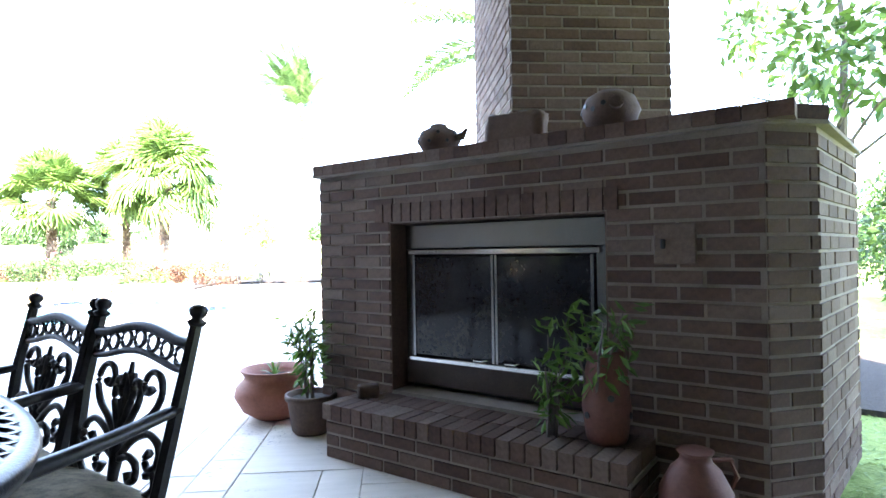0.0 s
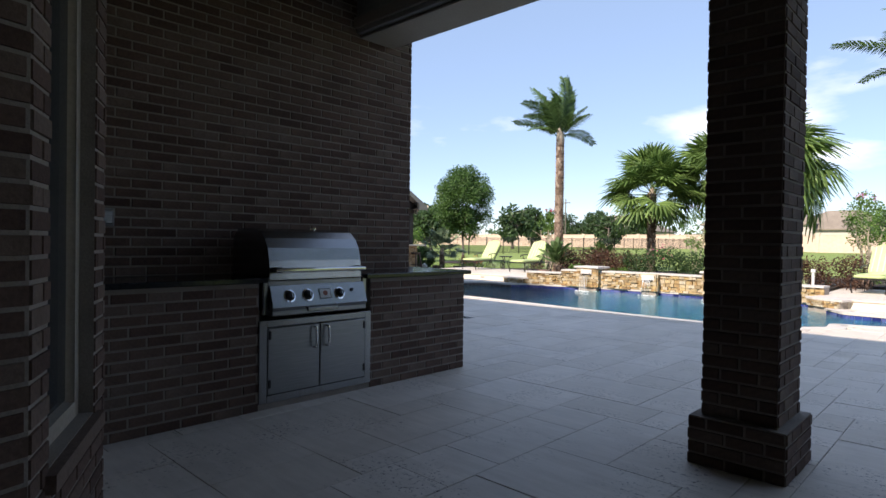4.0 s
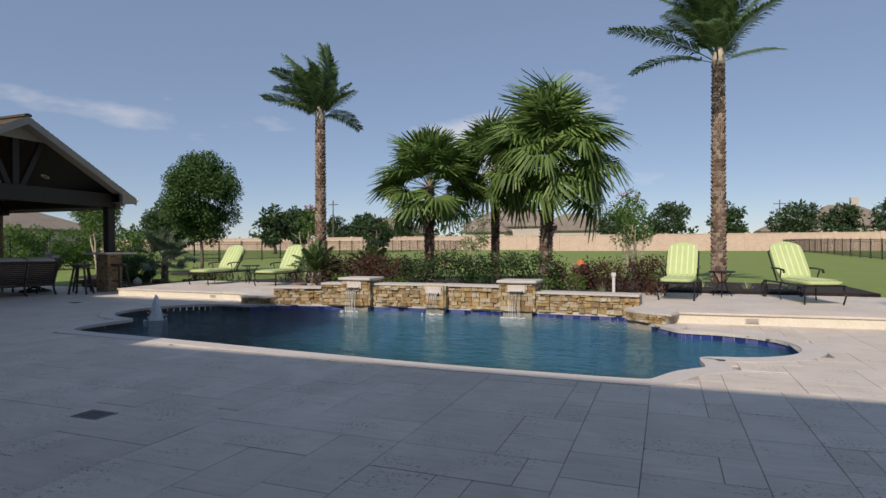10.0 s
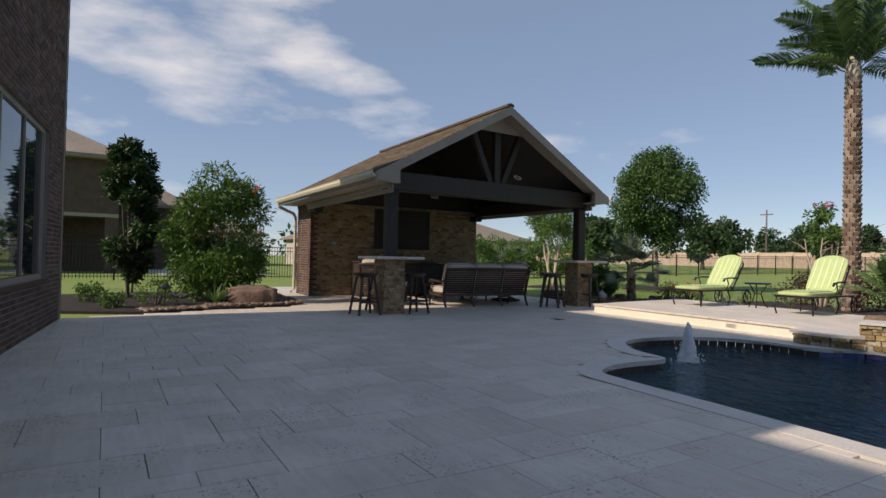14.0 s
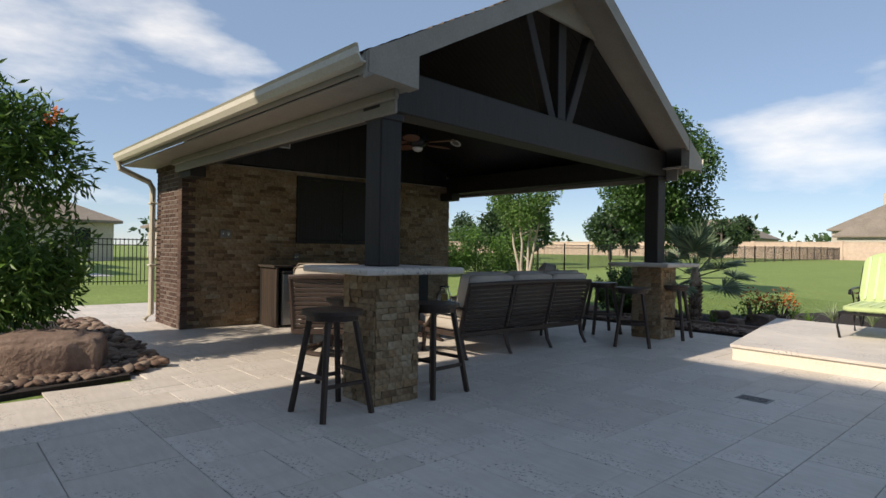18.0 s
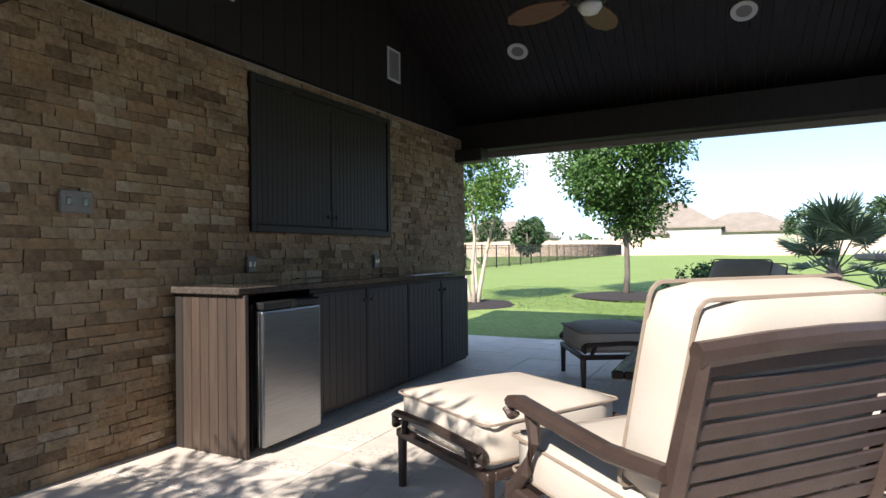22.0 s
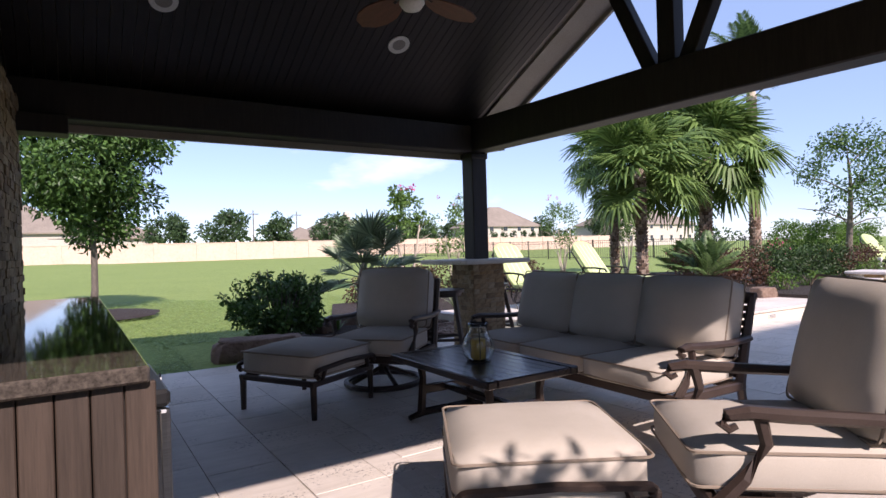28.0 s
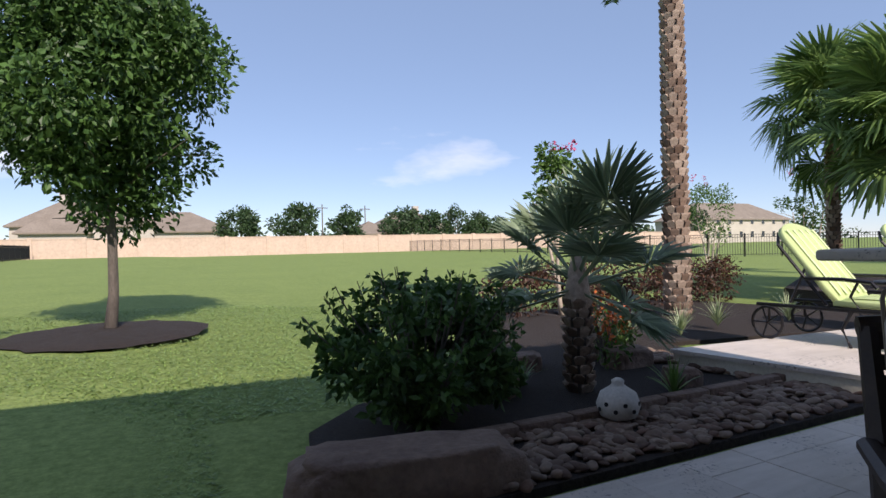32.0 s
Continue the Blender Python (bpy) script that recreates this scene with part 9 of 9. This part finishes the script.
x, y = on_hearth(1.66, 0.22)
leafy_plant(x, y, 0.287, 0.46, 0.2, 120, 404, "wispy green plant before the fireplace glass")
x, y = on_hearth(2.24, 0.24)
ur = pot("clay_urn", x, y, 0.0, [(0.08, 0), (0.105, 0.025), (0.132, 0.115), (0.128, 0.195), (0.09, 0.27), (0.06, 0.30), (0.053, 0.32), (0.067, 0.34), (0.054, 0.336)], M_JUG, "reddish-brown clay jug with handle beside the hearth")
part("handle", sweep([(0.062, 0, 0.30), (0.135, 0, 0.30), (0.16, 0, 0.235), (0.124, 0, 0.165)], 0.010, 6), M_JUG, ur)
x, y = on_hearth(0.52, 0.14)
boulder(x, y, 0.315, 0.07, 0.05, 0.05, "small dark round stone on the hearth", 41, 0, M_TERRA_D, "")
# clay pieces on the mantel
x, y = along(A, Bc, 0.84, -0.12)
fish = thing("clay_luminary", pose(x, y, HM + 0.075, 0, 0, ang), "pierced round clay luminary shaped like a fish on the mantel", "ornament")
part("body", revolve([(0.04, 0), (0.10, 0.03), (0.125, 0.075), (0.10, 0.125), (0.05, 0.15), (0.045, 0.165), (0.02, 0.165)], 18), M_TERRA_D, fish, smooth=True)
part("tail", sweep([(0.11, 0, 0.08), (0.16, 0, 0.085), (0.19, 0, 0.12)], [0.02, 0.025, 0.008], 6, 0.5), M_TERRA_D, fish)
for i in range(8):
    a = radians(-90 + 24 * (i - 4) + 10)
    part("hole", revolve([(0.010, 0.0), (0.010, 0.004)], 8), M_BLACKM, fish).matrix_basis = Matrix.Translation((0.118 * math.cos(a), 0.118 * math.sin(a), 0.06 + 0.045 * (i % 2))) @ Matrix.Rotation(a, 4, "Z") @ Matrix.Rotation(radians(90), 4, "Y")
x, y = along(A, Bc, 1.33, -0.12)
boulder(x, y, HM + 0.15, 0.19, 0.08, 0.10, "flat dark driftwood-like rock on the mantel", 43, ang, M_TERRA_D, "")
x, y = along(A, Bc, 1.82, -0.12)
pg = thing("clay_pig_pot", pose(x, y, HM + 0.075, 0, 0, ang), "round pierced clay pot lying on the mantel", "ornament")
part("body", revolve([(0.05, 0), (0.11, 0.03), (0.135, 0.09), (0.11, 0.15), (0.06, 0.18), (0.05, 0.178)], 18), M_TERRA_D, pg, smooth=True)
part("snout", revolve([(0.03, 0), (0.035, 0.03), (0.02, 0.035)], 12), M_TERRA_D, pg).matrix_basis = pose(0.06, -0.10, 0.10, 75, 0, 20)
for i in range(5):
    a = radians(-150 + 22 * i)
    part("hole", revolve([(0.012, 0.0), (0.012, 0.004)], 8), M_BLACKM, pg).matrix_basis = Matrix.Translation((0.130 * math.cos(a), 0.130 * math.sin(a), 0.085 + 0.02 * (i % 2))) @ Matrix.Rotation(a, 4, "Z") @ Matrix.Rotation(radians(90), 4, "Y")

# ==== poolside things ====
lg = lounger()
lg.matrix_basis = pose(-17.25, 17.15, 0.178, 0, 0, 3)
for x, y, rz in ((-15.15, 17.3, 5), (-4.75, 16.4, -6), (-2.65, 16.3, 12)):
    copy_thing(lg, pose(x, y, 0.178, 0, 0, rz))
s1 = side_table()
s1.matrix_basis = pose(-3.95, 16.75, 0.178)
copy_thing(s1, pose(-16.35, 17.35, 0.178, 0, 0, 30))
urn = thing("white_urn", pose(-20.42, 17.0, 0.05), "whitewashed pierced clay urn with a knob among the rocks", "urn")
part("body", revolve([(0.05, 0), (0.11, 0.03), (0.135, 0.10), (0.11, 0.17), (0.05, 0.21), (0.035, 0.225), (0.04, 0.245), (0.015, 0.26)], 20), M_WHITEPOT, urn, smooth=True)
for i in range(7):
    a = radians(170 + 25 * i)
    part("hole", revolve([(0.014, 0.0), (0.014, 0.004)], 8), M_BLACKM, urn).matrix_basis = Matrix.Translation((0.130 * math.cos(a), 0.130 * math.sin(a), 0.08 + 0.04 * (i % 2))) @ Matrix.Rotation(a, 4, "Z") @ Matrix.Rotation(radians(90), 4, "Y")
stp = thing("palm_stump", pose(-6.85, 17.1, 0.22), "short orange-brown palm stump with new green top", "palm stump")
palm_trunk(stp, 0.55, 0.16, 0.14, 71, 0.07, 0, 8, M_PALMBARK, 0.05)
part("crown", revolve([(0.10, 0.5), (0.12, 0.56), (0.06, 0.66), (0.01, 0.7)], 10), M_ORANGE, stp)
for x, y, z in ((-6.05, 16.25, 0.24), (-21.3, 6.45, 0.0)):
    pl = thing("path_light", pose(x, y, z), "small post light for the garden bed" if x > -10 else "dark mushroom path light in the mulch bed", "garden light", "garden lights")
    if x > -10:
        box("post", -0.03, -0.03, 0, 0.03, 0.03, 0.34, M_WHITE, pl)
        box("head", -0.045, -0.045, 0.34, 0.045, 0.045, 0.42, M_WHITE, pl)
    else:
        part("stake", sweep([(0, 0, 0), (0, 0, 0.42)], 0.012, 6), M_BLACKM, pl)
        part("cap", revolve([(0.11, 0.40), (0.115, 0.42), (0.05, 0.47), (0.01, 0.48)], 16), M_BLACKM, pl)
for x, y in ((-8.9, 6.62), (-17.28, 12.65)):
    dr = thing("floor_drain", pose(x, y, 0.0), "dark square drain grate set in the paving", "drain", "floor drains")
    box("frame", -0.13, -0.09, -0.01, 0.13, 0.09, 0.004, M_GREYGRILL, dr, bev=0)
    for i in range(6):
        box("slot", -0.11, -0.075 + 0.026 * i, 0.004, 0.11, -0.062 + 0.026 * i, 0.006, M_BLACKM, dr, bev=0)

# ==== travertine pavers ====
def pavers():
    """Pavers of mixed sizes on a 0.2 m grid, inside the deck and outside the pool coping."""
    rnd = random.Random(2024)
    g = 0.203
    X0, Y0, NX, NY = -28.9, -4.9, 150, 111
    ring_out = offset_poly(POOL, 0.20)
    ok = np.zeros((NX, NY), bool)
    for i in range(NX):
        for j in range(NY):
            cx, cy = X0 + g * (i + 0.5), Y0 + g * (j + 0.5)
            ok[i, j] = inside(cx, cy, DECK) and not inside(cx, cy, ring_out)
    used = ~ok
    out = []
    sizes = [(4, 3), (3, 4), (3, 2), (2, 3), (4, 2), (2, 2), (3, 3), (2, 4), (2, 1), (1, 2), (1, 1)]
    for j in range(NY):
        for i in range(NX):
            if used[i, j]:
                continue
            opts = sizes[:8]
            rnd.shuffle(opts)
            for w, h in opts + sizes[8:]:
                if i + w <= NX and j + h <= NY and not used[i:i + w, j:j + h].any():
                    used[i:i + w, j:j + h] = True
                    out.append((X0 + g * i, Y0 + g * j, g * w, g * h))
                    break
    return out


def paver_box(x, y, w, h, rnd):
    e, gz = 0.0018, rnd.uniform(-0.0015, 0.0015)
    a, b, c, d = x + e, y + e, x + w - e, y + h - e
    k = 0.0025
    vs = [(a, b, -0.014), (c, b, -0.014), (c, d, -0.014), (a, d, -0.014), (a, b, gz - 0.003), (c, b, gz - 0.003), (c, d, gz - 0.003), (a, d, gz - 0.003), (a + k, b + k, gz), (c - k, b + k, gz), (c - k, d - k, gz), (a + k, d - k, gz)]
    fs = [(0, 1, 5, 4), (1, 2, 6, 5), (2, 3, 7, 6), (3, 0, 4, 7), (4, 5, 9, 8), (5, 6, 10, 9), (6, 7, 11, 10), (7, 4, 8, 11), (8, 9, 10, 11)]
    return vs, fs


allp = pavers()
deck = thing("paved_deck", Matrix(), "pale travertine deck of mixed rectangular pavers with dark joints", "paving", kind="structure")
allp.sort(key=lambda p: abs(p[0] + 20.5) * 0.5 + abs(p[1] - 10.5) if p[0] < -12 else abs(p[0] + 4) * 0.7 + abs(p[1] - 4.5) + 2)
rp = random.Random(6)
for x, y, w, h in allp[:300]:
    vs, fs = paver_box(-w / 2, -h / 2, w, h, rp)
    ob = raw("paver", vs, fs, M_TRAV, deck)
    ob.location = (x + w / 2, y + h / 2, 0)
vs, fs = [], []
for x, y, w, h in allp[300:]:
    v_, f_ = paver_box(x, y, w, h, rp)
    o = len(vs)
    vs += v_
    fs += [tuple(o + k for k in f) for f in f_]
ob = raw("pavers", vs, fs, M_TRAV_J, deck)
ob["kind"] = "stuff"
